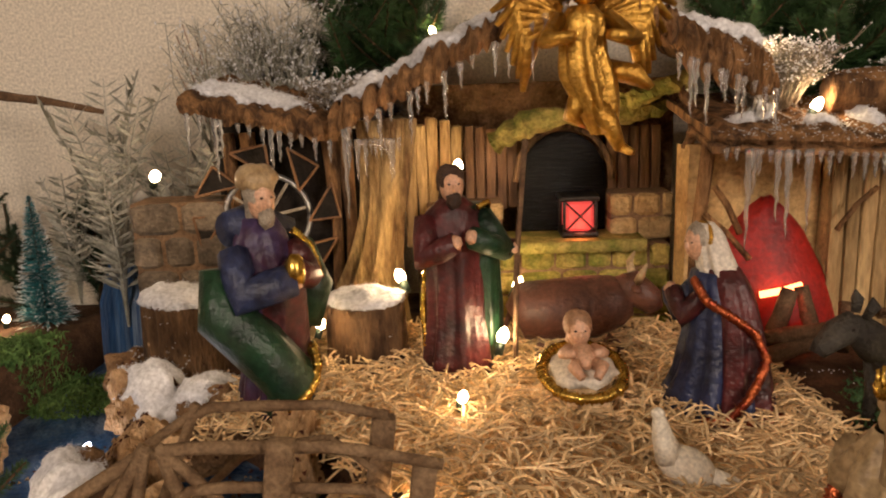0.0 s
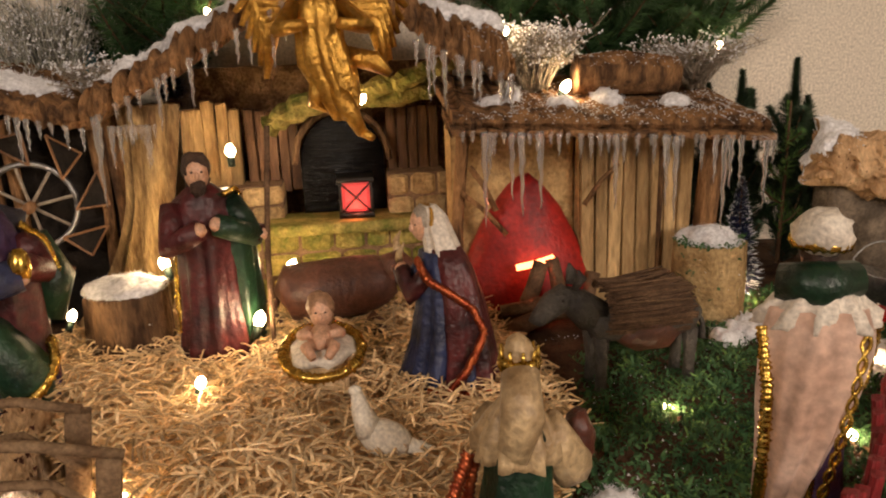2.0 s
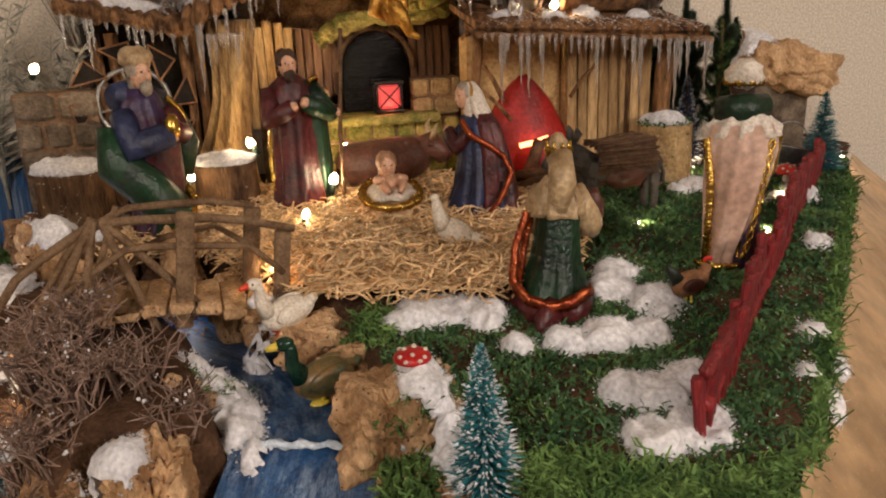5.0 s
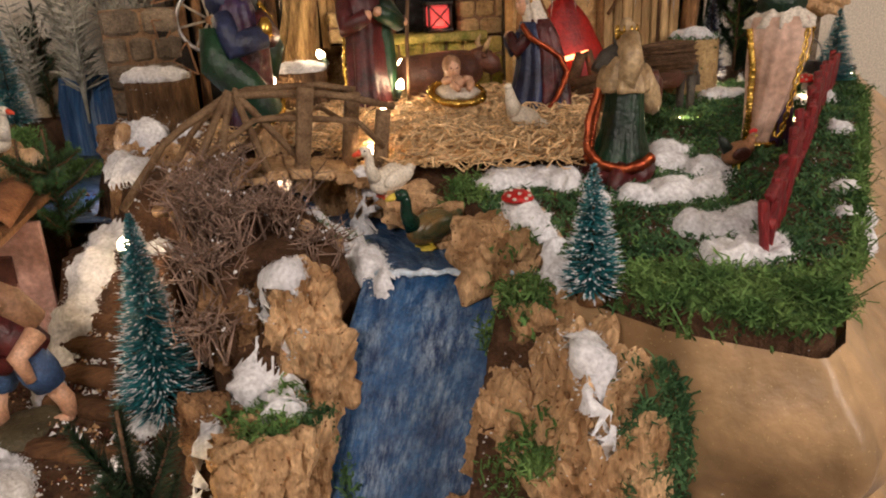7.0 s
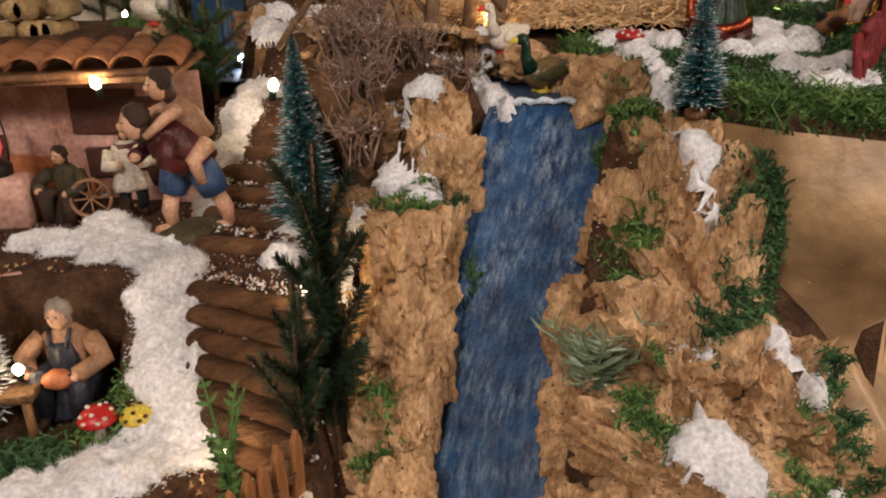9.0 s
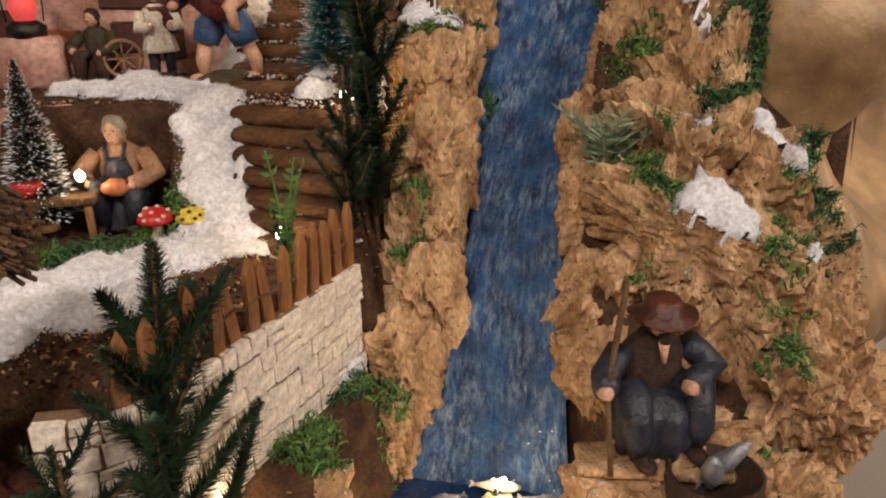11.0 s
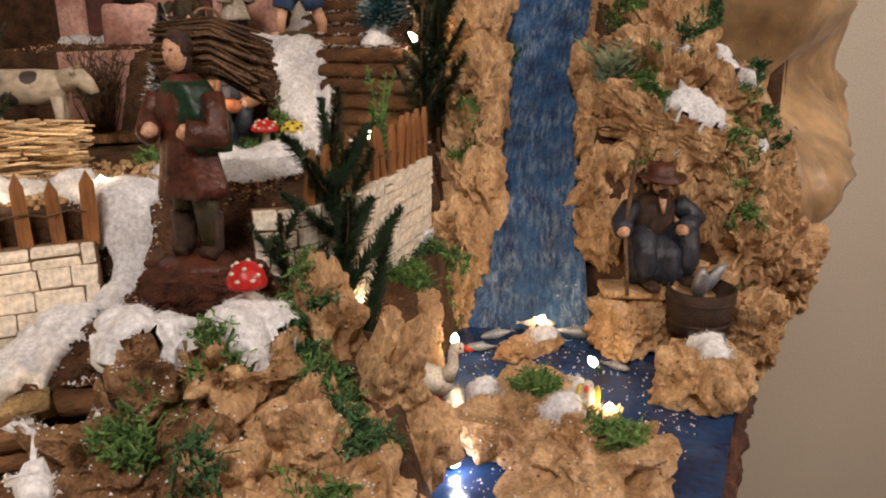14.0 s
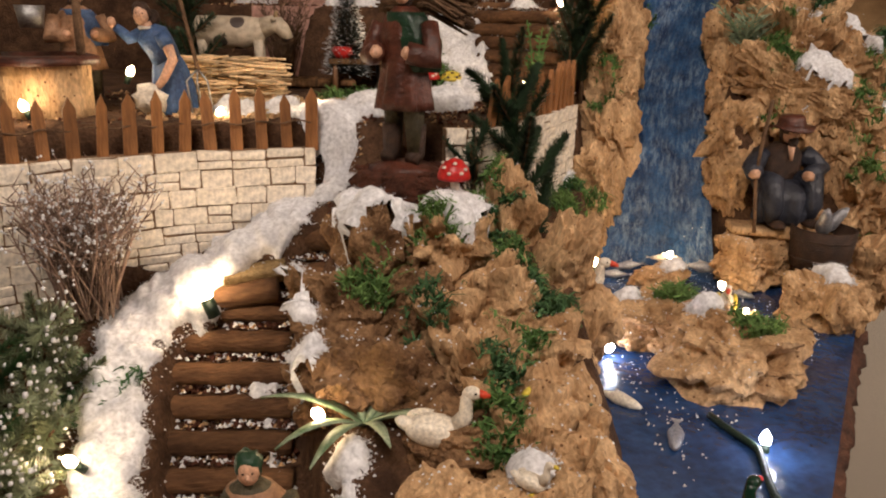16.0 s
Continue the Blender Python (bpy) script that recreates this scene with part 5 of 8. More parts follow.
def donkey(c):
    c.tube([(-.46, 0, .66), (-.40, 0, .70), (-.15, 0, .68), (.18, 0, .68), (.38, 0, .70), (.44, 0, .66)], [.08, .19, .20, .21, .19, .10], "donkey", n=18)
    c.tube([(-.38, 0, .76), (-.54, 0, .94), (-.62, 0, 1.0)], [.17, .13, .10], "donkey", n=14)
    c.tube([(-.56, 0, 1.03), (-.68, 0, .94), (-.80, 0, .80), (-.84, 0, .74)], [.11, .12, .08, .06], "donkey", n=14)
    for s in (-1, 1):
        c.tube([(-.55, s * .06, 1.08), (-.52, s * .10, 1.20), (-.54, s * .10, 1.28)], [.03, .045, .008], "donkey", n=8)
        c.ball((-.66, s * .10, .99), .018, "dark", 6, 5)
    legs(c, (-.36, .36), (-.11, .11), .58, .045, "donkey")
    c.tube([(.46, 0, .72), (.53, 0, .55), (.52, 0, .4)], [.03, .02, .035], "donkey", n=6)
    c.ball((.02, -.10, .60), (.28, .14, .20), "ox", 16, 9, rough=.2)


figure("donkey_statue", "grey donkey statue carrying a bundle of twigs", (0.452, 0.600), 0.082, 4, donkey, 1.3)


def load(c):
    for k in range(150):
        z = .66 + (k % 10) * .04 + rng.uniform(-.02, .02)
        y = -.27 + .12 * abs((k % 10) - 4) / 5 + rng.uniform(-.02, .02)
        x = rng.uniform(-.08, .04)
        c.tube([(-.28 + x, y, z), (0, y - .01, z + rng.uniform(-.02, .02)), (.30 + x, y, z + rng.uniform(-.03, .03))], .010, "twig", n=4)
    for k in range(70):
        a = rng.uniform(-.25, .25)
        c.tube([(-.3, a, 1.0 + rng.uniform(-.05, .05)), (.3, a + rng.uniform(-.1, .1), 1.02 + rng.uniform(-.06, .08))], .011, "twig", n=4)


ld = figure("twig_load", "bundle of brown twigs on the donkey's back", (0.452, 0.600), 0.082, 4, load, 1.3)
tagged(ld, category="twigs", kind="stuff")


def goose(c, beak="orange", body="goose", wing="goose", neckc=None):
    c.ball((0, .06, .34), (.24, .42, .26), body, 18, 12, (12, 0, 0))
    c.ball((0, .42, .44), (.12, .22, .10), body, 12, 8, (25, 0, 0))
    c.tube([(0, -.22, .40), (0, -.34, .62), (0, -.34, .84), (0, -.38, .92)], [.16, .10, .085, .09], neckc or body, n=12)
    c.ball((0, -.41, .93), (.10, .13, .10), neckc or body, 12, 9)
    c.tube([(0, -.50, .93), (0, -.58, .91), (0, -.66, .89)], [.06, .055, .025], beak, n=8)
    for s in (-1, 1):
        c.ball((s * .20, .14, .40), (.08, .34, .17), wing, 12, 8, (15, 0, 0))
        c.ball((s * .11, -.04, .04), (.09, .15, .045), beak, 8, 5)
        c.ball((s * .085, -.46, .96), .018, "dark", 6, 5)
        c.tube([(s * .10, .02, .2), (s * .11, 0, .05)], .035, beak, n=6)


def bird(name, label, loc, h, yaw, **kw):
    return figure(name, label, loc, h, yaw, lambda c: goose(c, **kw))


bird("goose_figure", "white goose figure with red beak and feet on the bank", (0.072, 0.408), 0.052, -68)
bird("duck_figure", "green-headed bronze duck figure on the river", (0.096, 0.342, 1.157), 0.057, -78, beak="yellow", body="duckb", wing="duckb", neckc="duckg")
bird("goose_figure", "white goose figure with red beak by the river", (-0.33, 0.635), 0.055, 60)


def dove(c):
    c.ball((.06, 0, .34), (.42, .27, .29), "goose", 18, 10, (0, 24, 0))
    c.tube([(-.16, 0, .46), (-.28, 0, .80), (-.33, 0, 1.08)], [.22, .15, .09], "goose", n=14)
    c.ball((-.35, 0, 1.13), (.10, .085, .085), "goose", 12, 8)
    c.tube([(-.43, 0, 1.13), (-.52, 0, 1.10)], [.03, .008], "cream", n=6)
    c.tube([(.40, 0, .22), (.66, 0, .14), (.80, 0, .14)], [.13, .10, .04], "goose", n=10)


figure("dove_figure", "white dove figure sitting on the straw", (0.234, 0.487, 1.224), 0.044, -8, dove)


def hen(c):
    c.ball((0, 0, .45), (.40, .22, .26), "henb", 16, 10, (0, -12, 0))
    c.tube([(-.28, 0, .56), (-.44, 0, .78), (-.52, 0, .90)], [.15, .10, .02], "blackgreen", n=9, wob=.2)
    c.tube([(.26, 0, .52), (.36, 0, .72), (.40, 0, .80)], [.17, .10, .09], "henb", n=10)
    c.tube([(.47, 0, .80), (.54, 0, .77)], [.03, .006], "yellow", n=6)
    for k in range(4):
        c.ball((.32 + k * .05, 0, .93 - abs(k - 1.5) * .02), (.035, .02, .05), "red", 7, 6)
    c.ball((.44, 0, .68), (.03, .02, .06), "red", 7, 6)
    for s in (-1, 1):
        c.tube([(0, s * .08, .25), (.02, s * .09, 0)], .025, "yellow", n=6)
        c.ball((-.02, s * .2, .46), (.26, .05, .15), "leather", 10, 7)


figure("hen_figure", "brown hen figure with a red comb on the moss", (0.412, 0.362), 0.043, 5, hen)

# ---- fire and lantern ----
ten = Clay()
rings = []
for s in np.linspace(0, 1, 14):
    rr = 0.074 * (1 - s ** 1.6) ** 0.8 + 0.005
    rings.append([(0.402 + rr * math.sin(a), 0.800 - 0.55 * rr * math.cos(a) + 0.0, 1.205 + 0.148 * s + 0.005 * noise.noise((a * 2, s * 4, 1))) for a in np.linspace(-2.5, 2.5, 26)])
inner = [[(x, y + 0.003, z - 0.001) for x, y, z in r] for r in rings]
ten.loft([r + i_[::-1] for r, i_ in zip(rings, inner)], "redcloth")
ten.thing("fire_screen", "red cloth cone lit by the little fire", "fire screen")
fire = empty("camp_fire", "pile of brown logs with a glowing red lamp", "fire")
for a, bq, r_ in (((0.345, 0.735, 1.222), (0.43, 0.715, 1.232), 0.008), ((0.36, 0.700, 1.222), (0.45, 0.735, 1.236), 0.008), ((0.385, 0.73, 1.228), (0.405, 0.742, 1.275), 0.008), ((0.425, 0.725, 1.228), (0.415, 0.742, 1.278), 0.007), ((0.44, 0.71, 1.226), (0.455, 0.735, 1.262), 0.007), ((0.36, 0.72, 1.235), (0.44, 0.72, 1.245), 0.007)):
    Clay().tube(rail([a, bq], 5), r_, "twig", n=9, wob=.15).part("log", fire)
em = Clay()
em.tube([(0.382, 0.752, 1.268), (0.402, 0.750, 1.272), (0.420, 0.752, 1.276)], 0.0035, "fire", n=8)
em.part("ember_lamp", fire, "glowing red lamp")
lamp("fire_glow", "POINT", Matrix.Translation((0.402, 0.738, 1.268)), 0.24, (1.0, 0.07, 0.03), 0.008)
lan = empty("lantern", "small red glowing lantern with a black frame in the niche", "lantern", pose(0.228, 0.862, 1.309))
Clay().box((0, 0, 0.003), (0.038, 0.038, 0.006), "metal").part("base", lan)
Clay().box((0, 0, 0.041), (0.040, 0.040, 0.005), "metal").part("top", lan)
pane = Clay().box((0, 0, 0.022), (0.030, 0.030, 0.032), "redglass").part("pane", lan, "glowing red pane", smooth=False)
for x, y in ((-1, -1), (1, -1), (1, 1), (-1, 1)):
    Clay().box((x * 0.0165, y * 0.0165, 0.022), (0.003, 0.003, 0.036), "metal").part("frame_post", lan)
Clay().tube([(-0.016, -0.017, 0.006), (0.016, -0.017, 0.038)], 0.001, "metal", n=5).part("frame_bar", pane)
Clay().tube([(0.016, -0.017, 0.006), (-0.016, -0.017, 0.038)], 0.001, "metal", n=5).part("frame_bar", pane)
lamp("lantern_glow", "POINT", Matrix.Translation((0.228, 0.835, 1.320)), 0.03, (1.0, 0.20, 0.12), 0.006)

# ---- straw ----
sx, sy = np.meshgrid(np.arange(-0.16, 0.48, 0.004), np.arange(0.36, 0.86, 0.004))
STRAW = [(-0.10, 0.60), (0.0, 0.58), (0.05, 0.49), (0.085, 0.435), (0.152, 0.405), (0.237, 0.385), (0.31, 0.41), (0.375, 0.52), (0.37, 0.63), (0.35, 0.80), (0.0, 0.82), (-0.08, 0.76)]
sm = inside(STRAW, sx, sy, 0.02)
cells = np.argwhere(sm > 0.22)
st = Clay()
r = random.Random(3)
for k in range(6500):
    j, i = cells[r.randrange(len(cells))]
    x, y = sx[j, i] + r.uniform(-.002, .002), sy[j, i] + r.uniform(-.002, .002)
    z = 1.208 + 0.026 * sm[j, i] * r.random() ** 0.6 + 0.004
    a, ln, w = r.uniform(0, math.pi), r.uniform(0.012, 0.034), r.uniform(0.0010, 0.0022)
    d, sde = Vector((math.cos(a), math.sin(a), r.uniform(-.35, .35))), Vector((-math.sin(a), math.cos(a), r.uniform(-.5, .5))).normalized()
    bend = r.uniform(-.006, .006)
    pts = [Vector((x, y, z)) + d * ln * (q - .5) + Vector((0, 0, 1)) * bend * (1 - (2 * q - 1) ** 2) + sde * bend * (q * q) for q in (0, .33, .67, 1)]
    up = d.cross(sde).normalized() * 0.0004
    vs = [p + o for p in pts for o in (sde * w / 2 + up, -sde * w / 2 + up, -sde * w / 2 - up, sde * w / 2 - up)]
    fs = [(b0 + q, b0 + (q + 1) % 4, b0 + 4 + (q + 1) % 4, b0 + 4 + q) for b0 in (0, 4, 8) for q in range(4)]
    st.add(vs, fs, "straw")
st.thing("straw_bed", "loose pale golden straw strewn over the stable floor", "straw", kind="stuff", smooth=False)
bed = Clay()
jj = np.argwhere((sm[:-1, :-1] > .8) & (sm[1:, 1:] > .8) & (sm[1:, :-1] > .8) & (sm[:-1, 1:] > .8))
nb = sx.shape[1]
bed.add(np.stack([sx, sy, 1.196 + 0.022 * sm + 0.004 * np.sin(sx * 130) * np.cos(sy * 150)], -1).reshape(-1, 3).tolist(), [(j * nb + i, j * nb + i + 1, (j + 1) * nb + i + 1, (j + 1) * nb + i) for j, i in jj.tolist()], "straw")
bed.thing("straw_layer", "packed straw under the loose blades", "straw", kind="stuff")

pail = empty("metal_pail", "grey metal pail with a wire handle", "bucket", pose(0.735, 0.715, 1.203, 0, 12, 0))
Clay().loft([[(math.cos(a) * q, math.sin(a) * q, z) for a in np.linspace(0, math.tau, 26, endpoint=False)] for q, z in ((.022, 0), (.030, .045), (.031, .046), (.028, .045), (.020, .004), (.002, .004))], "steel").part("tub", pail)
Clay().tube([(math.cos(a) * .031, 0, .044 + math.sin(a) * .034) for a in np.linspace(0, math.pi, 16)], .0010, "steel", n=5).part("handle", pail)


# ---- greenery ----
def blades(name, spots, key, label, lo=0.007, hi=0.014, w=0.0009, lean=0.8, seed=1, cat="moss"):
    """Many thin bent blades standing on the ground at plan spots."""
    r = random.Random(seed)
    c = Clay()
    for x, y, z in spots:
        a, ln, le = r.uniform(0, math.tau), r.uniform(lo, hi) * (1 + 0.9 * noise.noise((x * 38, y * 38, 2.0))), r.uniform(0.2, lean)
        d = Vector((math.cos(a), math.sin(a), 0))
        b2 = a + r.uniform(-2.2, 2.2)
        d2 = Vector((math.cos(b2), math.sin(b2), r.uniform(-0.7, 0.8)))
        s = Vector((-math.sin(a), math.cos(a), r.uniform(-.5, .5))) * w * r.uniform(0.7, 1.4)
        p = Vector((x, y, z - 0.002))
        q = p + d * ln * le * 0.35 + Vector((0, 0, ln * r.uniform(0.4, 0.75)))
        t_ = q + d2 * ln * 0.45
        e = t_ + Vector((d2.y, -d2.x, r.uniform(-.8, .6))) * ln * 0.30
        c.add([p - s, p + s, q + s, q - s, t_ + s * 0.8, t_ - s * 0.8, e], [(0, 1, 2, 3), (3, 2, 4, 5), (5, 4, 6)], key)
    return c.thing(name, label, cat, kind="stuff", smooth=False)


def scatter(poly, n, seed, top=1.30, soft=0.01, clump=0.0, slope=0.0, zmin=0.0):
    """Plan spots inside an outline, on the ground, thinned by a patchy noise."""
    r = random.Random(seed)
    xs, ys = [p[0] for p in poly], [p[1] for p in poly]
    out = []
    pts = np.array([(r.uniform(min(xs), max(xs)), r.uniform(min(ys), max(ys))) for _ in range(int(n * 4))])
    k = inside(poly, pts[:, 0], pts[:, 1], soft)
    for (x, y), kk in zip(pts, k):
        if kk < r.random() or (clump and noise.noise((x * 22, y * 22, seed)) < clump - 0.5 + r.uniform(-.15, .15)):
            continue
        if y > 0.07 and beyond_edge(x, y) > 0.016:
            continue
        z, nor = drop(x, y, top)
        if z is None or z < zmin or (slope and nor.z < slope):
            continue
        out.append((x, y, z))
        if len(out) >= n:
            break
    return out


MOSS = [(0.17, 0.215), (0.20, 0.15), (0.30, 0.072), (0.37, 0.105), (0.50, 0.255), (0.64, 0.415), (0.90, 0.75), (0.86, 0.80), (0.56, 0.78), (0.42, 0.66), (0.395, 0.56), (0.33, 0.42), (0.26, 0.38), (0.15, 0.40), (0.145, 0.33)]
blades("moss_carpet", scatter(MOSS, 21000, 21, zmin=1.152), "mossdark", "deep green artificial moss carpet on the plateau", 0.004, 0.011, 0.0010, 2.0, 2)
blades("grass_tufts", scatter(MOSS, 7000, 22, zmin=1.152, clump=0.5), "moss", "bright green moss tufts on the plateau", 0.004, 0.011, 0.0009, 2.0, 3)
blades("edge_moss", scatter([(0.19, 0.19), (0.20, 0.13), (0.30, 0.06), (0.38, 0.09), (0.42, 0.17), (0.30, 0.15), (0.24, 0.2)], 3500, 23, zmin=1.152), "moss", "bright green moss fringe along the edge", 0.008, 0.018, 0.0009, 1.8, 4)
for k, (x, y, rr, n, key) in enumerate(((0.145, 0.225, 0.030, 800, "moss"), (0.105, 0.12, 0.022, 400, "moss"), (0.19, 0.10, 0.025, 500, "mossdark"), (0.075, 0.0, 0.018, 400, "moss"), (0.232, 0.005, 0.026, 600, "mossdark"),
                                       (0.19, -0.02, 0.02, 350, "moss"), (0.16, -0.06, 0.02, 350, "moss"), (-0.055, 0.20, 0.028, 700, "moss"), (-0.02, 0.20, 0.018, 300, "mossdark"), (-0.10, 0.10, 0.016, 250, "moss"), (-0.14, 0.02, 0.02, 350, "moss"),
                                       (-0.20, -0.05, 0.025, 500, "moss"), (-0.12, -0.19, 0.020, 400, "moss"), (-0.105, -0.30, 0.020, 400, "moss"), (-0.312, -0.238, 0.018, 400, "mossdark"), (-0.305, -0.265, 0.02, 400, "moss"), (-0.375, -0.27, 0.02, 300, "moss"),
                                       (-0.330, -0.215, 0.030, 900, "moss"), (-0.312, -0.245, 0.022, 500, "mossdark"), (-0.325, -0.35, 0.018, 250, "moss"), (-0.29, -0.30, 0.02, 350, "mossdark"), (-0.36, -0.43, 0.018, 250, "moss"), (-0.395, -0.335, 0.016, 220, "mossdark"), (-0.345, -0.385, 0.014, 200, "mossdark"), (-0.43, -0.30, 0.018, 300, "moss"), (-0.31, 0.155, 0.03, 500, "moss"), (-0.37, 0.13, 0.035, 600, "mossdark"), (-0.43, 0.12, 0.03, 400, "moss"),
                                       (-0.18, 0.03, 0.03, 500, "mossdark"), (-0.31, 0.81, 0.055, 1500, "moss"), (-0.37, 0.82, 0.05, 1200, "moss"), (0.145, 0.38, 0.025, 500, "moss"), (0.02, 0.35, 0.016, 250, "moss"), (-0.64, -0.27, 0.03, 500, "mossdark"), (0.135, 0.02, 0.018, 250, "mossdark"))):
    poly = [(x + rr * math.cos(a) * (1 + 0.3 * math.sin(3 * a + k)), y + rr * math.sin(a)) for a in np.linspace(0, math.tau, 12, endpoint=False)]
    blades("moss_tuft", scatter(poly, n, 40 + k, soft=0.006), key, "tuft of green moss", 0.006, 0.016, 0.0009, 1.3, 60 + k)
# moss hanging down the paper flank
hang = [(0.20 + 0.03 * s + 0.012 * math.sin(9 * s) + rng.uniform(-.008, .008), 0.125 - 0.05 * s, 1.14 - 0.27 * s) for s in np.random.rand(900)]
blades("hanging_moss", [(x, y - 0.012, z) for x, y, z in hang], "mossdark", "strand of green moss hanging down the flank", 0.006, 0.014, 0.0009, 1.6, 91)

# moss that overhangs the plateau's rim
fringe = [top_line[int(rng.uniform(0.30, 0.80) * 119)] for _ in range(2600)]
blades("rim_moss", [(x + rng.uniform(-.006, .010), y - rng.uniform(.002, .014), z + 0.012 - rng.uniform(0, 1) ** 1.5 * 0.030) for x, y, z in fringe], "moss", "green moss hanging over the plateau rim", 0.008, 0.018, 0.0010, 1.8, 92)


def brush_tree(x, y, h, rad, key, tip=0.3, z=None, seed=1, n=1500, label="teal bottle-brush tree with frosted tips", lean=(0, 0)):
    """A bottle-brush tree: wire stem, wooden foot, and a cone of bristles."""
    r = random.Random(seed)
    z = drop(x, y, 1.30)[0] - 0.003 if z is None else z
    tr_ = empty("brush_tree", label, "tree", pose(x, y, z, lean[0], lean[1], 0))
    Clay().tube([(0, 0, 0), (0, 0, 0.006), (0, 0, 0.008)], [0.011, 0.010, 0.006], "wood", n=12).part("foot", tr_)
    Clay().tube([(0, 0, 0.005), (0, 0, h * 0.98)], [0.0016, 0.0008], "twig", n=5).part("trunk", tr_)
    c = Clay()
    for k in range(n):
        s = r.random() ** 1.25
        zz = 0.10 * h + s * 0.90 * h
        rr = rad * (1 - s) ** 0.85 * r.uniform(0.72, 1.08) * (1 + 0.08 * math.sin(s * 55)) + 0.0025
        a = r.uniform(0, math.tau)
        d = Vector((math.cos(a), math.sin(a), r.uniform(-.1, .35))).normalized()
        sd = Vector((-math.sin(a), math.cos(a), r.uniform(-.6, .6))).normalized() * 0.0007
        p = Vector((0, 0, zz))
        q, e = p + d * rr * 0.78, p + d * rr
        c.add([p - sd, p + sd, q + sd, q - sd], [(0, 1, 2, 3)], key)
        if r.random() < tip * 2:
            c.add([q - sd * 1.5, q + sd * 1.5, e], [(0, 1, 2)], "white")
        else:
            c.add([q - sd, q + sd, e], [(0, 1, 2)], key)
    c.part("crown", tr_, smooth=False)
    return tr_


def needles(c, p, q, key, ln, n, r, droop=0.35, w=0.0010):
    p, q = Vector(p), Vector(q)
    ax = (q - p).normalized()
    u = ax.orthogonal().normalized()
    v = ax.cross(u)
    for k in range(n):
        s = (k + r.random()) / n
        b0 = p.lerp(q, s)
        a = r.uniform(0, math.tau)
        d = (u * math.cos(a) + v * math.sin(a) + ax * r.uniform(0.4, 0.9)).normalized()
        sd = d.cross(ax).normalized() * w
        l = ln * r.uniform(0.75, 1.1) * (1 - 0.25 * s - 0.45 * s ** 4)
        c.add([b0 - sd, b0 + sd, b0 + d * l], [(0, 1, 2)], key)


def fir(x, y, h, spread, key="needled", z=None, seed=1, branches=9, ln=0.014, label="dark green artificial fir sprig", lean=(0, 0), base=0.25, dens=1.0, name="fir_sprig", up=1.0, yaw=None):
    """A sprig: stem, side branches, needles all round."""
    r = random.Random(seed)
    z = drop(x, y, 1.30)[0] - 0.004 if z is None else z
    tr_ = empty(name, label, "fir tree", pose(x, y, z, lean[0], lean[1], r.uniform(0, 360) if yaw is None else yaw))
    stem = Clay()
    crown = Clay()
    stem.tube([(0, 0, 0), (0.003, 0, h * 0.5), (0, 0.002, h)], [0.0028, 0.002, 0.0012], "twig", n=6)
    needles(crown, (0, 0, h * base * 0.6), (0, 0, h), key, ln, int(h * 3600 * dens), r)
    for k in range(branches):
        s = base + (1 - base) * 0.75 * k / branches
        a = k * 2.4 + r.uniform(-.3, .3)
        l = spread * (1 - 0.5 * (s - base)) * r.uniform(0.8, 1.15)
        p = Vector((0, 0, h * s))
        q = p + Vector((math.cos(a) * l, math.sin(a) * l, l * r.uniform(0.5, 1.0) * up))
        stem.tube([p, p.lerp(q, 0.5) + Vector((0, 0, -0.003)), q], [0.0016, 0.0013, 0.0009], "twig", n=5)
        needles(crown, p, q, key, ln, int(l * 4600 * dens), r)
    stem.part("stem", tr_)
    crown.part("needles", tr_, smooth=False)
    return tr_


brush_tree(0.187, 0.190, 0.104, 0.026, "teal", 0.35, z=1.155, seed=1)
brush_tree(0.781, 0.695, 0.112, 0.032, "teal", 0.12, seed=2, label="green-teal bottle-brush tree at the plateau edge")
brush_tree(0.632, 0.784, 0.135, 0.027, "navy", 0.35, seed=3, label="navy bottle-brush tree with white tips")
brush_tree(-0.385, 0.905, 0.165, 0.034, "teal", 0.4, z=1.20, seed=4, n=2000)
brush_tree(0.016, 1.00, 0.105, 0.024, "navy", 0.4, z=1.425, seed=5, label="small frosted brush tree behind the roof")
brush_tree(-0.068, 0.99, 0.095, 0.024, "teal", 0.4, z=1.41, seed=6, label="small frosted brush tree behind the roof")
brush_tree(-0.146, 0.322, 0.192, 0.040, "teal", 0.22, z=1.030, seed=7, n=3600, label="tall teal bottle-brush tree beside the stairs")
brush_tree(-0.418, 0.185, 0.150, 0.034, "blackgreen", 0.5, z=0.935, seed=8, n=2200, label="black-green brush tree with white frost")
fir(-0.128, 0.105, 0.250, 0.040, "needled", 0.92, 11, 14, 0.019, up=2.2, dens=2.6, label="tall dark green fir sprig beside the stairs", base=0.18)
fir(-0.150, 0.085, 0.16, 0.030, "needled", 0.92, 12, 7, 0.015, up=2.0, dens=1.5)
fir(-0.274, -0.188, 0.205, 0.052, "needled", 0.83, 13, 12, 0.017, up=1.5, lean=(-32, -2), yaw=0, dens=2.6, label="dark green fir sprig in front of the white wall", base=0.2)
fir(-0.268, -0.182, 0.125, 0.02, "needled", 0.815, 14, 1, 0.017, lean=(-42, 26), base=0.1, dens=2.8, yaw=0)
fir(-0.325, -0.17, 0.07, 0.04, "needled", 0.86, 15, 4, 0.013)
fir(-0.252, 0.540, 0.125, 0.050, "needle", 1.135, 16, 14, 0.014, label="bushy green fir sprig above the stairs", base=0.1)
fir(-0.285, 0.555, 0.115, 0.05, "needle", 1.135, 17, 12, 0.014, base=0.1)
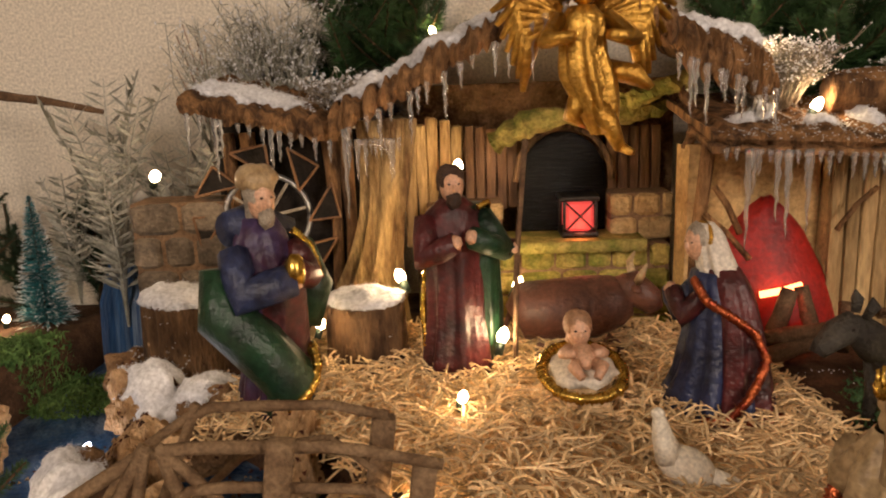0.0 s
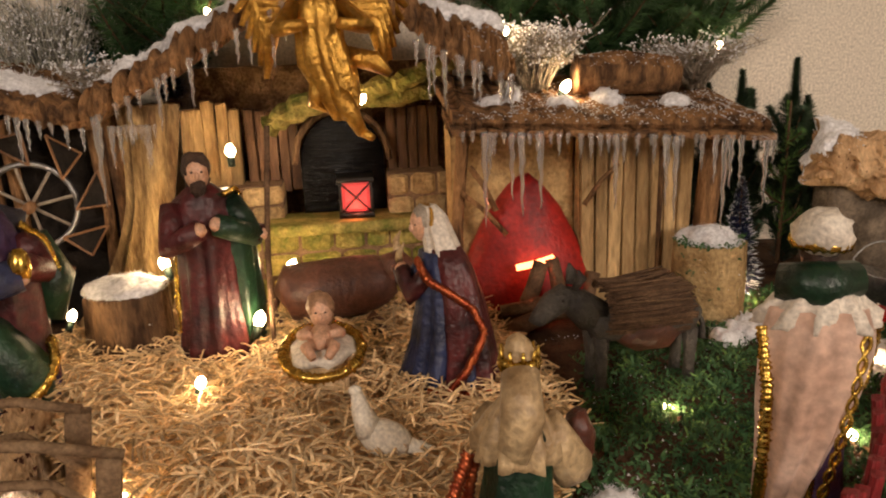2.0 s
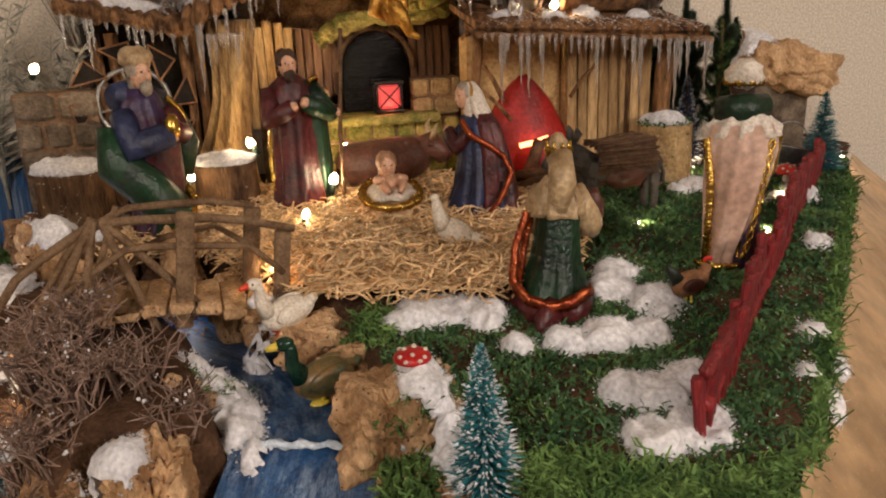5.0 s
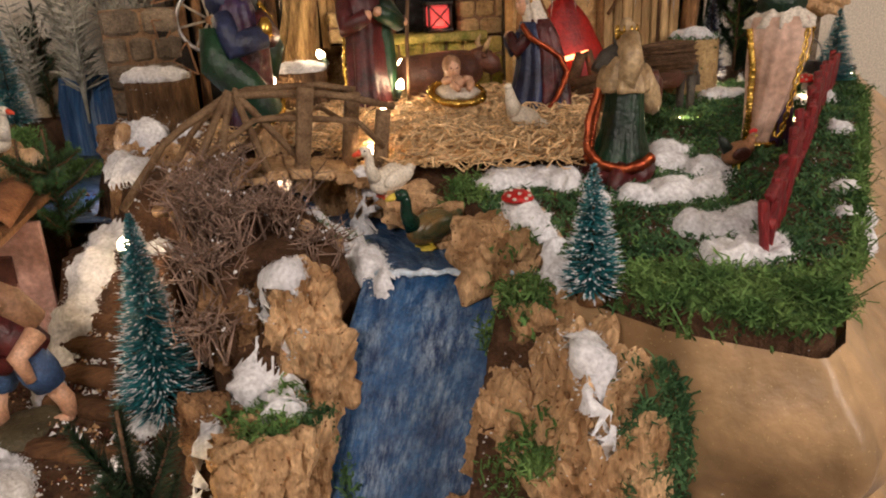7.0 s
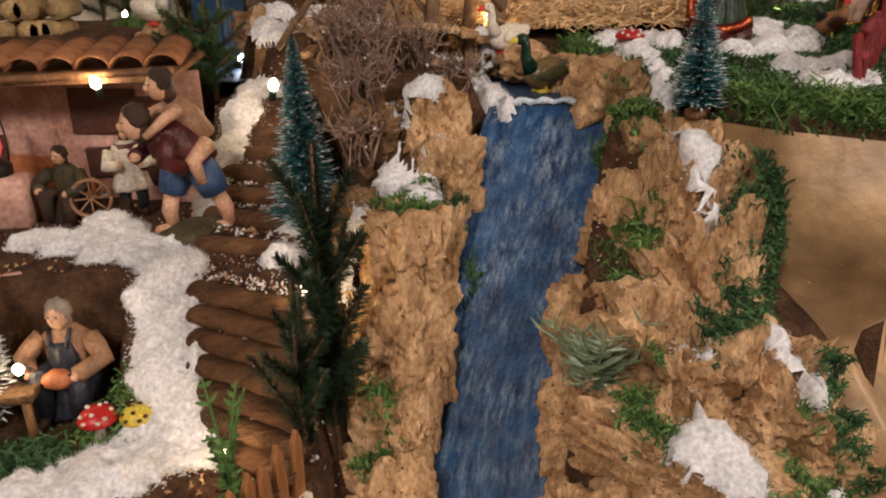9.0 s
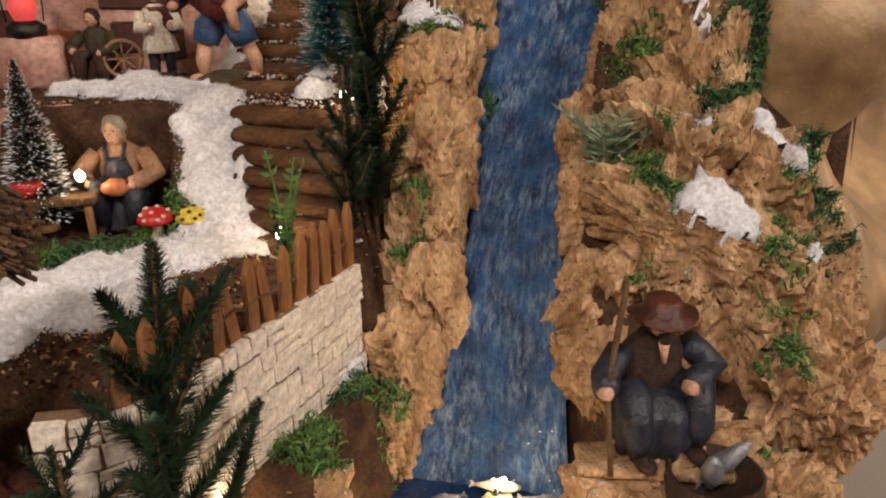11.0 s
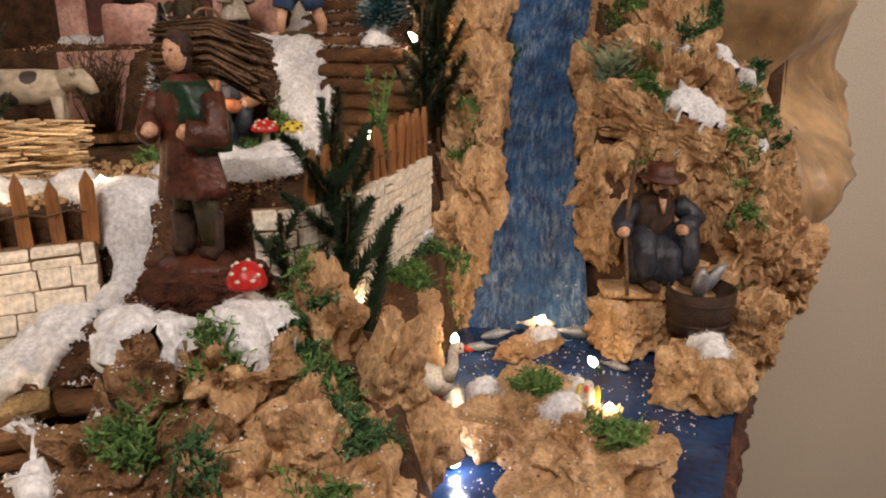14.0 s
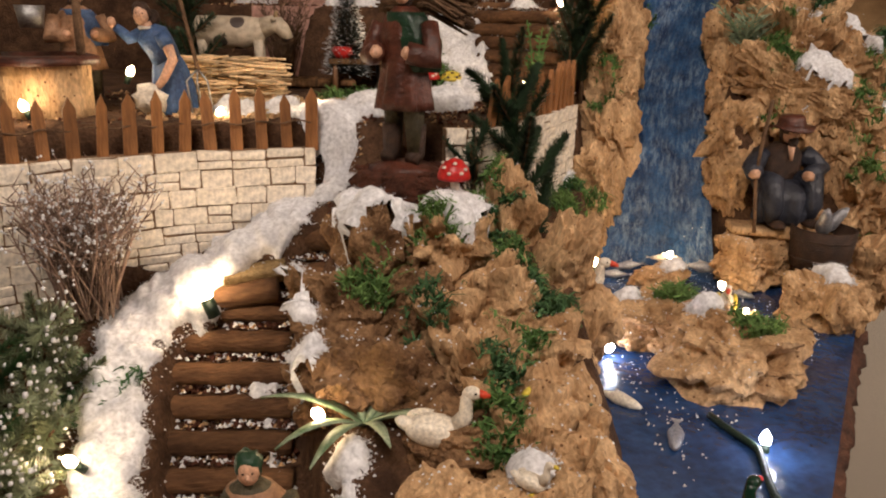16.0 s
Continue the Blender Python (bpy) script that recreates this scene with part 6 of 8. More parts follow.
fir(-0.61, 0.16, 0.17, 0.055, "needled", 0.92, 18, 14, 0.016, base=0.1, label="dark green fir behind the yard")
for k, (x, y, h) in enumerate(((0.665, 0.86, 0.215), (0.70, 0.90, 0.19), (0.735, 0.87, 0.225), (0.77, 0.90, 0.18), (0.645, 0.90, 0.20))):
    fir(x, y, h + 0.03, 0.034, "needled", 1.20, 20 + k, 12, 0.022, label="upright dark green fir sprig at the back", base=0.1, dens=4.5, up=2.2)
fir(0.72, 0.855, 0.19, 0.03, "moss", 1.22, 26, 9, 0.016, label="fresh green leafy sprig among the firs", dens=0.5)
for k, (x, y, z, h, s, l) in enumerate(((0.42, 0.96, 1.42, 0.15, 0.10, 0.030), (0.50, 0.97, 1.41, 0.17, 0.12, 0.034), (0.58, 0.97, 1.41, 0.18, 0.11, 0.036), (0.66, 0.96, 1.42, 0.13, 0.09, 0.040), (0.46, 0.99, 1.45, 0.16, 0.10, 0.03), (0.53, 0.92, 1.43, 0.09, 0.09, 0.03))):
    fir(x, y, h, s, "needle", z, 30 + k, 11, l, label="large green pine branch behind the stable", base=0.15, name="pine_branch")
for k, (x, y, z, h, s) in enumerate(((0.02, 1.0, 1.43, 0.20, 0.09), (-0.02, 0.99, 1.45, 0.18, 0.09), (0.06, 0.99, 1.46, 0.16, 0.08))):
    fir(x, y, h, s, "needle", z, 40 + k, 11, 0.026, label="green pine branch behind the stable", base=0.1, name="pine_branch")
for k, (x, y, h) in enumerate(((-0.47, 0.93, 0.22), (-0.44, 0.95, 0.15), (-0.35, 0.97, 0.18), (-0.52, 0.90, 0.26))):
    fir(x, y, h, 0.05, "needled", 1.20, 50 + k, 10, 0.016, label="dark green fir at the back of the display", base=0.1)
for k, (x, y, z, h, s) in enumerate(((-0.668, -0.325, 0.70, 0.09, 0.040), (-0.672, -0.28, 0.74, 0.09, 0.040), (-0.672, -0.38, 0.68, 0.10, 0.045), (-0.71, -0.34, 0.72, 0.12, 0.06), (-0.665, -0.43, 0.66, 0.08, 0.045), (-0.70, -0.44, 0.64, 0.12, 0.05))):
    fir(x, y, h, s, "frostneedle" if k != 3 else "needle", z, 56 + k, 14, 0.018, dens=1.2, label="snow-dusted green fir branch beside the lower steps", base=0.05)


def fronds(x, y, z, h, spread, n, key, seed, label, leaf=0.022, width=0.0022, name="frosted_plant", rows=12):
    """A plant of curved stems with paired narrow leaves."""
    r = random.Random(seed)
    pl = empty(name, label, "plant", pose(x, y, z))
    for k in range(n):
        c = Clay()
        a = k * 2.4 + r.uniform(-.3, .3)
        l = h * r.uniform(0.7, 1.1)
        out = spread * r.uniform(0.3, 1.0)
        pts = [Vector((math.cos(a) * out * s ** 1.8, math.sin(a) * out * s ** 1.8, l * (s - 0.15 * s * s))) for s in np.linspace(0, 1, 9)]
        c.tube(pts, [0.0018 * (1 - 0.6 * i / 8) for i in range(9)], key, n=5)
        for i in range(rows * 2):
            s = 0.2 + 0.8 * (i // 2) / rows
            p = pts[min(8, int(s * 8))].lerp(pts[min(8, int(s * 8) + 1)], s * 8 - int(s * 8))
            b0 = a + (1.4 if i % 2 else -1.4) + r.uniform(-.5, .5)
            d = Vector((math.cos(b0), math.sin(b0), r.uniform(0.2, 0.9))).normalized()
            sd = d.orthogonal().normalized() * width
            ll = leaf * r.uniform(0.7, 1.2) * (1.15 - 0.5 * s)
            c.add([p, p + d * ll * 0.4 + sd, p + d * ll, p + d * ll * 0.4 - sd], [(0, 1, 2, 3)], key)
        c.part("frond", pl, smooth=False)


fronds(-0.285, 0.895, 1.21, 0.31, 0.10, 10, "silver", 1, "silver glittered plant with narrow leaves", 0.040, 0.0021, rows=18)
fronds(-0.22, 0.93, 1.25, 0.22, 0.13, 12, "silver", 2, "silver glittered plant with narrow leaves", 0.035, 0.0024)
fronds(-0.37, 0.96, 1.22, 0.20, 0.10, 7, "silver", 3, "silver glittered plant with narrow leaves", 0.03, 0.0024)
fronds(-0.185, 0.98, 1.30, 0.28, 0.05, 8, "dry", 4, "tall dry brown twigs behind the mill", 0.006, 0.0008, "dry_twigs")
fronds(0.058, 0.050, 0.978, 0.075, 0.045, 10, "frost", 5, "frosted green plant on the cork cliff", 0.028, 0.0012)
fronds(-0.205, 0.055, 0.91, 0.12, 0.03, 5, "moss", 6, "thin light green plant in front of the fence", 0.012, 0.0022)


def broad(x, y, z, leaves, seed, label):
    """A rosette of long pale frosted leaves."""
    r = random.Random(seed)
    pl = empty("rosette_plant", label, "plant", pose(x, y, z))
    for k in range(leaves):
        a = k * math.tau / leaves + r.uniform(-.25, .25)
        l, up = r.uniform(0.055, 0.075), r.uniform(0.35, 0.9)
        c = Clay()
        rings = []
        for s in np.linspace(0, 1, 8):
            p = Vector((math.cos(a) * l * s, math.sin(a) * l * s, l * (up * s - 0.55 * s * s)))
            w = 0.0042 * math.sin(math.pi * min(0.98, 0.12 + 0.88 * s)) + 0.0004
            sd = Vector((-math.sin(a), math.cos(a), 0)) * w
            rings.append([p - sd, p + Vector((0, 0, -0.0016)), p + sd, p + Vector((0, 0, 0.0004))])
        c.loft(rings, "frost")
        c.part("leaf", pl)


broad(-0.440, -0.385, 0.765, 10, 3, "rosette of pale frosted leaves over a lamp")


def bush(x, y, z, h, spread, n, seed, label, key="dry", snow=0.5, name="dry_bush", wide=False):
    """A bush of fine forked twigs with frost grains."""
    r = random.Random(seed)
    pl = empty(name, label, "bush", pose(x, y, z))
    c, g = Clay(), Clay()
    for k in range(n):
        a = r.uniform(0, math.tau)
        d = Vector((math.cos(a) * spread, math.sin(a) * spread, h)) * r.uniform(0.5, 1.0)
        p = Vector((r.uniform(-.6, .6) * spread, r.uniform(-.6, .6) * spread, 0)) if wide else Vector((r.uniform(-.01, .01), r.uniform(-.01, .01), 0))
        q = p + d * 0.5 + Vector((r.uniform(-.01, .01), r.uniform(-.01, .01), 0.01))
        e = p + d + Vector((r.uniform(-.015, .015), r.uniform(-.015, .015), 0))
        c.tube([p, q, e], [0.0011, 0.0008, 0.0004], key, n=4)
        for f in range(5):
            b0 = q.lerp(e, r.random())
            t_ = b0 + Vector((r.uniform(-1, 1), r.uniform(-1, 1), r.uniform(0, 1))) * 0.016
            c.tube([b0, t_], [0.0006, 0.0003], key, n=3)
            if r.random() < snow:
                g.ball(t_, r.uniform(0.0006, 0.0017), "snow", 5, 3, rough=.5)
                g.ball(t_ + Vector((r.uniform(-1, 1), r.uniform(-1, 1), r.uniform(-1, 1))) * 0.003, r.uniform(0.0005, 0.0014), "snow", 5, 3, rough=.5)
    work = tagged(c.part("branchwork", pl), kind="stuff")
    g.part("frosting", work, "white frost grains")["kind"] = "stuff"


for k, (x, y, z, h, sp, n) in enumerate(((-0.098, 0.345, 1.190, 0.055, 0.030, 46), (-0.072, 0.315, 1.180, 0.050, 0.026, 40), (-0.085, 0.39, 1.200, 0.055, 0.030, 40), (-0.035, 0.335, 1.185, 0.045, 0.030, 34), (-0.090, 0.285, 1.155, 0.050, 0.026, 40), (-0.092, 0.26, 1.115, 0.045, 0.020, 34), (0.0, 0.30, 1.165, 0.035, 0.018, 18))):
    bush(x, y, z, h, sp, n, 1 + 20 * k, "dry brown frosted bush beside the waterfall", snow=0.05, wide=True)
bush(-0.655, -0.205, 0.785, 0.115, 0.038, 170, 3, "frosted dry bush in front of the white wall", snow=0.7, wide=True)
bush(-0.14, 0.96, 1.40, 0.15, 0.07, 160, 4, "frosted twig bush behind the roof", key="silver", snow=1.0, wide=True)
bush(-0.10, 0.98, 1.43, 0.16, 0.08, 120, 5, "frosted twig bush behind the roof", key="silver", snow=1.0)
bush(0.40, 0.84, 1.435, 0.06, 0.06, 200, 6, "white gypsophila sprig on the shed roof", key="greyhair", snow=1.0, name="white_flowers")
bush(0.42, 0.83, 1.43, 0.07, 0.05, 200, 7, "white gypsophila sprig on the shed roof", key="greyhair", snow=1.0, name="white_flowers")
bush(-0.012, 0.86, 1.43, 0.05, 0.04, 60, 8, "white flower sprig at the roof valley", key="greyhair", snow=1.0, name="white_flowers")
bush(0.60, 0.84, 1.43, 0.05, 0.06, 70, 9, "white frosted sprig on the shed roof", key="greyhair", snow=1.0, name="white_flowers")
bush(-0.50, 0.25, 0.925, 0.12, 0.03, 120, 10, "bundle of upright brown twigs in the yard", key="twig", snow=0.0, name="twig_bundle")


# ---- snow ----
def snow(circles, label="white cotton snow patch", h=0.010, top=1.33, seed=1, jump=0.011, name="snow_patch"):
    """A soft pad of cotton wool that bridges what lies under it, with loose fibres standing off."""
    x0, x1 = min(x - r for x, y, r in circles) - .012, max(x + r for x, y, r in circles) + .012
    y0, y1 = min(y - r for x, y, r in circles) - .012, max(y + r for x, y, r in circles) + .012
    st_ = 0.0026
    nx_, ny_ = int((x1 - x0) / st_) + 2, int((y1 - y0) / st_) + 2
    X, Y = np.meshgrid(x0 + np.arange(nx_) * st_, y0 + np.arange(ny_) * st_)
    F = np.full(X.shape, -9.0)
    G = np.zeros(X.shape)
    for cx, cy, cr in circles:
        q = 1 - ((X - cx) ** 2 + (Y - cy) ** 2) / (cr * cr)
        F = np.maximum(F, q)
        G += np.clip(q + 0.5, 0, 2)
    F = F + 0.12 * np.clip(G - 1, 0, 2)
    Zs = np.full(X.shape, np.nan)
    for j in range(ny_):
        for i in range(nx_):
            if F[j, i] > -1.2:
                z = drop(X[j, i], Y[j, i], top)[0]
                Zs[j, i] = np.nan if z is None else z
    bad = np.isnan(Zs)
    Z0 = np.where(bad, np.nanmin(Zs) if not bad.all() else 0, Zs)
    N3 = np.array([[(noise.noise((x * 34, y * 34, z * 34 + seed)), noise.noise((x * 95, y * 95, z * 95 + seed)), noise.noise((x * 230, y * 230, z * 230 + seed))) for x, y, z in zip(rx, ry, rz)] for rx, ry, rz in zip(X, Y, Z0)])
    F = np.where(bad, -1, F + 0.55 * N3[..., 0] + 0.32 * N3[..., 1] + 0.12 * N3[..., 2])
    Zb = Z0.copy()
    for _ in range(9):
        P = np.pad(Zb, 1, mode="edge")
        av = (P[:-2, 1:-1] + P[2:, 1:-1] + P[1:-1, :-2] + P[1:-1, 2:]) / 4
        Zb = np.where(F > -0.3, np.clip(av, Z0 - 0.005, Z0 + 0.016), Z0)
    gy_, gx_ = np.gradient(Zb, st_)
    ln_ = np.sqrt(gx_ ** 2 + gy_ ** 2 + 1)
    steep = np.sqrt(gx_ ** 2 + gy_ ** 2)
    F = F - 0.35 * np.clip(steep - 1.5, 0, 2)
    thick = h * np.clip(F, 0, 1.1) ** 0.45 * (1 + 0.55 * N3[..., 0]) + 0.0032 * N3[..., 1] + 0.0006 * N3[..., 2]
    thick = np.where(F > 0, np.maximum(thick, 0.0015), -0.004)
    Xt, Yt = X - gx_ / ln_ * thick, Y - gy_ / ln_ * thick
    Zt = Zb + thick / ln_
    Zt = np.where(F > 0, np.maximum(Zt, Z0 + 0.0012), Z0 - 0.004)
    faces = []
    for j in range(ny_ - 1):
        for i in range(nx_ - 1):
            q = F[j:j + 2, i:i + 2]
            zz = Zb[j:j + 2, i:i + 2]
            if q.max() > 0 and q.min() > -0.5 and zz.max() - zz.min() < jump:
                faces.append((j * nx_ + i, j * nx_ + i + 1, (j + 1) * nx_ + i + 1, (j + 1) * nx_ + i))
    used = sorted({v for f in faces for v in f})
    remap = {v: k for k, v in enumerate(used)}
    c = Clay().add([(Xt[v // nx_, v % nx_], Yt[v // nx_, v % nx_], Zt[v // nx_, v % nx_]) for v in used], [tuple(remap[v] for v in f) for f in faces], "snow")
    r_ = random.Random(seed * 7 + 1)
    vs_, fs_ = [], []
    for f in faces:
        j, i = divmod(f[0], nx_)
        for _ in range(5 if F[j, i] < 0.35 else 2):
            p = Vector((Xt[j, i] + r_.uniform(0, st_), Yt[j, i] + r_.uniform(0, st_), Zt[j, i] - 0.0006 if F[j, i] > 0 else Z0[j, i]))
            d = Vector((r_.uniform(-1, 1), r_.uniform(-1, 1), r_.uniform(0.1, 1.1))).normalized() * r_.uniform(0.0015, 0.0060) * (1.3 if F[j, i] < 0.3 else 0.8)
            w = d.orthogonal().normalized() * 0.00022
            k0 = len(vs_)
            vs_ += [p - w, p + w, p + d]
            fs_.append((k0, k0 + 1, k0 + 2))
    c.add(vs_, fs_, "snow")
    for j, i in np.argwhere((F > -0.55) & (F <= 0.02) & ~bad).tolist():
        for _ in range(3):
            if r_.random() < 0.75 * (1 + F[j, i] / 0.55):
                q = r_.uniform(0.0005, 0.0015)
                p = Vector((X[j, i] + r_.uniform(-1, 1) * st_, Y[j, i] + r_.uniform(-1, 1) * st_, Z0[j, i] + 0.0008))
                c.add([p + Vector((-q, 0, 0)), p + Vector((q, 0, 0)), p + Vector((0, q, q)), p + Vector((0, -q, q * .7))], [(0, 1, 2), (0, 3, 1), (0, 2, 3), (1, 3, 2)], "snow")
    c.thing(name, label, "snow", kind="stuff")


for k, cs in enumerate((
        [(0.185, 0.395, 0.024), (0.215, 0.395, 0.022), (0.165, 0.385, 0.018), (0.235, 0.375, 0.018)], [(0.325, 0.245, 0.022), (0.355, 0.260, 0.022), (0.30, 0.25, 0.014)], [(0.36, 0.40, 0.024), (0.385, 0.37, 0.026), (0.375, 0.43, 0.02)],
        [(0.285, 0.325, 0.018), (0.32, 0.322, 0.020), (0.352, 0.318, 0.018), (0.25, 0.325, 0.014)], [(0.66, 0.58, 0.026), (0.69, 0.61, 0.02)], [(0.60, 0.68, 0.028), (0.56, 0.66, 0.016)], [(0.30, 0.20, 0.02), (0.335, 0.205, 0.022)], [(0.49, 0.29, 0.018), (0.45, 0.24, 0.016)], [(0.60, 0.44, 0.018)],
        [(0.170, 0.240, 0.014), (0.166, 0.262, 0.016), (0.164, 0.285, 0.014), (0.176, 0.222, 0.011)], [(0.036, 0.330, 0.018), (0.040, 0.305, 0.016), (0.026, 0.355, 0.018), (0.046, 0.285, 0.010), (0.01, 0.375, 0.014)], [(0.055, 0.425, 0.018)],
        [(0.012, 0.735, 0.040)], [(-0.150, 0.690, 0.048)], [(-0.165, 0.765, 0.046)], [(0.575, 0.735, 0.030)], [(-0.195, 0.835, 0.03), (-0.165, 0.835, 0.02), (-0.225, 0.84, 0.025)])):
    snow(cs, "white cotton snow on the plateau", 0.012, 1.385, 1 + k)
for k, (cs, top) in enumerate((([(0.02, 0.83, 0.035), (0.06, 0.82, 0.035), (0.10, 0.80, 0.035), (0.14, 0.79, 0.03)], 1.7), ([(0.33, 0.79, 0.04), (0.36, 0.78, 0.032), (0.30, 0.80, 0.03)], 1.7),
                               ([(-0.12, 0.83, 0.035), (-0.08, 0.84, 0.03)], 1.7), ([(0.48, 0.775, 0.016), (0.43, 0.755, 0.014), (0.545, 0.765, 0.015), (0.36, 0.76, 0.012)], 1.44), ([(0.71, 0.765, 0.03)], 1.7))):
    snow(cs, "white cotton snow on the bark roof", 0.008, top, 30 + k)
for k, cs in enumerate((
        [(-0.195, 0.50, 0.028), (-0.215, 0.46, 0.026), (-0.235, 0.425, 0.026), (-0.185, 0.535, 0.028), (-0.248, 0.395, 0.022)], [(-0.150, 0.465, 0.014), (-0.152, 0.40, 0.012), (-0.158, 0.345, 0.014), (-0.160, 0.30, 0.016), (-0.166, 0.25, 0.020)],
        [(-0.30, 0.30, 0.030), (-0.335, 0.315, 0.034), (-0.375, 0.34, 0.034), (-0.415, 0.355, 0.028), (-0.275, 0.27, 0.028), (-0.34, 0.36, 0.03), (-0.36, 0.40, 0.022)], [(-0.266, 0.252, 0.028), (-0.282, 0.228, 0.024), (-0.262, 0.208, 0.025), (-0.278, 0.184, 0.022), (-0.262, 0.158, 0.027), (-0.242, 0.222, 0.014), (-0.240, 0.182, 0.012)],
        [(-0.25, 0.125, 0.032), (-0.285, 0.110, 0.036), (-0.32, 0.095, 0.034), (-0.36, 0.075, 0.030), (-0.395, 0.045, 0.032), (-0.345, 0.0, 0.028), (-0.315, 0.02, 0.026), (-0.375, 0.01, 0.026)], [(-0.045, 0.235, 0.022), (-0.06, 0.245, 0.020), (-0.036, 0.26, 0.018), (-0.045, 0.21, 0.014)],
        [(-0.445, -0.055, 0.034), (-0.45, -0.085, 0.030), (-0.456, -0.115, 0.026), (-0.48, -0.03, 0.03), (-0.40, -0.035, 0.026)], [(-0.345, -0.180, 0.024), (-0.37, -0.195, 0.025), (-0.40, -0.205, 0.024), (-0.43, -0.222, 0.020), (-0.345, -0.212, 0.022)],
        [(-0.478, -0.132, 0.022), (-0.505, -0.152, 0.034), (-0.54, -0.168, 0.036), (-0.575, -0.188, 0.038), (-0.605, -0.205, 0.036), (-0.62, -0.225, 0.026), (-0.622, -0.255, 0.026), (-0.622, -0.29, 0.026), (-0.618, -0.33, 0.026), (-0.615, -0.37, 0.026), (-0.612, -0.41, 0.026)],
        [(-0.500, -0.250, 0.016), (-0.498, -0.28, 0.016), (-0.515, -0.262, 0.012), (-0.485, -0.31, 0.016), (-0.48, -0.345, 0.016)], [(-0.452, -0.41, 0.015), (-0.465, -0.435, 0.016)], [(-0.345, -0.465, 0.013)], [(-0.345, -0.238, 0.024), (-0.372, -0.242, 0.028), (-0.402, -0.246, 0.028), (-0.432, -0.248, 0.026), (-0.36, -0.262, 0.018)],
        [(0.114, -0.014, 0.024), (0.126, -0.028, 0.018), (0.104, -0.026, 0.020)], [(0.180, 0.038, 0.010), (0.19, 0.022, 0.011), (0.198, 0.005, 0.010), (0.205, -0.02, 0.009)], [(0.163, 0.145, 0.012), (0.160, 0.128, 0.014), (0.156, 0.108, 0.012)],
        [(0.045, -0.19, 0.020)], [(-0.095, -0.215, 0.020), (-0.07, -0.185, 0.016)], [(-0.165, -0.17, 0.014), (-0.13, -0.255, 0.016)], [(-0.165, 0.045, 0.012), (-0.172, 0.03, 0.010)], [(-0.06, -0.055, 0.014)], [(-0.54, -0.02, 0.026), (-0.50, 0.015, 0.02)], [(-0.10, 0.205, 0.014), (-0.108, 0.19, 0.012)])):
    snow(cs, "white cotton snow on the terraces", 0.012, 1.30, 50 + k)
fl = Clay()
r = random.Random(5)
for poly, n in ((MOSS, 1600), ([(0.32, 0.695), (0.62, 0.705), (0.62, 0.88), (0.33, 0.88)], 2400), ([(-0.28, 0.1), (-0.13, 0.08), (-0.13, 0.5), (-0.27, 0.5)], 700), ([(-0.62, -0.12), (-0.46, -0.12), (-0.46, -0.5), (-0.62, -0.5)], 900), ([(-0.47, -0.18), (-0.28, -0.15), (-0.28, -0.48), (-0.47, -0.48)], 700),
                ([(0.03, -0.1), (0.25, -0.05), (0.2, 0.2), (0.08, 0.2)], 500), ([(-0.24, -0.45), (0.03, -0.22), (0.0, 0.0), (-0.2, -0.05)], 700)):
    for x, y, z in scatter(poly, n, int(n) + 3, 1.36 if n != 2400 else 1.50):
        s = r.uniform(0.0005, 0.0014)
        z = max(z, 0.7365) if z < 0.742 and x > -0.3 else z
        fl.add([(x - s, y, z), (x + s, y, z), (x, y + s, z + s), (x, y - s, z + s * .6)], [(0, 1, 2), (0, 3, 1), (0, 2, 3), (1, 3, 2)], "snow")
fl.thing("snow_flakes", "loose white snow grains strewn over moss and bark", "snow", kind="stuff", smooth=False)

Clay().tube(rail([(-0.405, 0.90, 1.478), (-0.34, 0.90, 1.468), (-0.285, 0.90, 1.455)], 8), [0.0055, 0.005, 0.0045, 0.0045, 0.004, 0.004, 0.0035, 0.003], "twig", n=7, wob=.2).thing("branch", "dark bare branch among the silver plants", "branch")
gf = Clay()
for k in range(800):
    x, y = rng.uniform(-0.73, -0.64), rng.uniform(-0.47, -0.26)
    gf.ball((x, y, (drop(x, y, 1.0)[0] or 0.7) + rng.uniform(0.01, 0.10)), rng.uniform(.0008, .0022), "snow", 5, 3, rough=.4)
gf.thing("frost_grains", "white frost grains on the fir branches", "snow", kind="stuff")

lit = Clay()
for poly, n in (([(-0.46, -0.09), (-0.30, -0.11), (-0.16, 0.06), (-0.20, 0.12), (-0.40, 0.13), (-0.50, 0.0)], 1500), ([(-0.62, 0.30), (-0.25, 0.25), (-0.15, 0.22), (-0.14, 0.40), (-0.25, 0.46), (-0.6, 0.5)], 900), ([(-0.47, -0.10), (-0.30, -0.12), (-0.30, -0.24), (-0.46, -0.2)], 700), ([(-0.30, 0.6), (0.0, 0.5), (0.05, 0.6), (-0.2, 0.8)], 500), ([(-0.85, -0.2), (-0.6, -0.1), (-0.6, 0.2), (-0.85, 0.2)], 600)):
    for x, y, z in scatter(poly, n, n + 11, clump=0.35):
        q = rng.uniform(.0012, .0034)
        a = rng.uniform(0, 6.3)
        u, v = Vector((math.cos(a), math.sin(a), 0)) * q, Vector((-math.sin(a), math.cos(a), 0)) * q * .6
        p = Vector((x, y, z))
        lit.add([p - u, p + u, p + v + Vector((0, 0, q)), p - v + Vector((0, 0, q * .7))], [(0, 1, 2), (0, 3, 1), (0, 2, 3), (1, 3, 2)], "crumb" if rng.random() < .7 else "cork")
lit.thing("bark_litter", "dark red bark crumbs strewn over the terraces", "bark crumbs", kind="stuff", smooth=False)

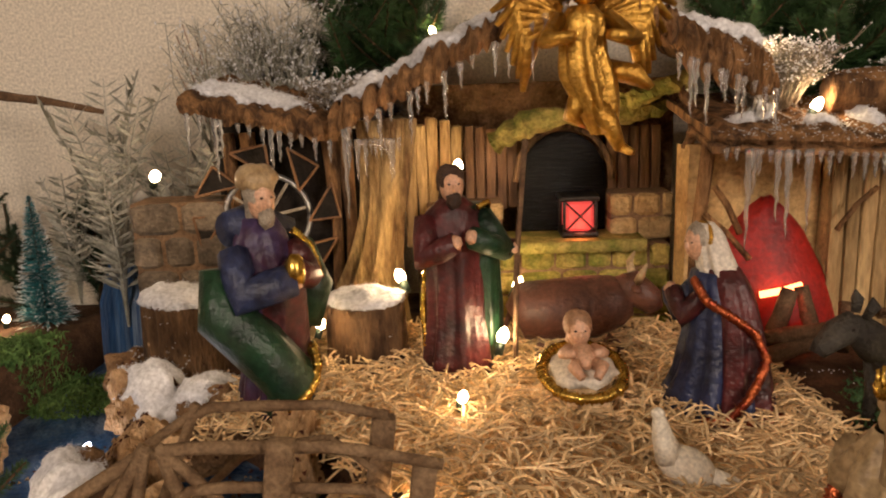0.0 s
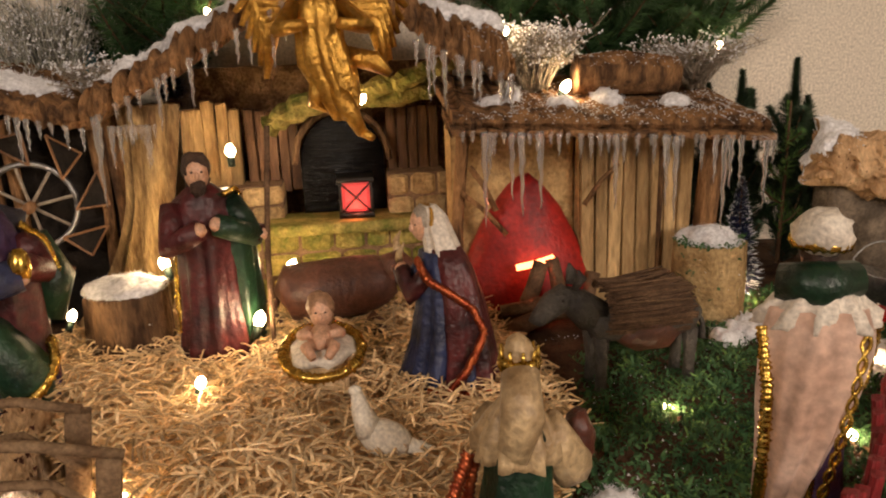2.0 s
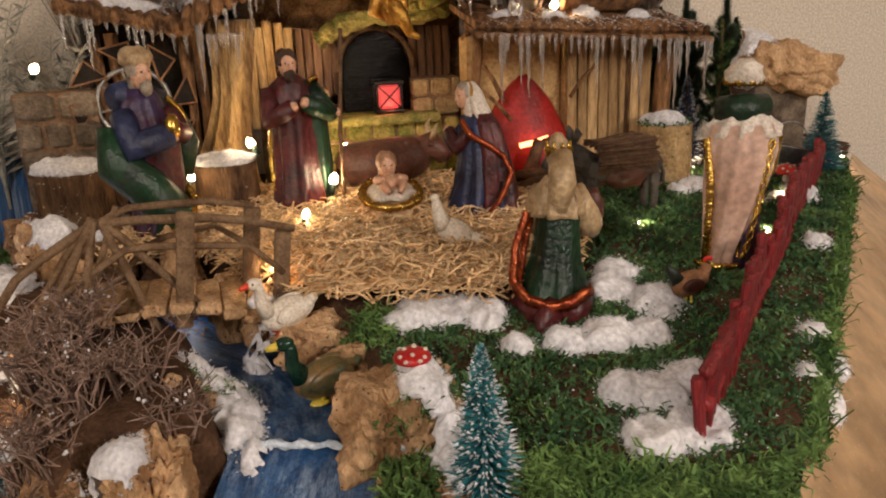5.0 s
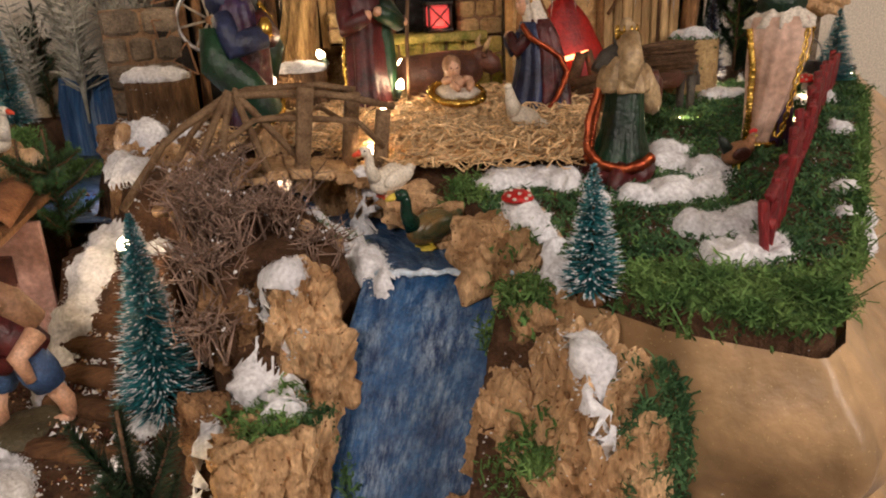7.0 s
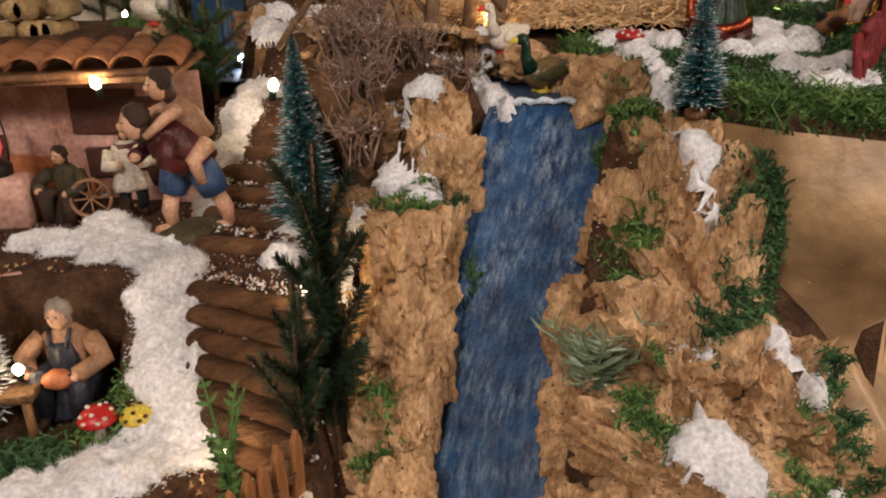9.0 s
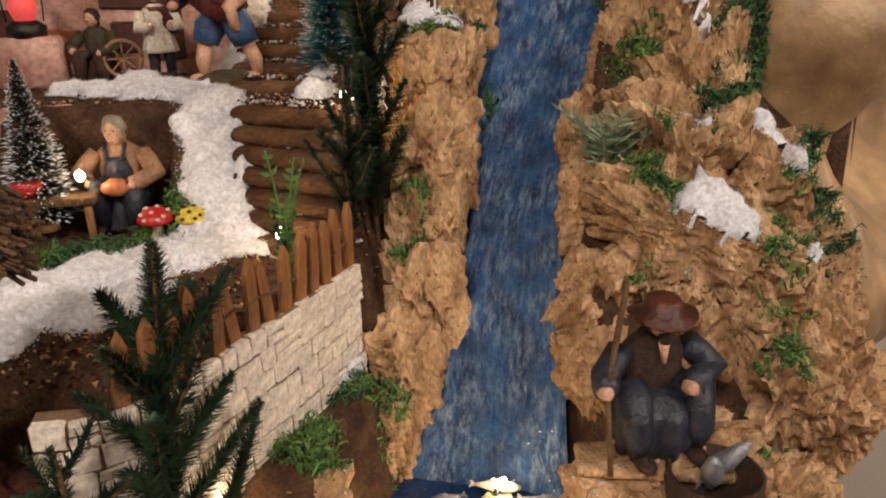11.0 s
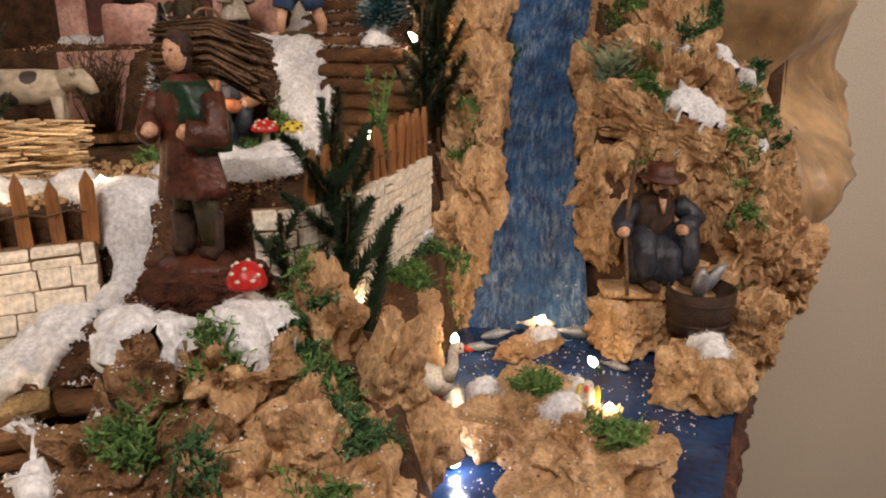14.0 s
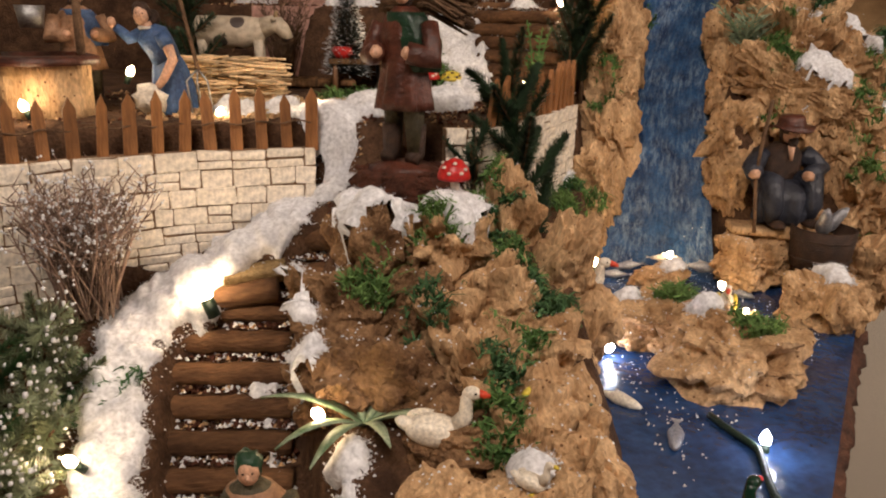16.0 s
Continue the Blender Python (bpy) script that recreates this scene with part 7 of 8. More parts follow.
# ---- bridge ----
br = empty("twig_bridge", "little arched footbridge of bent twigs over the river", "bridge")
for pts_, rr in (([(-0.165, 0.40, 1.205), (-0.12, 0.405, 1.262), (-0.062, 0.415, 1.296), (0.03, 0.43, 1.288), (0.088, 0.440, 1.270)], 0.0050), ([(-0.135, 0.47, 1.21), (-0.10, 0.475, 1.262), (-0.055, 0.475, 1.292), (0.02, 0.475, 1.292), (0.056, 0.474, 1.284)], 0.0045),
                ([(-0.13, 0.39, 1.20), (-0.09, 0.40, 1.245), (-0.04, 0.415, 1.274), (0.05, 0.43, 1.262), (0.075, 0.44, 1.232)], 0.0040), ([(-0.10, 0.48, 1.20), (-0.03, 0.478, 1.262), (0.02, 0.475, 1.27), (0.055, 0.47, 1.245)], 0.0038)):
    Clay().tube(rail(pts_, 14), rr * 0.72, "branch", n=8, wob=0.15).part("rail", br)
for a, b_ in (((-0.062, 0.41, 1.300), (-0.125, 0.40, 1.19)), ((-0.062, 0.41, 1.300), (-0.085, 0.40, 1.195)), ((-0.058, 0.475, 1.294), (-0.10, 0.475, 1.195)), ((-0.058, 0.415, 1.298), (-0.03, 0.42, 1.20)), ((-0.058, 0.415, 1.298), (0.012, 0.43, 1.205))):
    Clay().tube(rail([a, b_], 6), 0.0035, "branch", n=7, wob=0.2).part("strut", br)
for a, b_ in (((0.080, 0.441, 1.268), (0.068, 0.448, 1.205)), ((0.052, 0.474, 1.283), (0.045, 0.478, 1.205)), ((-0.015, 0.415, 1.297), (0.012, 0.425, 1.20))):
    Clay().box(tuple((p + q) / 2 for p, q in zip(a, b_)), (0.014, 0.010, abs(a[2] - b_[2])), "branch", turn=(0, 8, 10), jit=0.001).part("post", br)
for k in range(11):
    s = k / 10
    Clay().box((-0.13 + 0.20 * s, 0.445, 1.198 + 0.022 * math.sin(math.pi * s)), (0.019, 0.075, 0.007), "cork", turn=(0, 14 * (s - 0.5), rng.uniform(-6, 6)), jit=0.0018).part("deck_board", br)

# ---- red fence ----
rf = empty("red_fence", "low fence of rough red-stained sticks along the edge", "fence")
p0, p1 = Vector((0.332, 0.194)), Vector((0.800, 0.715))
slat = Clay()
slat.box((0, 0, 0.027), (0.0105, 0.006, 0.058), "redwood", jit=0.0012, bevel=0.2)
slat_me = slat.mesh("red_slat", False)
n_sl = 64
for k in range(n_sl):
    p = p0.lerp(p1, k / (n_sl - 1))
    ob = new("slat", slat_me)
    ob.parent = rf
    z = drop(p.x, p.y, 1.30)[0]
    ob.matrix_basis = pose(p.x, p.y, z - 0.004, rng.uniform(-6, 6), rng.uniform(-5, 5), 48 + rng.uniform(-6, 6)) @ Matrix.Diagonal((1, 1, rng.uniform(0.80, 1.08), 1))
for dz in (0.016, 0.038):
    Clay().tube([(*(p0.lerp(p1, s)), 1.180 + 0.022 * s + dz) for s in np.linspace(0, 1, 12)], 0.0045, "redwood", n=6, wob=.3).part("rail", rf)


# ---- mushrooms ----
def mushroom(x, y, h, r, z=None, cap="red", label="red toadstool with white dots"):
    z = drop(x, y, 1.30)[0] - 0.003 if z is None else z
    m_ = empty("toadstool", label, "mushroom", pose(x, y, z))
    Clay().tube([(0, 0, 0), (0.001, 0, h * 0.5), (0, 0, h * 0.85)], [r * .38, r * .28, r * .25], "linen", n=10).part("stem", m_)
    c = Clay()
    c.loft([[(math.cos(a) * r * q, math.sin(a) * r * q, h * (0.62 + 0.38 * zz)) for a in np.linspace(0, math.tau, 18, endpoint=False)] for q, zz in ((0.3, 0.08), (0.97, 0.0), (1.0, 0.18), (0.85, 0.55), (0.5, 0.88), (0.05, 1.0))], cap)
    cap_ = c.part("cap", m_)
    d = Clay()
    for a, q, zz in ((0, .7, .74), (1.3, .82, .6), (2.5, .72, .72), (3.7, .8, .62), (4.6, .6, .82), (5.4, .85, .55), (0.8, .2, .98), (4.2, .93, .38), (5.0, .93, .4), (3.0, .4, .92)):
        d.ball((math.cos(a) * r * q, math.sin(a) * r * q, h * (0.62 + 0.38 * zz)), (r * .14, r * .14, r * .10), "linen" if cap == "red" else "leather", 8, 5)
    d.part("dots", cap_, "white dots" if cap == "red" else "")


mushroom(0.702, 0.652, 0.030, 0.014)
mushroom(0.160, 0.280, 0.022, 0.0135)
mushroom(-0.353, -0.227, 0.046, 0.014, 0.868)
mushroom(-0.318, 0.150, 0.034, 0.016, 0.925)
mushroom(-0.287, 0.150, 0.032, 0.015, 0.925, "yellow", "yellow-brown toadstool with dark spots")

# ---- stairs of half logs ----
def stairs(name, rows, label):
    """Rows of (left, right, z): one worn half log each, with dark bark crumbs on the tread."""
    s_ = empty(name, label, "stairs")
    for k, (a, b_, z) in enumerate(rows):
        a, b_ = Vector((*a, z)), Vector((*b_, z))
        d = (b_ - a).normalized()
        nrm = Vector((-d.y, d.x, 0))
        c = Clay()
        rings = []
        for i in range(13):
            p = a.lerp(b_, i / 12) + nrm * 0.004 * noise.noise((i * 0.4, k * 3.0, 0)) + Vector((0, 0, 0.0025 * noise.noise((i * 0.5, k * 5.0, 2))))
            rr = 0.0095 * (1 + 0.12 * noise.noise((i * 0.7, k * 2.0, 7))) * (0.82 if i in (0, 12) else 1)
            rings.append([p - nrm * 0.011 * math.cos(t_) * 1.1 + Vector((0, 0, rr * math.sin(t_) - 0.006)) for t_ in np.linspace(0, math.tau, 12, endpoint=False)])
        c.loft(rings, "step")
        st_ob = c.part("step", s_)
        g = Clay()
        for _ in range(230):
            p = a.lerp(b_, rng.random()) + nrm * rng.uniform(0.002, 0.022) + Vector((0, 0, 0.003 + rng.uniform(0, .003)))
            q = rng.uniform(.0012, .0028)
            g.add([p + Vector((-q, 0, 0)), p + Vector((q, rng.uniform(-q, q), 0)), p + Vector((0, q, q)), p + Vector((0, -q, q * .5))], [(0, 1, 2), (0, 3, 1), (0, 2, 3), (1, 3, 2)], ("crumb", "crumb", "crumb", "snow", "cork", "snow")[rng.randrange(6)])
        g.part("tread_litter", st_ob, "dark red bark crumbs", smooth=False)["kind"] = "stuff"


rows = []
for k in range(7):
    e = 0.142 + k * 0.0135
    rows.append(((-0.243, e), (-0.150, e - 0.070), 0.930 + k * 0.0165))
stairs("staircase", rows, "worn half-log steps with snow and bark crumbs")
rows = [((-0.285, 0.335), (-0.160, 0.262), 1.040)]
for k in range(6):
    e = 0.372 + k * 0.022
    rows.append(((-0.248 + 0.006 * k, e), (-0.165 + 0.004 * k, e - 0.058), 1.052 + k * 0.0165))
stairs("staircase", rows, "worn half-log steps up to the plateau")
rows = []
for k in range(8):
    y = -0.355 + k * 0.0225
    rows.append(((-0.590, y), (-0.490, y - 0.012), 0.655 + k * 0.0185))
stairs("staircase", rows, "worn half-log steps at the bottom of the village")
stairs("staircase", [((-0.505, -0.178), (-0.435, -0.20), 0.812), ((-0.475, -0.160), (-0.405, -0.195), 0.835), ((-0.445, -0.150), (-0.375, -0.19), 0.855)], "short half-log steps below the porter")


cl_ = empty("cut_log", "short cut log beside a bulb on the lower steps", "log")
Clay().tube(rail([(-0.560, -0.205, 0.790), (-0.500, -0.212, 0.800)], 8), 0.011, "step", n=14, wob=.06).part("bark", cl_)
Clay().box((-0.520, -0.196, 0.808), (0.055, 0.022, 0.012), "stone", turn=(8, -6, 8), jit=.002).part("split_piece", cl_, "pale split wood")


# ---- white block walls with picket fences ----
def block_ribbon(name, line, z0, z1, label, seed, mean=0.024, rows=7):
    r = random.Random(seed)
    w_ = empty(name, label, "wall", kind="structure")
    pts = rail(line, 120)
    d = np.concatenate([[0], np.cumsum([math.hypot(b[0] - a[0], b[1] - a[1]) for a, b in zip(pts, pts[1:])])])
    at = lambda s: (np.interp(s, d, [p[0] for p in pts]), np.interp(s, d, [p[1] for p in pts]))
    bed_ = Clay()
    rings = [[(x + ox, y + oy, z) for ox, oy, z in ((0, -0.0015, z0), (0, -0.0015, z1 - 0.001), (0, 0.016, z1 - 0.001), (0, 0.016, z0))] for x, y in pts]
    bed_.loft(rings, "mortar")
    bed_.part("mortar", w_, smooth=False)
    h = (z1 - z0) / rows
    for j in range(rows):
        s = -r.uniform(0, mean * .6)
        zc = z0 + (j + .5) * h
        while s < d[-1] - 0.004:
            w = mean * r.uniform(0.6, 1.4)
            a, b_ = max(0, s), min(d[-1], s + w)
            s += w
            if b_ - a < 0.005:
                continue
            (xa, ya), (xb, yb) = at(a), at(b_)
            ang = math.degrees(math.atan2(yb - ya, xb - xa))
            cuts = ((0.5, 1.0),) if r.random() > 0.22 or b_ - a < 0.014 else ((0.24, 0.48), (0.75, 0.50))
            for mid, share in cuts:
                Clay().box((0, 0, 0), (math.hypot(xb - xa, yb - ya) - 0.0011, 0.007, h * share - 0.0011), "brick", bevel=0.14, jit=0.0008, turn=(0, r.uniform(-3, 3), 0)).part(
                    "block", w_, smooth=False, m=pose((xa + xb) / 2, (ya + yb) / 2 + r.uniform(-.0006, .0006), zc + (mid - 0.5) * h + r.uniform(-.0008, .0008), 0, 0, ang))


block_ribbon("wall_front", [(-0.86, -0.235), (-0.74, -0.195), (-0.66, -0.155), (-0.58, -0.130), (-0.465, -0.113)], 0.720, 0.904, "cream block wall with brown joints below the fence", 1, 0.027, 11)
block_ribbon("wall_side", [(-0.345, -0.138), (-0.315, -0.140), (-0.285, -0.125), (-0.255, -0.085), (-0.205, -0.02), (-0.150, 0.060)], 0.800, 0.925, "cream block wall curving towards the waterfall", 2, 0.022, 8)


def pickets(name, line, n, h, z, label, seed, zb=None):
    r = random.Random(seed)
    f_ = empty(name, label, "fence")
    pk = Clay()
    wd = 0.0052
    prof_ = [(-wd, 0), (wd, 0), (wd * .92, h * .82), (0, h), (-wd * .92, h * .82)]
    pk.loft([[(x, -0.0022, zz) for x, zz in prof_], [(x, 0.0022, zz) for x, zz in prof_]], "picket")
    me = pk.mesh("picket", False)
    pts = rail(line, n)
    for k, (x, y) in enumerate(pts):
        x2, y2 = pts[min(k + 1, n - 1)]
        x1, y1 = pts[max(k - 1, 0)]
        ob = new("picket", me)
        ob.parent = f_
        ob.matrix_basis = pose(x, y, z, r.uniform(-5, 5), r.uniform(-5, 5), math.degrees(math.atan2(y2 - y1, x2 - x1))) @ Matrix.Diagonal((r.uniform(.85, 1.15), 1, r.uniform(.92, 1.08), 1))
    Clay().tube([(x, y - 0.003 + 0.002 * math.sin(i * 2), z + h * 0.48 + 0.0015 * math.sin(i * 1.3)) for i, (x, y) in enumerate(rail(line, n * 3))], 0.0009, "twig", n=5, wob=.3).part("tie_wire", f_)


pickets("picket_fence", [(-0.86, -0.225), (-0.74, -0.185), (-0.66, -0.145), (-0.58, -0.120), (-0.468, -0.103)], 19, 0.058, 0.900, "brown picket fence on the front wall", 1)
pickets("picket_fence", [(-0.300, -0.125), (-0.280, -0.112), (-0.252, -0.075), (-0.205, -0.012), (-0.158, 0.056)], 14, 0.056, 0.918, "brown picket fence on the side wall", 2)

# ---- village figures ----
def standing(shirt, coat, trouser, hairk="hair", extra=None, skirt=None):
    def build(c):
        for s in (-1, 1):
            c.tube([(s * .07, 0, .46), (s * .085, -.02 * s, .25), (s * .09, 0, .04)], [.08, .065, .05], trouser, n=12, wob=.05)
            c.tube([(s * .09, 0, .22), (s * .09, 0, .06), (s * .09, -.06, .03)], [.066, .058, .05], "hair", n=10)
        c.robe([(.30, 0, 0, .20, .15), (.42, 0, 0, .17, .13), (.56, 0, 0, .14, .11), (.70, 0, .01, .17, .12), (.79, 0, .01, .13, .09), (.83, 0, .01, .06, .06)], shirt, 7, .06)
        c.robe([(.50, .05, .03, .17, .12), (.66, .04, .02, .19, .13), (.80, .0, .01, .12, .10)], coat, 5, .06)
        arm(c, (-.17, 0, .74), (-.22, -.05, .57), (-.11, -.15, .60), shirt, .058)
        arm(c, (.17, 0, .74), (.23, -.05, .57), (.11, -.15, .60), shirt, .058)
        head(c, 0, -.03, .92, .072, hairk, False)
        if skirt:
            c.robe([(.16, 0, 0, .19, .16), (.32, 0, 0, .18, .15), (.52, 0, 0, .145, .115)], skirt, 6, .08)
        if extra:
            extra(c)
    return build


def faggot(c):
    r_ = random.Random(9)
    for k in range(230):
        a_, q = r_.uniform(0, math.tau), math.sqrt(r_.random())
        y, z = .19 + .085 * q * math.cos(a_), .90 + .13 * q * math.sin(a_)
        sh, dz = r_.uniform(-.05, .05), r_.uniform(-.05, .02)
        c.tube([(-.18 + sh, y, z + .01), (.10, y + .01, z + .03 + dz * .3), (.36 + sh, y + r_.uniform(-.03, .03), z - .05 + dz)], .0085, "twig", n=4)


def plinth(c):
    c.ball((0, 0, -.03), (.24, .18, .05), "leather", 16, 7, rough=.2)


figure("porter_statue", "porter statue in brown tunic and green scarf carrying twigs", (-0.385, -0.148, 0.895), 0.166, -38, standing("leather", "rgreen", "olive", "hair", plinth), 0.86)
ld = figure("twig_bundle", "large bundle of brown twigs on the porter's back", (-0.385, -0.148, 0.895), 0.166, -22, faggot, 0.86)
tagged(ld, category="twigs", kind="stuff")
cork((-0.383, -0.150, 0.874), (0.050, 0.038, 0.020), (0, 0, 10), 150, key="crumb", name="plinth_rock", label="dark red-brown rock under the porter", holes=0, amp=0.5, solid=False)


def carrier(c):
    for k, yy in ((-1, -.14), (1, .16)):
        c.tube([(k * .07, .08, .46), (k * .08, .04 + yy * .5, .36), (k * .085, yy * .7 + .04, .27)], [.10, .10, .085], "jean", n=12, wob=.06)
        c.tube([(k * .085, yy * .7 + .04, .28), (k * .085, yy + .05, .16), (k * .085, yy + .06, .06)], [.05, .05, .035], "skin", n=10)
        c.ball((k * .085, yy + .01, .05), (.04, .075, .03), "skin", 9, 6)
    c.tube([(0, .12, .44), (0, .04, .54), (0, -.08, .64), (0, -.14, .68)], [.13, .14, .14, .09], "maroon", n=16, wob=.05)
    arm(c, (-.13, -.08, .66), (-.17, -.18, .54), (-.10, -.24, .52), "maroon", .05)
    arm(c, (.13, -.08, .66), (.17, -.14, .52), (.12, -.02, .46), "maroon", .05)
    head(c, 0, -.24, .74, .085, "hair", False)
    c.tube([(0, .14, .60), (0, .06, .74), (0, -.02, .84)], [.10, .10, .07], "tan", n=12)
    head(c, .02, -.07, .94, .078, "hair", False)
    for k in (-1, 1):
        c.tube([(k * .09, .0, .80), (k * .13, -.10, .76), (k * .06, -.20, .66)], [.04, .035, .025], "skin", n=8)
        c.tube([(k * .10, .14, .58), (k * .17, .02, .50), (k * .16, .06, .36)], [.06, .05, .03], "skin" if k > 0 else "jean", n=9)
    c.ball((0, .02, .02), (.20, .24, .07), "olive", 16, 8, rough=.3)


figure("carrier_statue", "stooping statue in a blue skirt carrying a child on her back", (-0.262, 0.335, 1.036), 0.158, -62, carrier)


def seated(shirt, lap, hairk="hair"):
    def build(c):
        c.robe([(0, 0, 0, .26, .22), (.2, 0, .02, .24, .2), (.34, 0, .04, .19, .16)], lap, 7, .10)
        for s in (-1, 1):
            c.tube([(s * .10, .05, .36), (s * .16, -.20, .40), (s * .15, -.22, .06)], [.11, .11, .075], lap, n=12)
            c.ball((s * .15, -.28, .04), (.06, .10, .045), "hair", 9, 6)
        c.robe([(.30, 0, .06, .18, .13), (.5, 0, .06, .20, .14), (.68, 0, .05, .19, .12), (.76, 0, .04, .08, .07)], shirt, 6, .05)
        arm(c, (-.20, .04, .66), (-.33, -.06, .50), (-.20, -.24, .46), shirt, .075)
        arm(c, (.20, .04, .66), (.33, -.06, .50), (.18, -.24, .44), shirt, .075)
        head(c, 0, -.02, .86, .10, hairk, False)
    return build


def fisher(c):
    c.robe([(.02, 0, -.10, .25, .16), (.12, 0, -.11, .26, .18), (.30, 0, -.07, .25, .20), (.42, 0, .02, .20, .16)], "denim", 8, .11)
    for s in (-1, 1):
        c.tube([(s * .12, .06, .38), (s * .20, -.18, .42), (s * .19, -.22, .20), (s * .17, -.20, .06)], [.11, .10, .085, .06], "denim", n=12, wob=.05)
        c.ball((s * .16, -.27, .04), (.06, .10, .045), "hair", 9, 6)
    c.robe([(.34, 0, .05, .18, .13), (.5, 0, .05, .195, .14), (.66, 0, .04, .19, .12), (.75, 0, .03, .09, .08)], "hair", 6, .06)
    c.tube([(0, -.085, .74), (.0, -.105, .60)], [.035, .012], "skin", n=7)
    arm(c, (-.20, .03, .66), (-.33, -.06, .54), (-.37, -.16, .50), "denim", .078)
    arm(c, (.20, .03, .66), (.34, -.04, .50), (.13, -.19, .47), "denim", .082)
    head(c, 0, -.05, .85, .085, "hair", True, 10)
    c.loft([[(math.cos(a) * q, -.04 + math.sin(a) * q, z + .02 * math.cos(2 * a) * (q > .15)) for a in np.linspace(0, math.tau, 24, endpoint=False)] for q, z in ((.10, .895), (.19, .89), (.195, .902), (.12, .915), (.105, .99), (.085, 1.015), (.03, 1.00))], "leather")


figure("fisher_statue", "seated fisherman statue in dark blue-grey clothes and brown hat", (0.056, -0.062, 0.806), 0.120, 2, fisher, 1.08)
Clay().box((0.050, -0.085, 0.800), (0.115, 0.030, 0.008), "cork", turn=(3, 4, -12), jit=0.001).thing("plank", "pale wooden plank under the fisherman", "plank")
Clay().tube(rail([(0.012, -0.095, 0.802), (0.010, -0.085, 0.868), (0.024, -0.075, 0.945)], 8), 0.0022, "twig", n=6, wob=.2).thing("fishing_rod", "thin twig fishing rod", "rod")


def craftsman(c):
    seated("tan", "denim", "greyhair")(c)
    c.robe([(.34, 0, -.04, .13, .10), (.52, 0, -.04, .13, .11), (.64, 0, -.04, .09, .10)], "denim", 4, .04)
    for k in (-1, 1):
        c.tube([(k * .07, -.12, .62), (k * .09, -.03, .76)], .018, "denim", n=6)
    c.ball((.04, -.26, .42), (.13, .09, .08), "printwarm", 12, 8, rough=.25)
    c.tube([(-.16, -.26, .50), (-.24, -.30, .58)], [.02, .03], "steel", n=7)


figure("craftsman_statue", "seated craftsman statue in tan shirt and dark apron", (-0.352, 0.205, 0.928), 0.104, -10, craftsman)


def washer(c):
    c.robe([(0, .06, 0, .20, .18), (.25, .06, 0, .19, .17), (.46, .04, 0, .15, .13), (.54, .02, 0, .12, .11)], "jean", 7, .10)
    c.tube([(.03, 0, .48), (-.02, -.01, .60), (-.08, -.02, .72), (-.11, -.02, .78)], [.13, .14, .15, .08], "jean", n=16, wob=.04)
    c.tube([(-.11, -.03, .77), (-.13, -.035, .82)], [.05, .045], "skin", n=10)
    trim(c, [(-.11 + .075 * math.cos(a), -.03 + .075 * math.sin(a), .775) for a in np.linspace(0, math.tau, 18)], .016, "linen")
    head(c, -.16, -.05, .89, .085, "hair", False)
    c.ball((-.08, .06, .86), (.07, .07, .08), "hair", 10, 8, rough=.3)
    c.tube([(.02, -.13, .72), (.07, -.16, .62)], [.075, .065], "jean", n=10)
    c.tube([(.07, -.16, .62), (.11, -.19, .50), (.03, -.24, .34), (-.03, -.27, .26)], [.048, .046, .038, .03], "skin", n=10)
    c.tube([(-.16, .06, .73), (-.30, .04, .68), (-.40, .0, .78)], [.065, .06, .04], "jean", n=10)
    c.ball((-.43, -.01, .82), (.04, .04, .05), "skin", 8, 6)
    c.ball((-.10, -.24, .16), (.14, .10, .13), "linen", 14, 9, rough=.5, seed=4)


figure("washer_statue", "woman statue in a blue dress bending over white linen", (-0.612, -0.008, 0.924), 0.108, 0, washer)
figure("shepherd_statue", "small man statue beside the well", (-0.70, 0.03, 0.928), 0.12, 20, standing("tan", "jean", "olive"))
figure("smith_statue", "small figure in red waistcoat at the workshop", (-0.335, 0.425, 1.034), 0.100, 20, standing("linen", "maroon", "denim"))
figure("smith_statue", "small crouching figure at the workshop", (-0.405, 0.43, 1.030), 0.085, -20, seated("olive", "hair"))
figure("basket_carrier", "small hooded figure with a basket climbing the lower steps", (-0.512, -0.425, 0.655), 0.120, 0, standing("olive", "tan", "olive", "rgreen"))


def cow(c):
    c.tube([(-.50, 0, .66), (-.44, 0, .70), (-.15, 0, .68), (.18, 0, .68), (.40, 0, .70), (.48, 0, .68)], [.08, .20, .22, .22, .18, .10], "cowhide", n=18)
    c.tube([(.42, 0, .74), (.58, -.02, .80), (.66, -.03, .78)], [.15, .12, .11], "cowhide", n=12)
    c.tube([(.62, -.02, .82), (.72, -.04, .72), (.80, -.06, .60)], [.11, .10, .07], "cowhide", n=12)
    legs(c, (-.38, .38), (-.11, .11), .58, .05, "cowhide")
    for s in (-1, 1):
        c.ball((.60, s * .14, .86), (.04, .08, .03), "cowhide", 8, 6)
        c.tube([(.62, s * .06, .90), (.63, s * .10, .98)], [.025, .008], "cream", n=6)


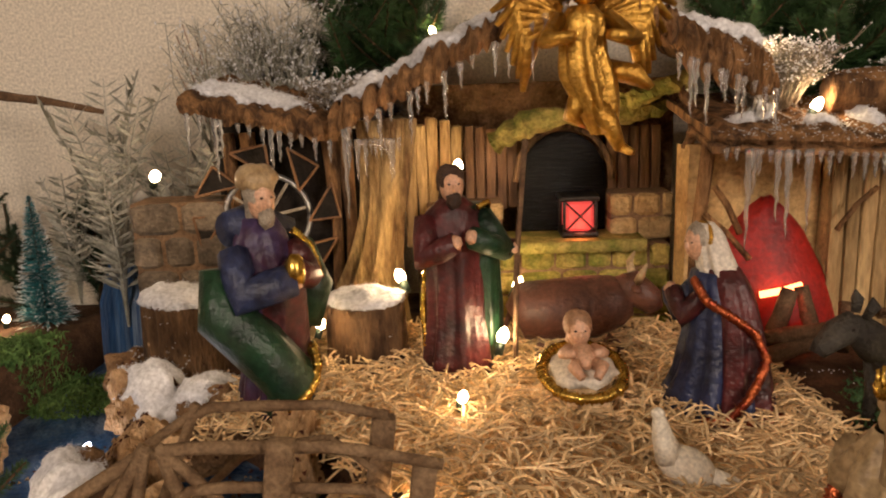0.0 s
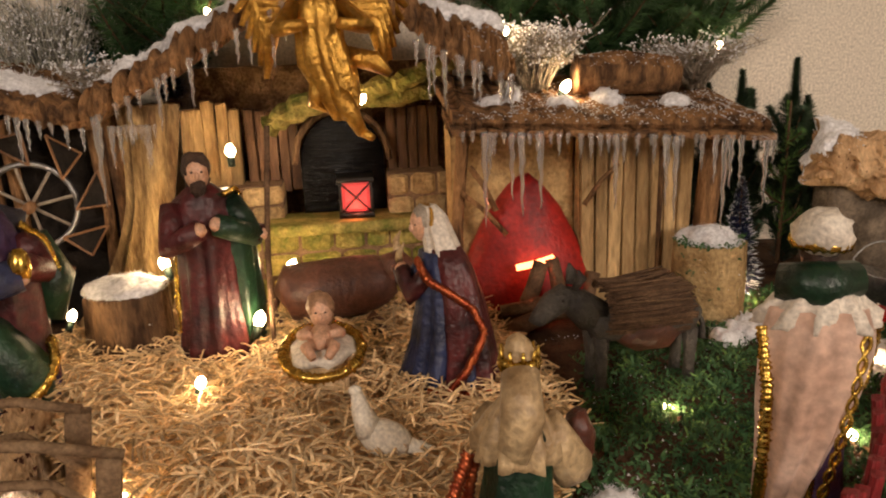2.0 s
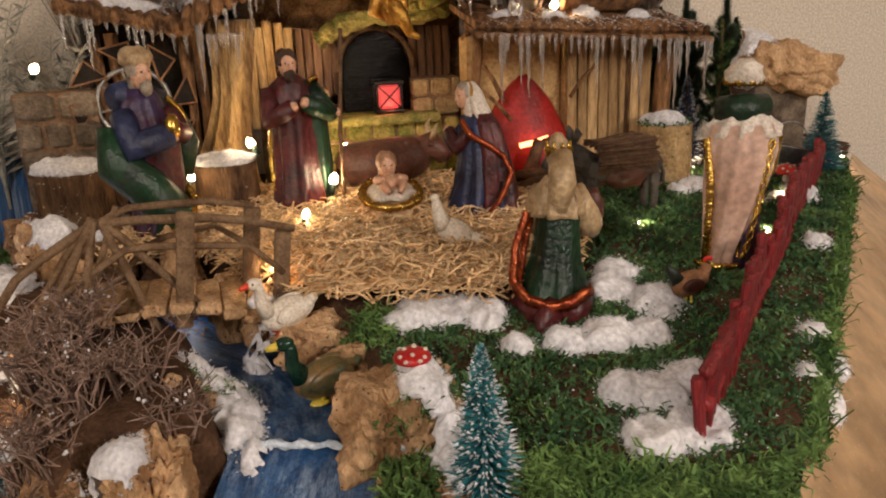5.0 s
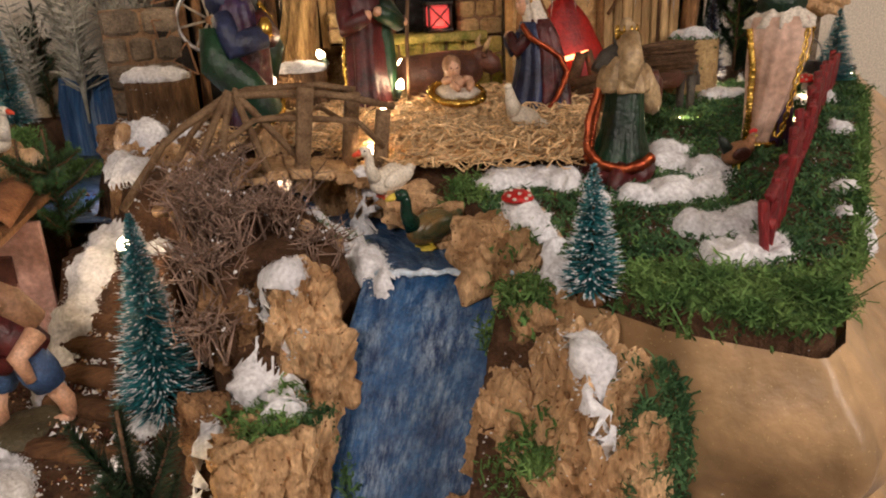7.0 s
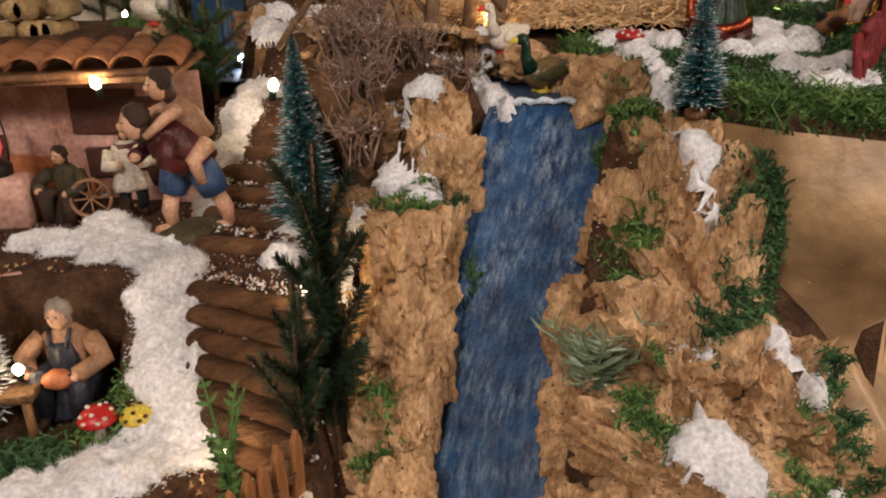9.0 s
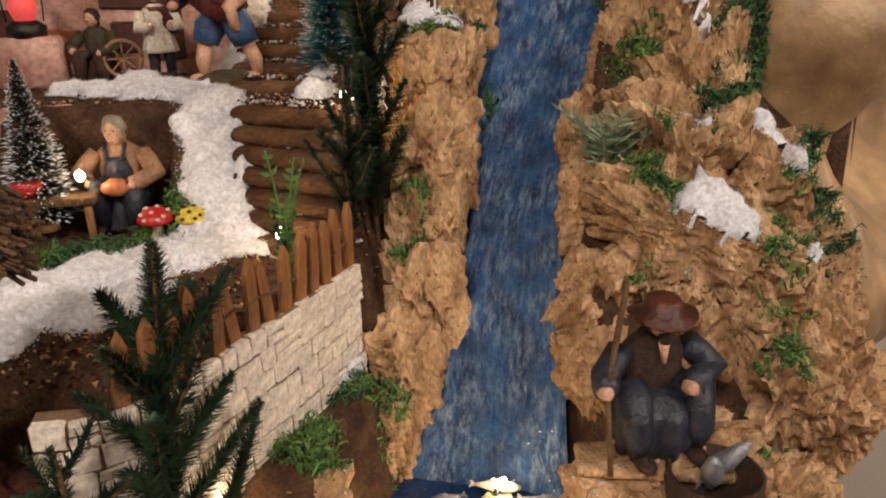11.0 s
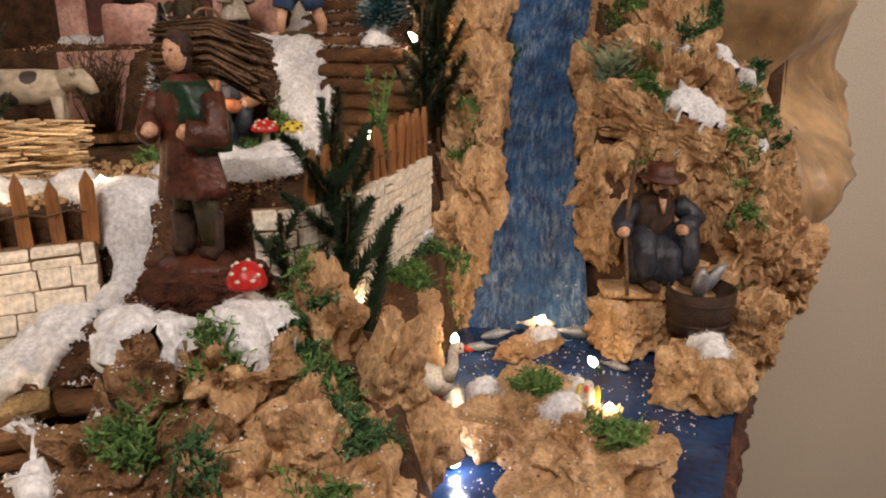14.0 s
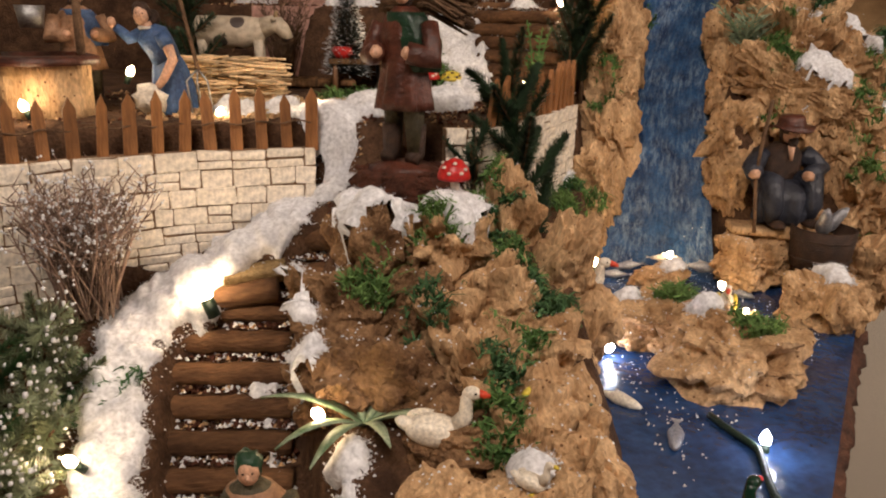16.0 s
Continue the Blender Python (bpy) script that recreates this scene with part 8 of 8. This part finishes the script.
figure("cow_statue", "pale spotted cow statue standing on straw", (-0.560, 0.165, 0.940), 0.088, -6, cow)
hay = Clay()
for k in range(620):
    x, y, z = rng.uniform(-.050, .050), rng.uniform(-.035, .025), rng.uniform(0, .050)
    a = rng.gauss(0, .35)
    d = Vector((math.cos(a), math.sin(a) * .5, rng.uniform(-.12, .12))) * rng.uniform(.010, .026)
    p = Vector((-0.56 + x, 0.08 + y, 0.925 + z))
    hay.tube([p - d, p + d], .0015, "straw", n=4)
hay.thing("hay_heap", "yellow hay heap in the yard", "hay", kind="stuff")
gr = Clay()
for x, y, z in scatter([(-0.62, -0.08), (-0.45, -0.06), (-0.40, 0.05), (-0.44, 0.12), (-0.62, 0.10)], 500, 77):
    gr.ball((x, y, z), rng.uniform(.002, .005), "cork" if rng.random() < .6 else "stone", 6, 4, rough=.5)
gr.thing("gravel", "tan and brown gravel strewn over the yard", "gravel", kind="stuff")

# pots, table, well
wl = empty("well", "bark-sided well with a dark brown round lid", "well", pose(-0.722, -0.030, 0.922))
rings = [[(math.cos(a) * 0.042 * (1 + .06 * math.sin(13 * a)), math.sin(a) * 0.042 * (1 + .06 * math.sin(11 * a)), z) for a in np.linspace(0, math.tau, 40, endpoint=False)] for z in np.linspace(0, .052, 5)]
Clay().loft(rings, "cork").part("wall", wl)
Clay().loft([[(math.cos(a) * q, math.sin(a) * q, z) for a in np.linspace(0, math.tau, 36, endpoint=False)] for q, z in ((.035, .051), (.053, .052), (.054, .058), (.044, .061), (.038, .055), (.005, .054))], "leather").part("rim", wl)
for s in (-1, 1):
    Clay().tube([(s * .038, 0, .04), (s * .038, 0, .14)], .004, "twig", wob=.2).part("post", wl)
Clay().tube([(-.045, 0, .135), (.045, 0, .138)], .004, "twig", wob=.2).part("beam", wl)
Clay().tube([(0, -.01, .085), (0, -.01, .105)], [.010, .013], "steel", n=14).part("bucket", wl)
pf = empty("pitchfork", "wooden pitchfork with grey metal tines", "tool")
Clay().tube(rail([(-0.576, -0.03, 0.965), (-0.595, -0.02, 1.06)], 6), .0022, "twig", n=6).part("handle", pf)
for s in (-1, 0, 1):
    Clay().tube([(-0.577, -0.03, 0.970), (-0.578 + s * .010, -0.034, 0.958), (-0.574 + s * .010, -0.036, 0.926)], .0011, "steel", n=5).part("tine", pf)
tb = empty("work_table", "dark wooden work table of the craftsman", "table", pose(-0.405, 0.18, 0.926))
Clay().box((0, 0, .040), (.075, .045, .006), "stumpbark", jit=.0006).part("tabletop", tb)
for x in (-.03, .03):
    for y in (-.016, .016):
        Clay().box((x, y, .019), (.006, .006, .038), "wood").part("leg", tb)
Clay().loft([[(-0.425 + math.cos(a) * q, 0.175 + math.sin(a) * q, 0.969 + z) for a in np.linspace(0, math.tau, 18, endpoint=False)] for q, z in ((.008, 0), (.013, .008), (.012, .014), (.009, .015))], "red").thing("pot", "small red pot on the work table", "pot")
bk = empty("bucket", "dark wooden tub with silver fish at the pond", "bucket", pose(0.080, -0.118, 0.768))
Clay().loft([[(math.cos(a) * q, math.sin(a) * q, z) for a in np.linspace(0, math.tau, 32, endpoint=False)] for q, z in ((.029, 0), (.032, .020), (.034, .044), (.031, .045), (.028, .020), (.002, .018))], "hair").part("tub", bk)
for z in (.012, .034):
    Clay().tube([(math.cos(a) * (.0305 + z * .07), math.sin(a) * (.0305 + z * .07), z) for a in np.linspace(0, math.tau, 30)], .0016, "hair", n=5).part("hoop", bk)


def fish(x, y, z, l, yaw, tilt=0, key="fish"):
    c = Clay()
    c.tube([(-.5 * l, 0, 0), (-.35 * l, 0, 0), (0, 0, .01 * l), (.3 * l, 0, 0), (.42 * l, 0, 0)], [.03 * l, .10 * l, .15 * l, .06 * l, .03 * l], key, n=12)
    c.add([(.40 * l, .02 * l, 0), (.40 * l, -.02 * l, 0), (.56 * l, -.12 * l, .01 * l), (.52 * l, 0, .03 * l), (.56 * l, .12 * l, .01 * l)], [(0, 1, 2, 3, 4)], key)
    c.add([(-.1 * l, 0, .12 * l), (.12 * l, 0, .11 * l), (.08 * l, 0, .20 * l)], [(0, 1, 2)], key)
    c.thing("fish", "small painted fish figure", "fish", pose(x, y, z, 0, tilt, yaw), group="fish in the pond")


for x, y, z, l, a, t_ in ((0.074, -0.124, 0.814, 0.056, 60, 58), (0.089, -0.114, 0.814, 0.052, 150, 54), (-0.235, -0.328, 0.739, 0.040, 125, 0), (-0.255, -0.290, 0.740, 0.042, 60, 0), (-0.215, -0.385, 0.739, 0.042, 62, 0), (-0.10, -0.025, 0.745, 0.038, 10, 0),
                         (-0.055, -0.025, 0.752, 0.04, 160, 0), (-0.02, -0.05, 0.748, 0.046, 150, 0), (-0.125, -0.045, 0.742, 0.034, -15, 0), (-0.01, -0.12, 0.740, 0.03, 130, 0)):
    fish(x, y, z, l, a, t_, "goose" if l == 0.040 else "fish")
bird("goose_figure", "white goose figure swimming in the pond", (-0.198, -0.128, 0.736), 0.055, 70)
bird("goose_figure", "white goose figure with red beak on the cork", (-0.395, -0.422, 0.762), 0.046, 80)
bird("goose_figure", "white goose figure sitting on the island", (-0.100, -0.240, 0.765), 0.036, -30, wing="yellow")
bird("duck_figure", "brown duck figure at the pond shore", (-0.310, -0.402, 0.750), 0.052, -65, beak="yellow", body="corkdark", wing="duckb", neckc="tan")
bird("duck_figure", "green-headed duck figure on the pond", (-0.238, -0.502, 0.736), 0.040, 120, beak="red", body="duckg", wing="duckg", neckc="duckg")
bird("goose_figure", "small white bird figure on the shore", (-0.350, -0.475, 0.765), 0.022, 60, beak="yellow")
Clay().tube(rail([(-0.175, -0.36, 0.738), (-0.172, -0.385, 0.739), (-0.165, -0.41, 0.739), (-0.185, -0.46, 0.739), (-0.20, -0.56, 0.739)], 24), 0.0028, "wire", n=6).thing("cable", "dark green lamp cable lying across the pond", "cable")

# ---- workshop: printed back sheet, tiled roof, lantern ----
ws = empty("workshop", "open workshop with a printed stone back sheet and tiled roof", "building")
Clay().box((-0.425, 0.525, 1.095), (0.33, 0.006, 0.165), "print", turn=(0, 0, -10)).part("back_sheet", ws, "pink stone wall print", smooth=False)
shp = lambda x, z, w, h, key, y=0.518: Clay().box((x, y + (-0.425 - x) * 0.176, z), (w, 0.003, h), key, turn=(0, rng.uniform(-4, 4), -10), jit=.002).part("print_shape", ws, smooth=False)
for a in ((-0.375, 1.135, 0.075, 0.05, "printdark"), (-0.335, 1.10, 0.035, 0.10, "printdark"), (-0.385, 1.075, 0.035, 0.035, "printdark"), (-0.475, 1.06, 0.06, 0.05, "printwarm"), (-0.52, 1.075, 0.05, 0.07, "printdark"), (-0.42, 1.04, 0.04, 0.035, "printwarm"), (-0.31, 1.13, 0.03, 0.03, "printdark"), (-0.45, 1.10, 0.03, 0.03, "print")):
    shp(*a)
Clay().tube([(-0.600, 0.462, 1.178), (-0.43, 0.432, 1.184), (-0.275, 0.425, 1.186)], 0.0045, "wood", n=8, wob=.15).part("fascia", ws)
Clay().box((-0.43, 0.50, 1.186), (0.33, 0.13, 0.006), "wood", turn=(6, 0, -8)).part("roof_board", ws, smooth=False)
for k in range(9):
    x = -0.575 + k * 0.036
    c = Clay()
    rings = []
    for s in np.linspace(0, 1, 5):
        yy = 0.45 + 0.02 * (-0.43 - x) / 0.17 + s * 0.10
        rings.append([(x + q * 0.019 * math.cos(t_), yy, 1.190 + s * 0.012 + q * 0.014 * math.sin(t_)) for q, ts in ((1, np.linspace(0, math.pi, 9)), (0.84, np.linspace(math.pi, 0, 9))) for t_ in ts])
    c.loft(rings, "tile")
    c.part("roof_tile", ws)
snow([(-0.55, 0.51, 0.03), (-0.50, 0.52, 0.035), (-0.45, 0.53, 0.03), (-0.40, 0.54, 0.028)], "white cotton snow on the workshop roof", 0.010, 1.4, 90)
for k, (x, y) in enumerate(((-0.50, 0.70), (-0.47, 0.70), (-0.53, 0.70), (-0.485, 0.70), (-0.515, 0.70), (-0.545, 0.70), (-0.46, 0.70), (-0.50, 0.70), (-0.53, 0.70))):
    Clay().tube([(x, y - .02, 1.215 + 0.026 * (k // 4)), (x, y + .05, 1.215 + 0.026 * (k // 4))], 0.013, "stone", n=12, wob=.06).thing("firewood_log", "cut end of a pale log in a wood stack", "log", group="stacked firewood")
l2 = empty("hanging_lantern", "dark oil lantern with a red glass at the workshop", "lantern", pose(-0.475, 0.43, 1.085))
Clay().loft([[(math.cos(a) * q, math.sin(a) * q, z) for a in np.linspace(0, math.tau, 18, endpoint=False)] for q, z in ((.020, 0), (.021, .012), (.012, .018))], "metal").part("base", l2)
Clay().loft([[(math.cos(a) * q, math.sin(a) * q, z) for a in np.linspace(0, math.tau, 18, endpoint=False)] for q, z in ((.010, .018), (.015, .03), (.013, .048))], "redglass").part("glass", l2, "red glass")
Clay().loft([[(math.cos(a) * q, math.sin(a) * q, z) for a in np.linspace(0, math.tau, 18, endpoint=False)] for q, z in ((.014, .047), (.017, .052), (.009, .066), (.011, .072), (.003, .078))], "metal").part("cap", l2)
Clay().tube([(math.cos(a) * .021, 0, .04 + math.sin(a) * .058) for a in np.linspace(-.4, math.pi + .4, 16)], .0009, "metal", n=5).part("handle", l2)
Clay().box((-0.475, 0.43, 1.058), (0.07, 0.04, 0.055), "print", jit=.002).thing("stone_plinth", "pinkish stone plinth under the lantern", "plinth")
cw_ = empty("cart_wheel", "small wooden cart wheel in the workshop", "wheel", pose(-0.375, 0.41, 1.060, 0, 0, 15))
Clay().tube([(0.020 * math.cos(a), 0, 0.020 * math.sin(a)) for a in np.linspace(0, math.tau, 22)], 0.0022, "tan", n=6).part("rim", cw_)
for k in range(8):
    a = k * math.tau / 8
    Clay().tube([(0, 0, 0), (0.020 * math.cos(a), 0, 0.020 * math.sin(a))], 0.0012, "tan", n=4).part("spoke", cw_)
Clay().box((-0.47, 0.262, 0.985), (0.14, 0.008, 0.095), "print", turn=(0, 0, 8), jit=.001).thing("printed_sheet", "pink and orange printed sheet behind the yard", "backdrop sheet")
Clay().box((-0.47, 0.235, 0.935), (0.10, 0.022, 0.010), "bark", turn=(0, 0, 6), jit=.002).thing("trough", "low brown bark trough in the yard", "trough")

# ---- fairy lights ----
WARM, COOL = (1.0, 0.72, 0.42), (0.88, 0.88, 1.0)


def fairy(x, y, z, power=0.0, cool=False, r_=0.0038, d=(0, -0.010, 0.008)):
    """A small bulb in its dark socket; the stronger ones light what is near."""
    f_ = empty("fairy_light", "glowing white bulb of a light string" if cool else "glowing warm bulb of a light string", "light", pose(x, y, z, rng.uniform(-40, 40), rng.uniform(-40, 40), 0), group="fairy lights")
    c = Clay()
    c.loft([[(math.cos(a) * q * r_, math.sin(a) * q * r_, zz * r_) for a in np.linspace(0, math.tau, 12, endpoint=False)] for q, zz in ((.7, -1), (1, -.3), (.95, .5), (.55, 1.2), (.08, 1.6))], "bulbw" if cool else "bulb")
    c.part("bulb", f_)
    Clay().tube([(0, 0, -r_ * 1.0), (0, 0, -r_ * 3.2)], r_ * .75, "wire", n=8).part("socket", f_)
    if power:
        lamp("fairy_glow", "POINT", Matrix.Translation((x + d[0], y + d[1], z + d[2])), power, COOL if cool else WARM, 0.005)


for x, y, z, p, cool in ((-0.192, 0.790, 1.395, .10, 0), (0.240, 0.800, 1.437, .09, 0), (0.044, 0.755, 1.296, .15, 0), (0.158, 0.795, 1.274, .14, 0), (0.136, 0.685, 1.258, .12, 0), (0.102, 0.845, 1.388, .10, 0), (0.078, 0.95, 1.530, .06, 0), (0.100, 0.592, 1.243, .05, 0), (-0.022, 0.69, 1.272, .06, 0),
                         (0.384, 0.800, 1.497, .08, 0), (0.445, 0.80, 1.440, .10, 0), (0.655, 0.90, 1.470, .10, 0), (0.456, 0.545, 1.208, .06, 0), (0.622, 0.765, 1.222, .12, 0), (0.65, 0.591, 1.214, .08, 0), (0.565, 0.481, 1.208, .04, 0), (0.885, 0.78, 1.205, .10, 0),
                         (-0.233, 0.669, 1.170, .06, 1), (-0.430, 0.90, 1.222, .08, 0), (0.068, 0.478, 1.222, .06, 0), (-0.028, 0.557, 1.170, .03, 1), (0.138, 0.270, 1.163, .06, 1), (-0.175, 0.425, 1.166, .14, 0), (-0.144, 0.158, 1.044, .10, 0), (-0.352, 0.42, 1.178, .10, 0),
                         (-0.21, 0.09, 0.945, .04, 0), (-0.380, 0.175, 0.985, .05, 0), (-0.258, -0.092, 0.822, .05, 0), (-0.160, -0.070, 0.765, .08, 0), (-0.052, -0.030, 0.757, .05, 0), (-0.045, -0.140, 0.758, .06, 0), (-0.211, -0.245, 0.744, .05, 1), (-0.254, -0.291, 0.744, .05, 1),
                         (-0.158, -0.407, 0.744, .05, 1), (-0.470, -0.385, 0.775, .05, 0), (-0.635, -0.355, 0.735, .07, 0), (-0.555, -0.060, 0.930, .05, 0), (-0.465, -0.045, 0.937, .04, 0), (-0.722, -0.09, 0.940, .08, 0), (-0.645, -0.01, 0.965, .05, 0), (-0.085, -0.248, 0.772, .04, 0)):
    fairy(x, y, z, p, bool(cool), 0.0052 if p >= .1 else 0.0040)
fairy(-0.560, -0.224, 0.806, .10, False, 0.0075)
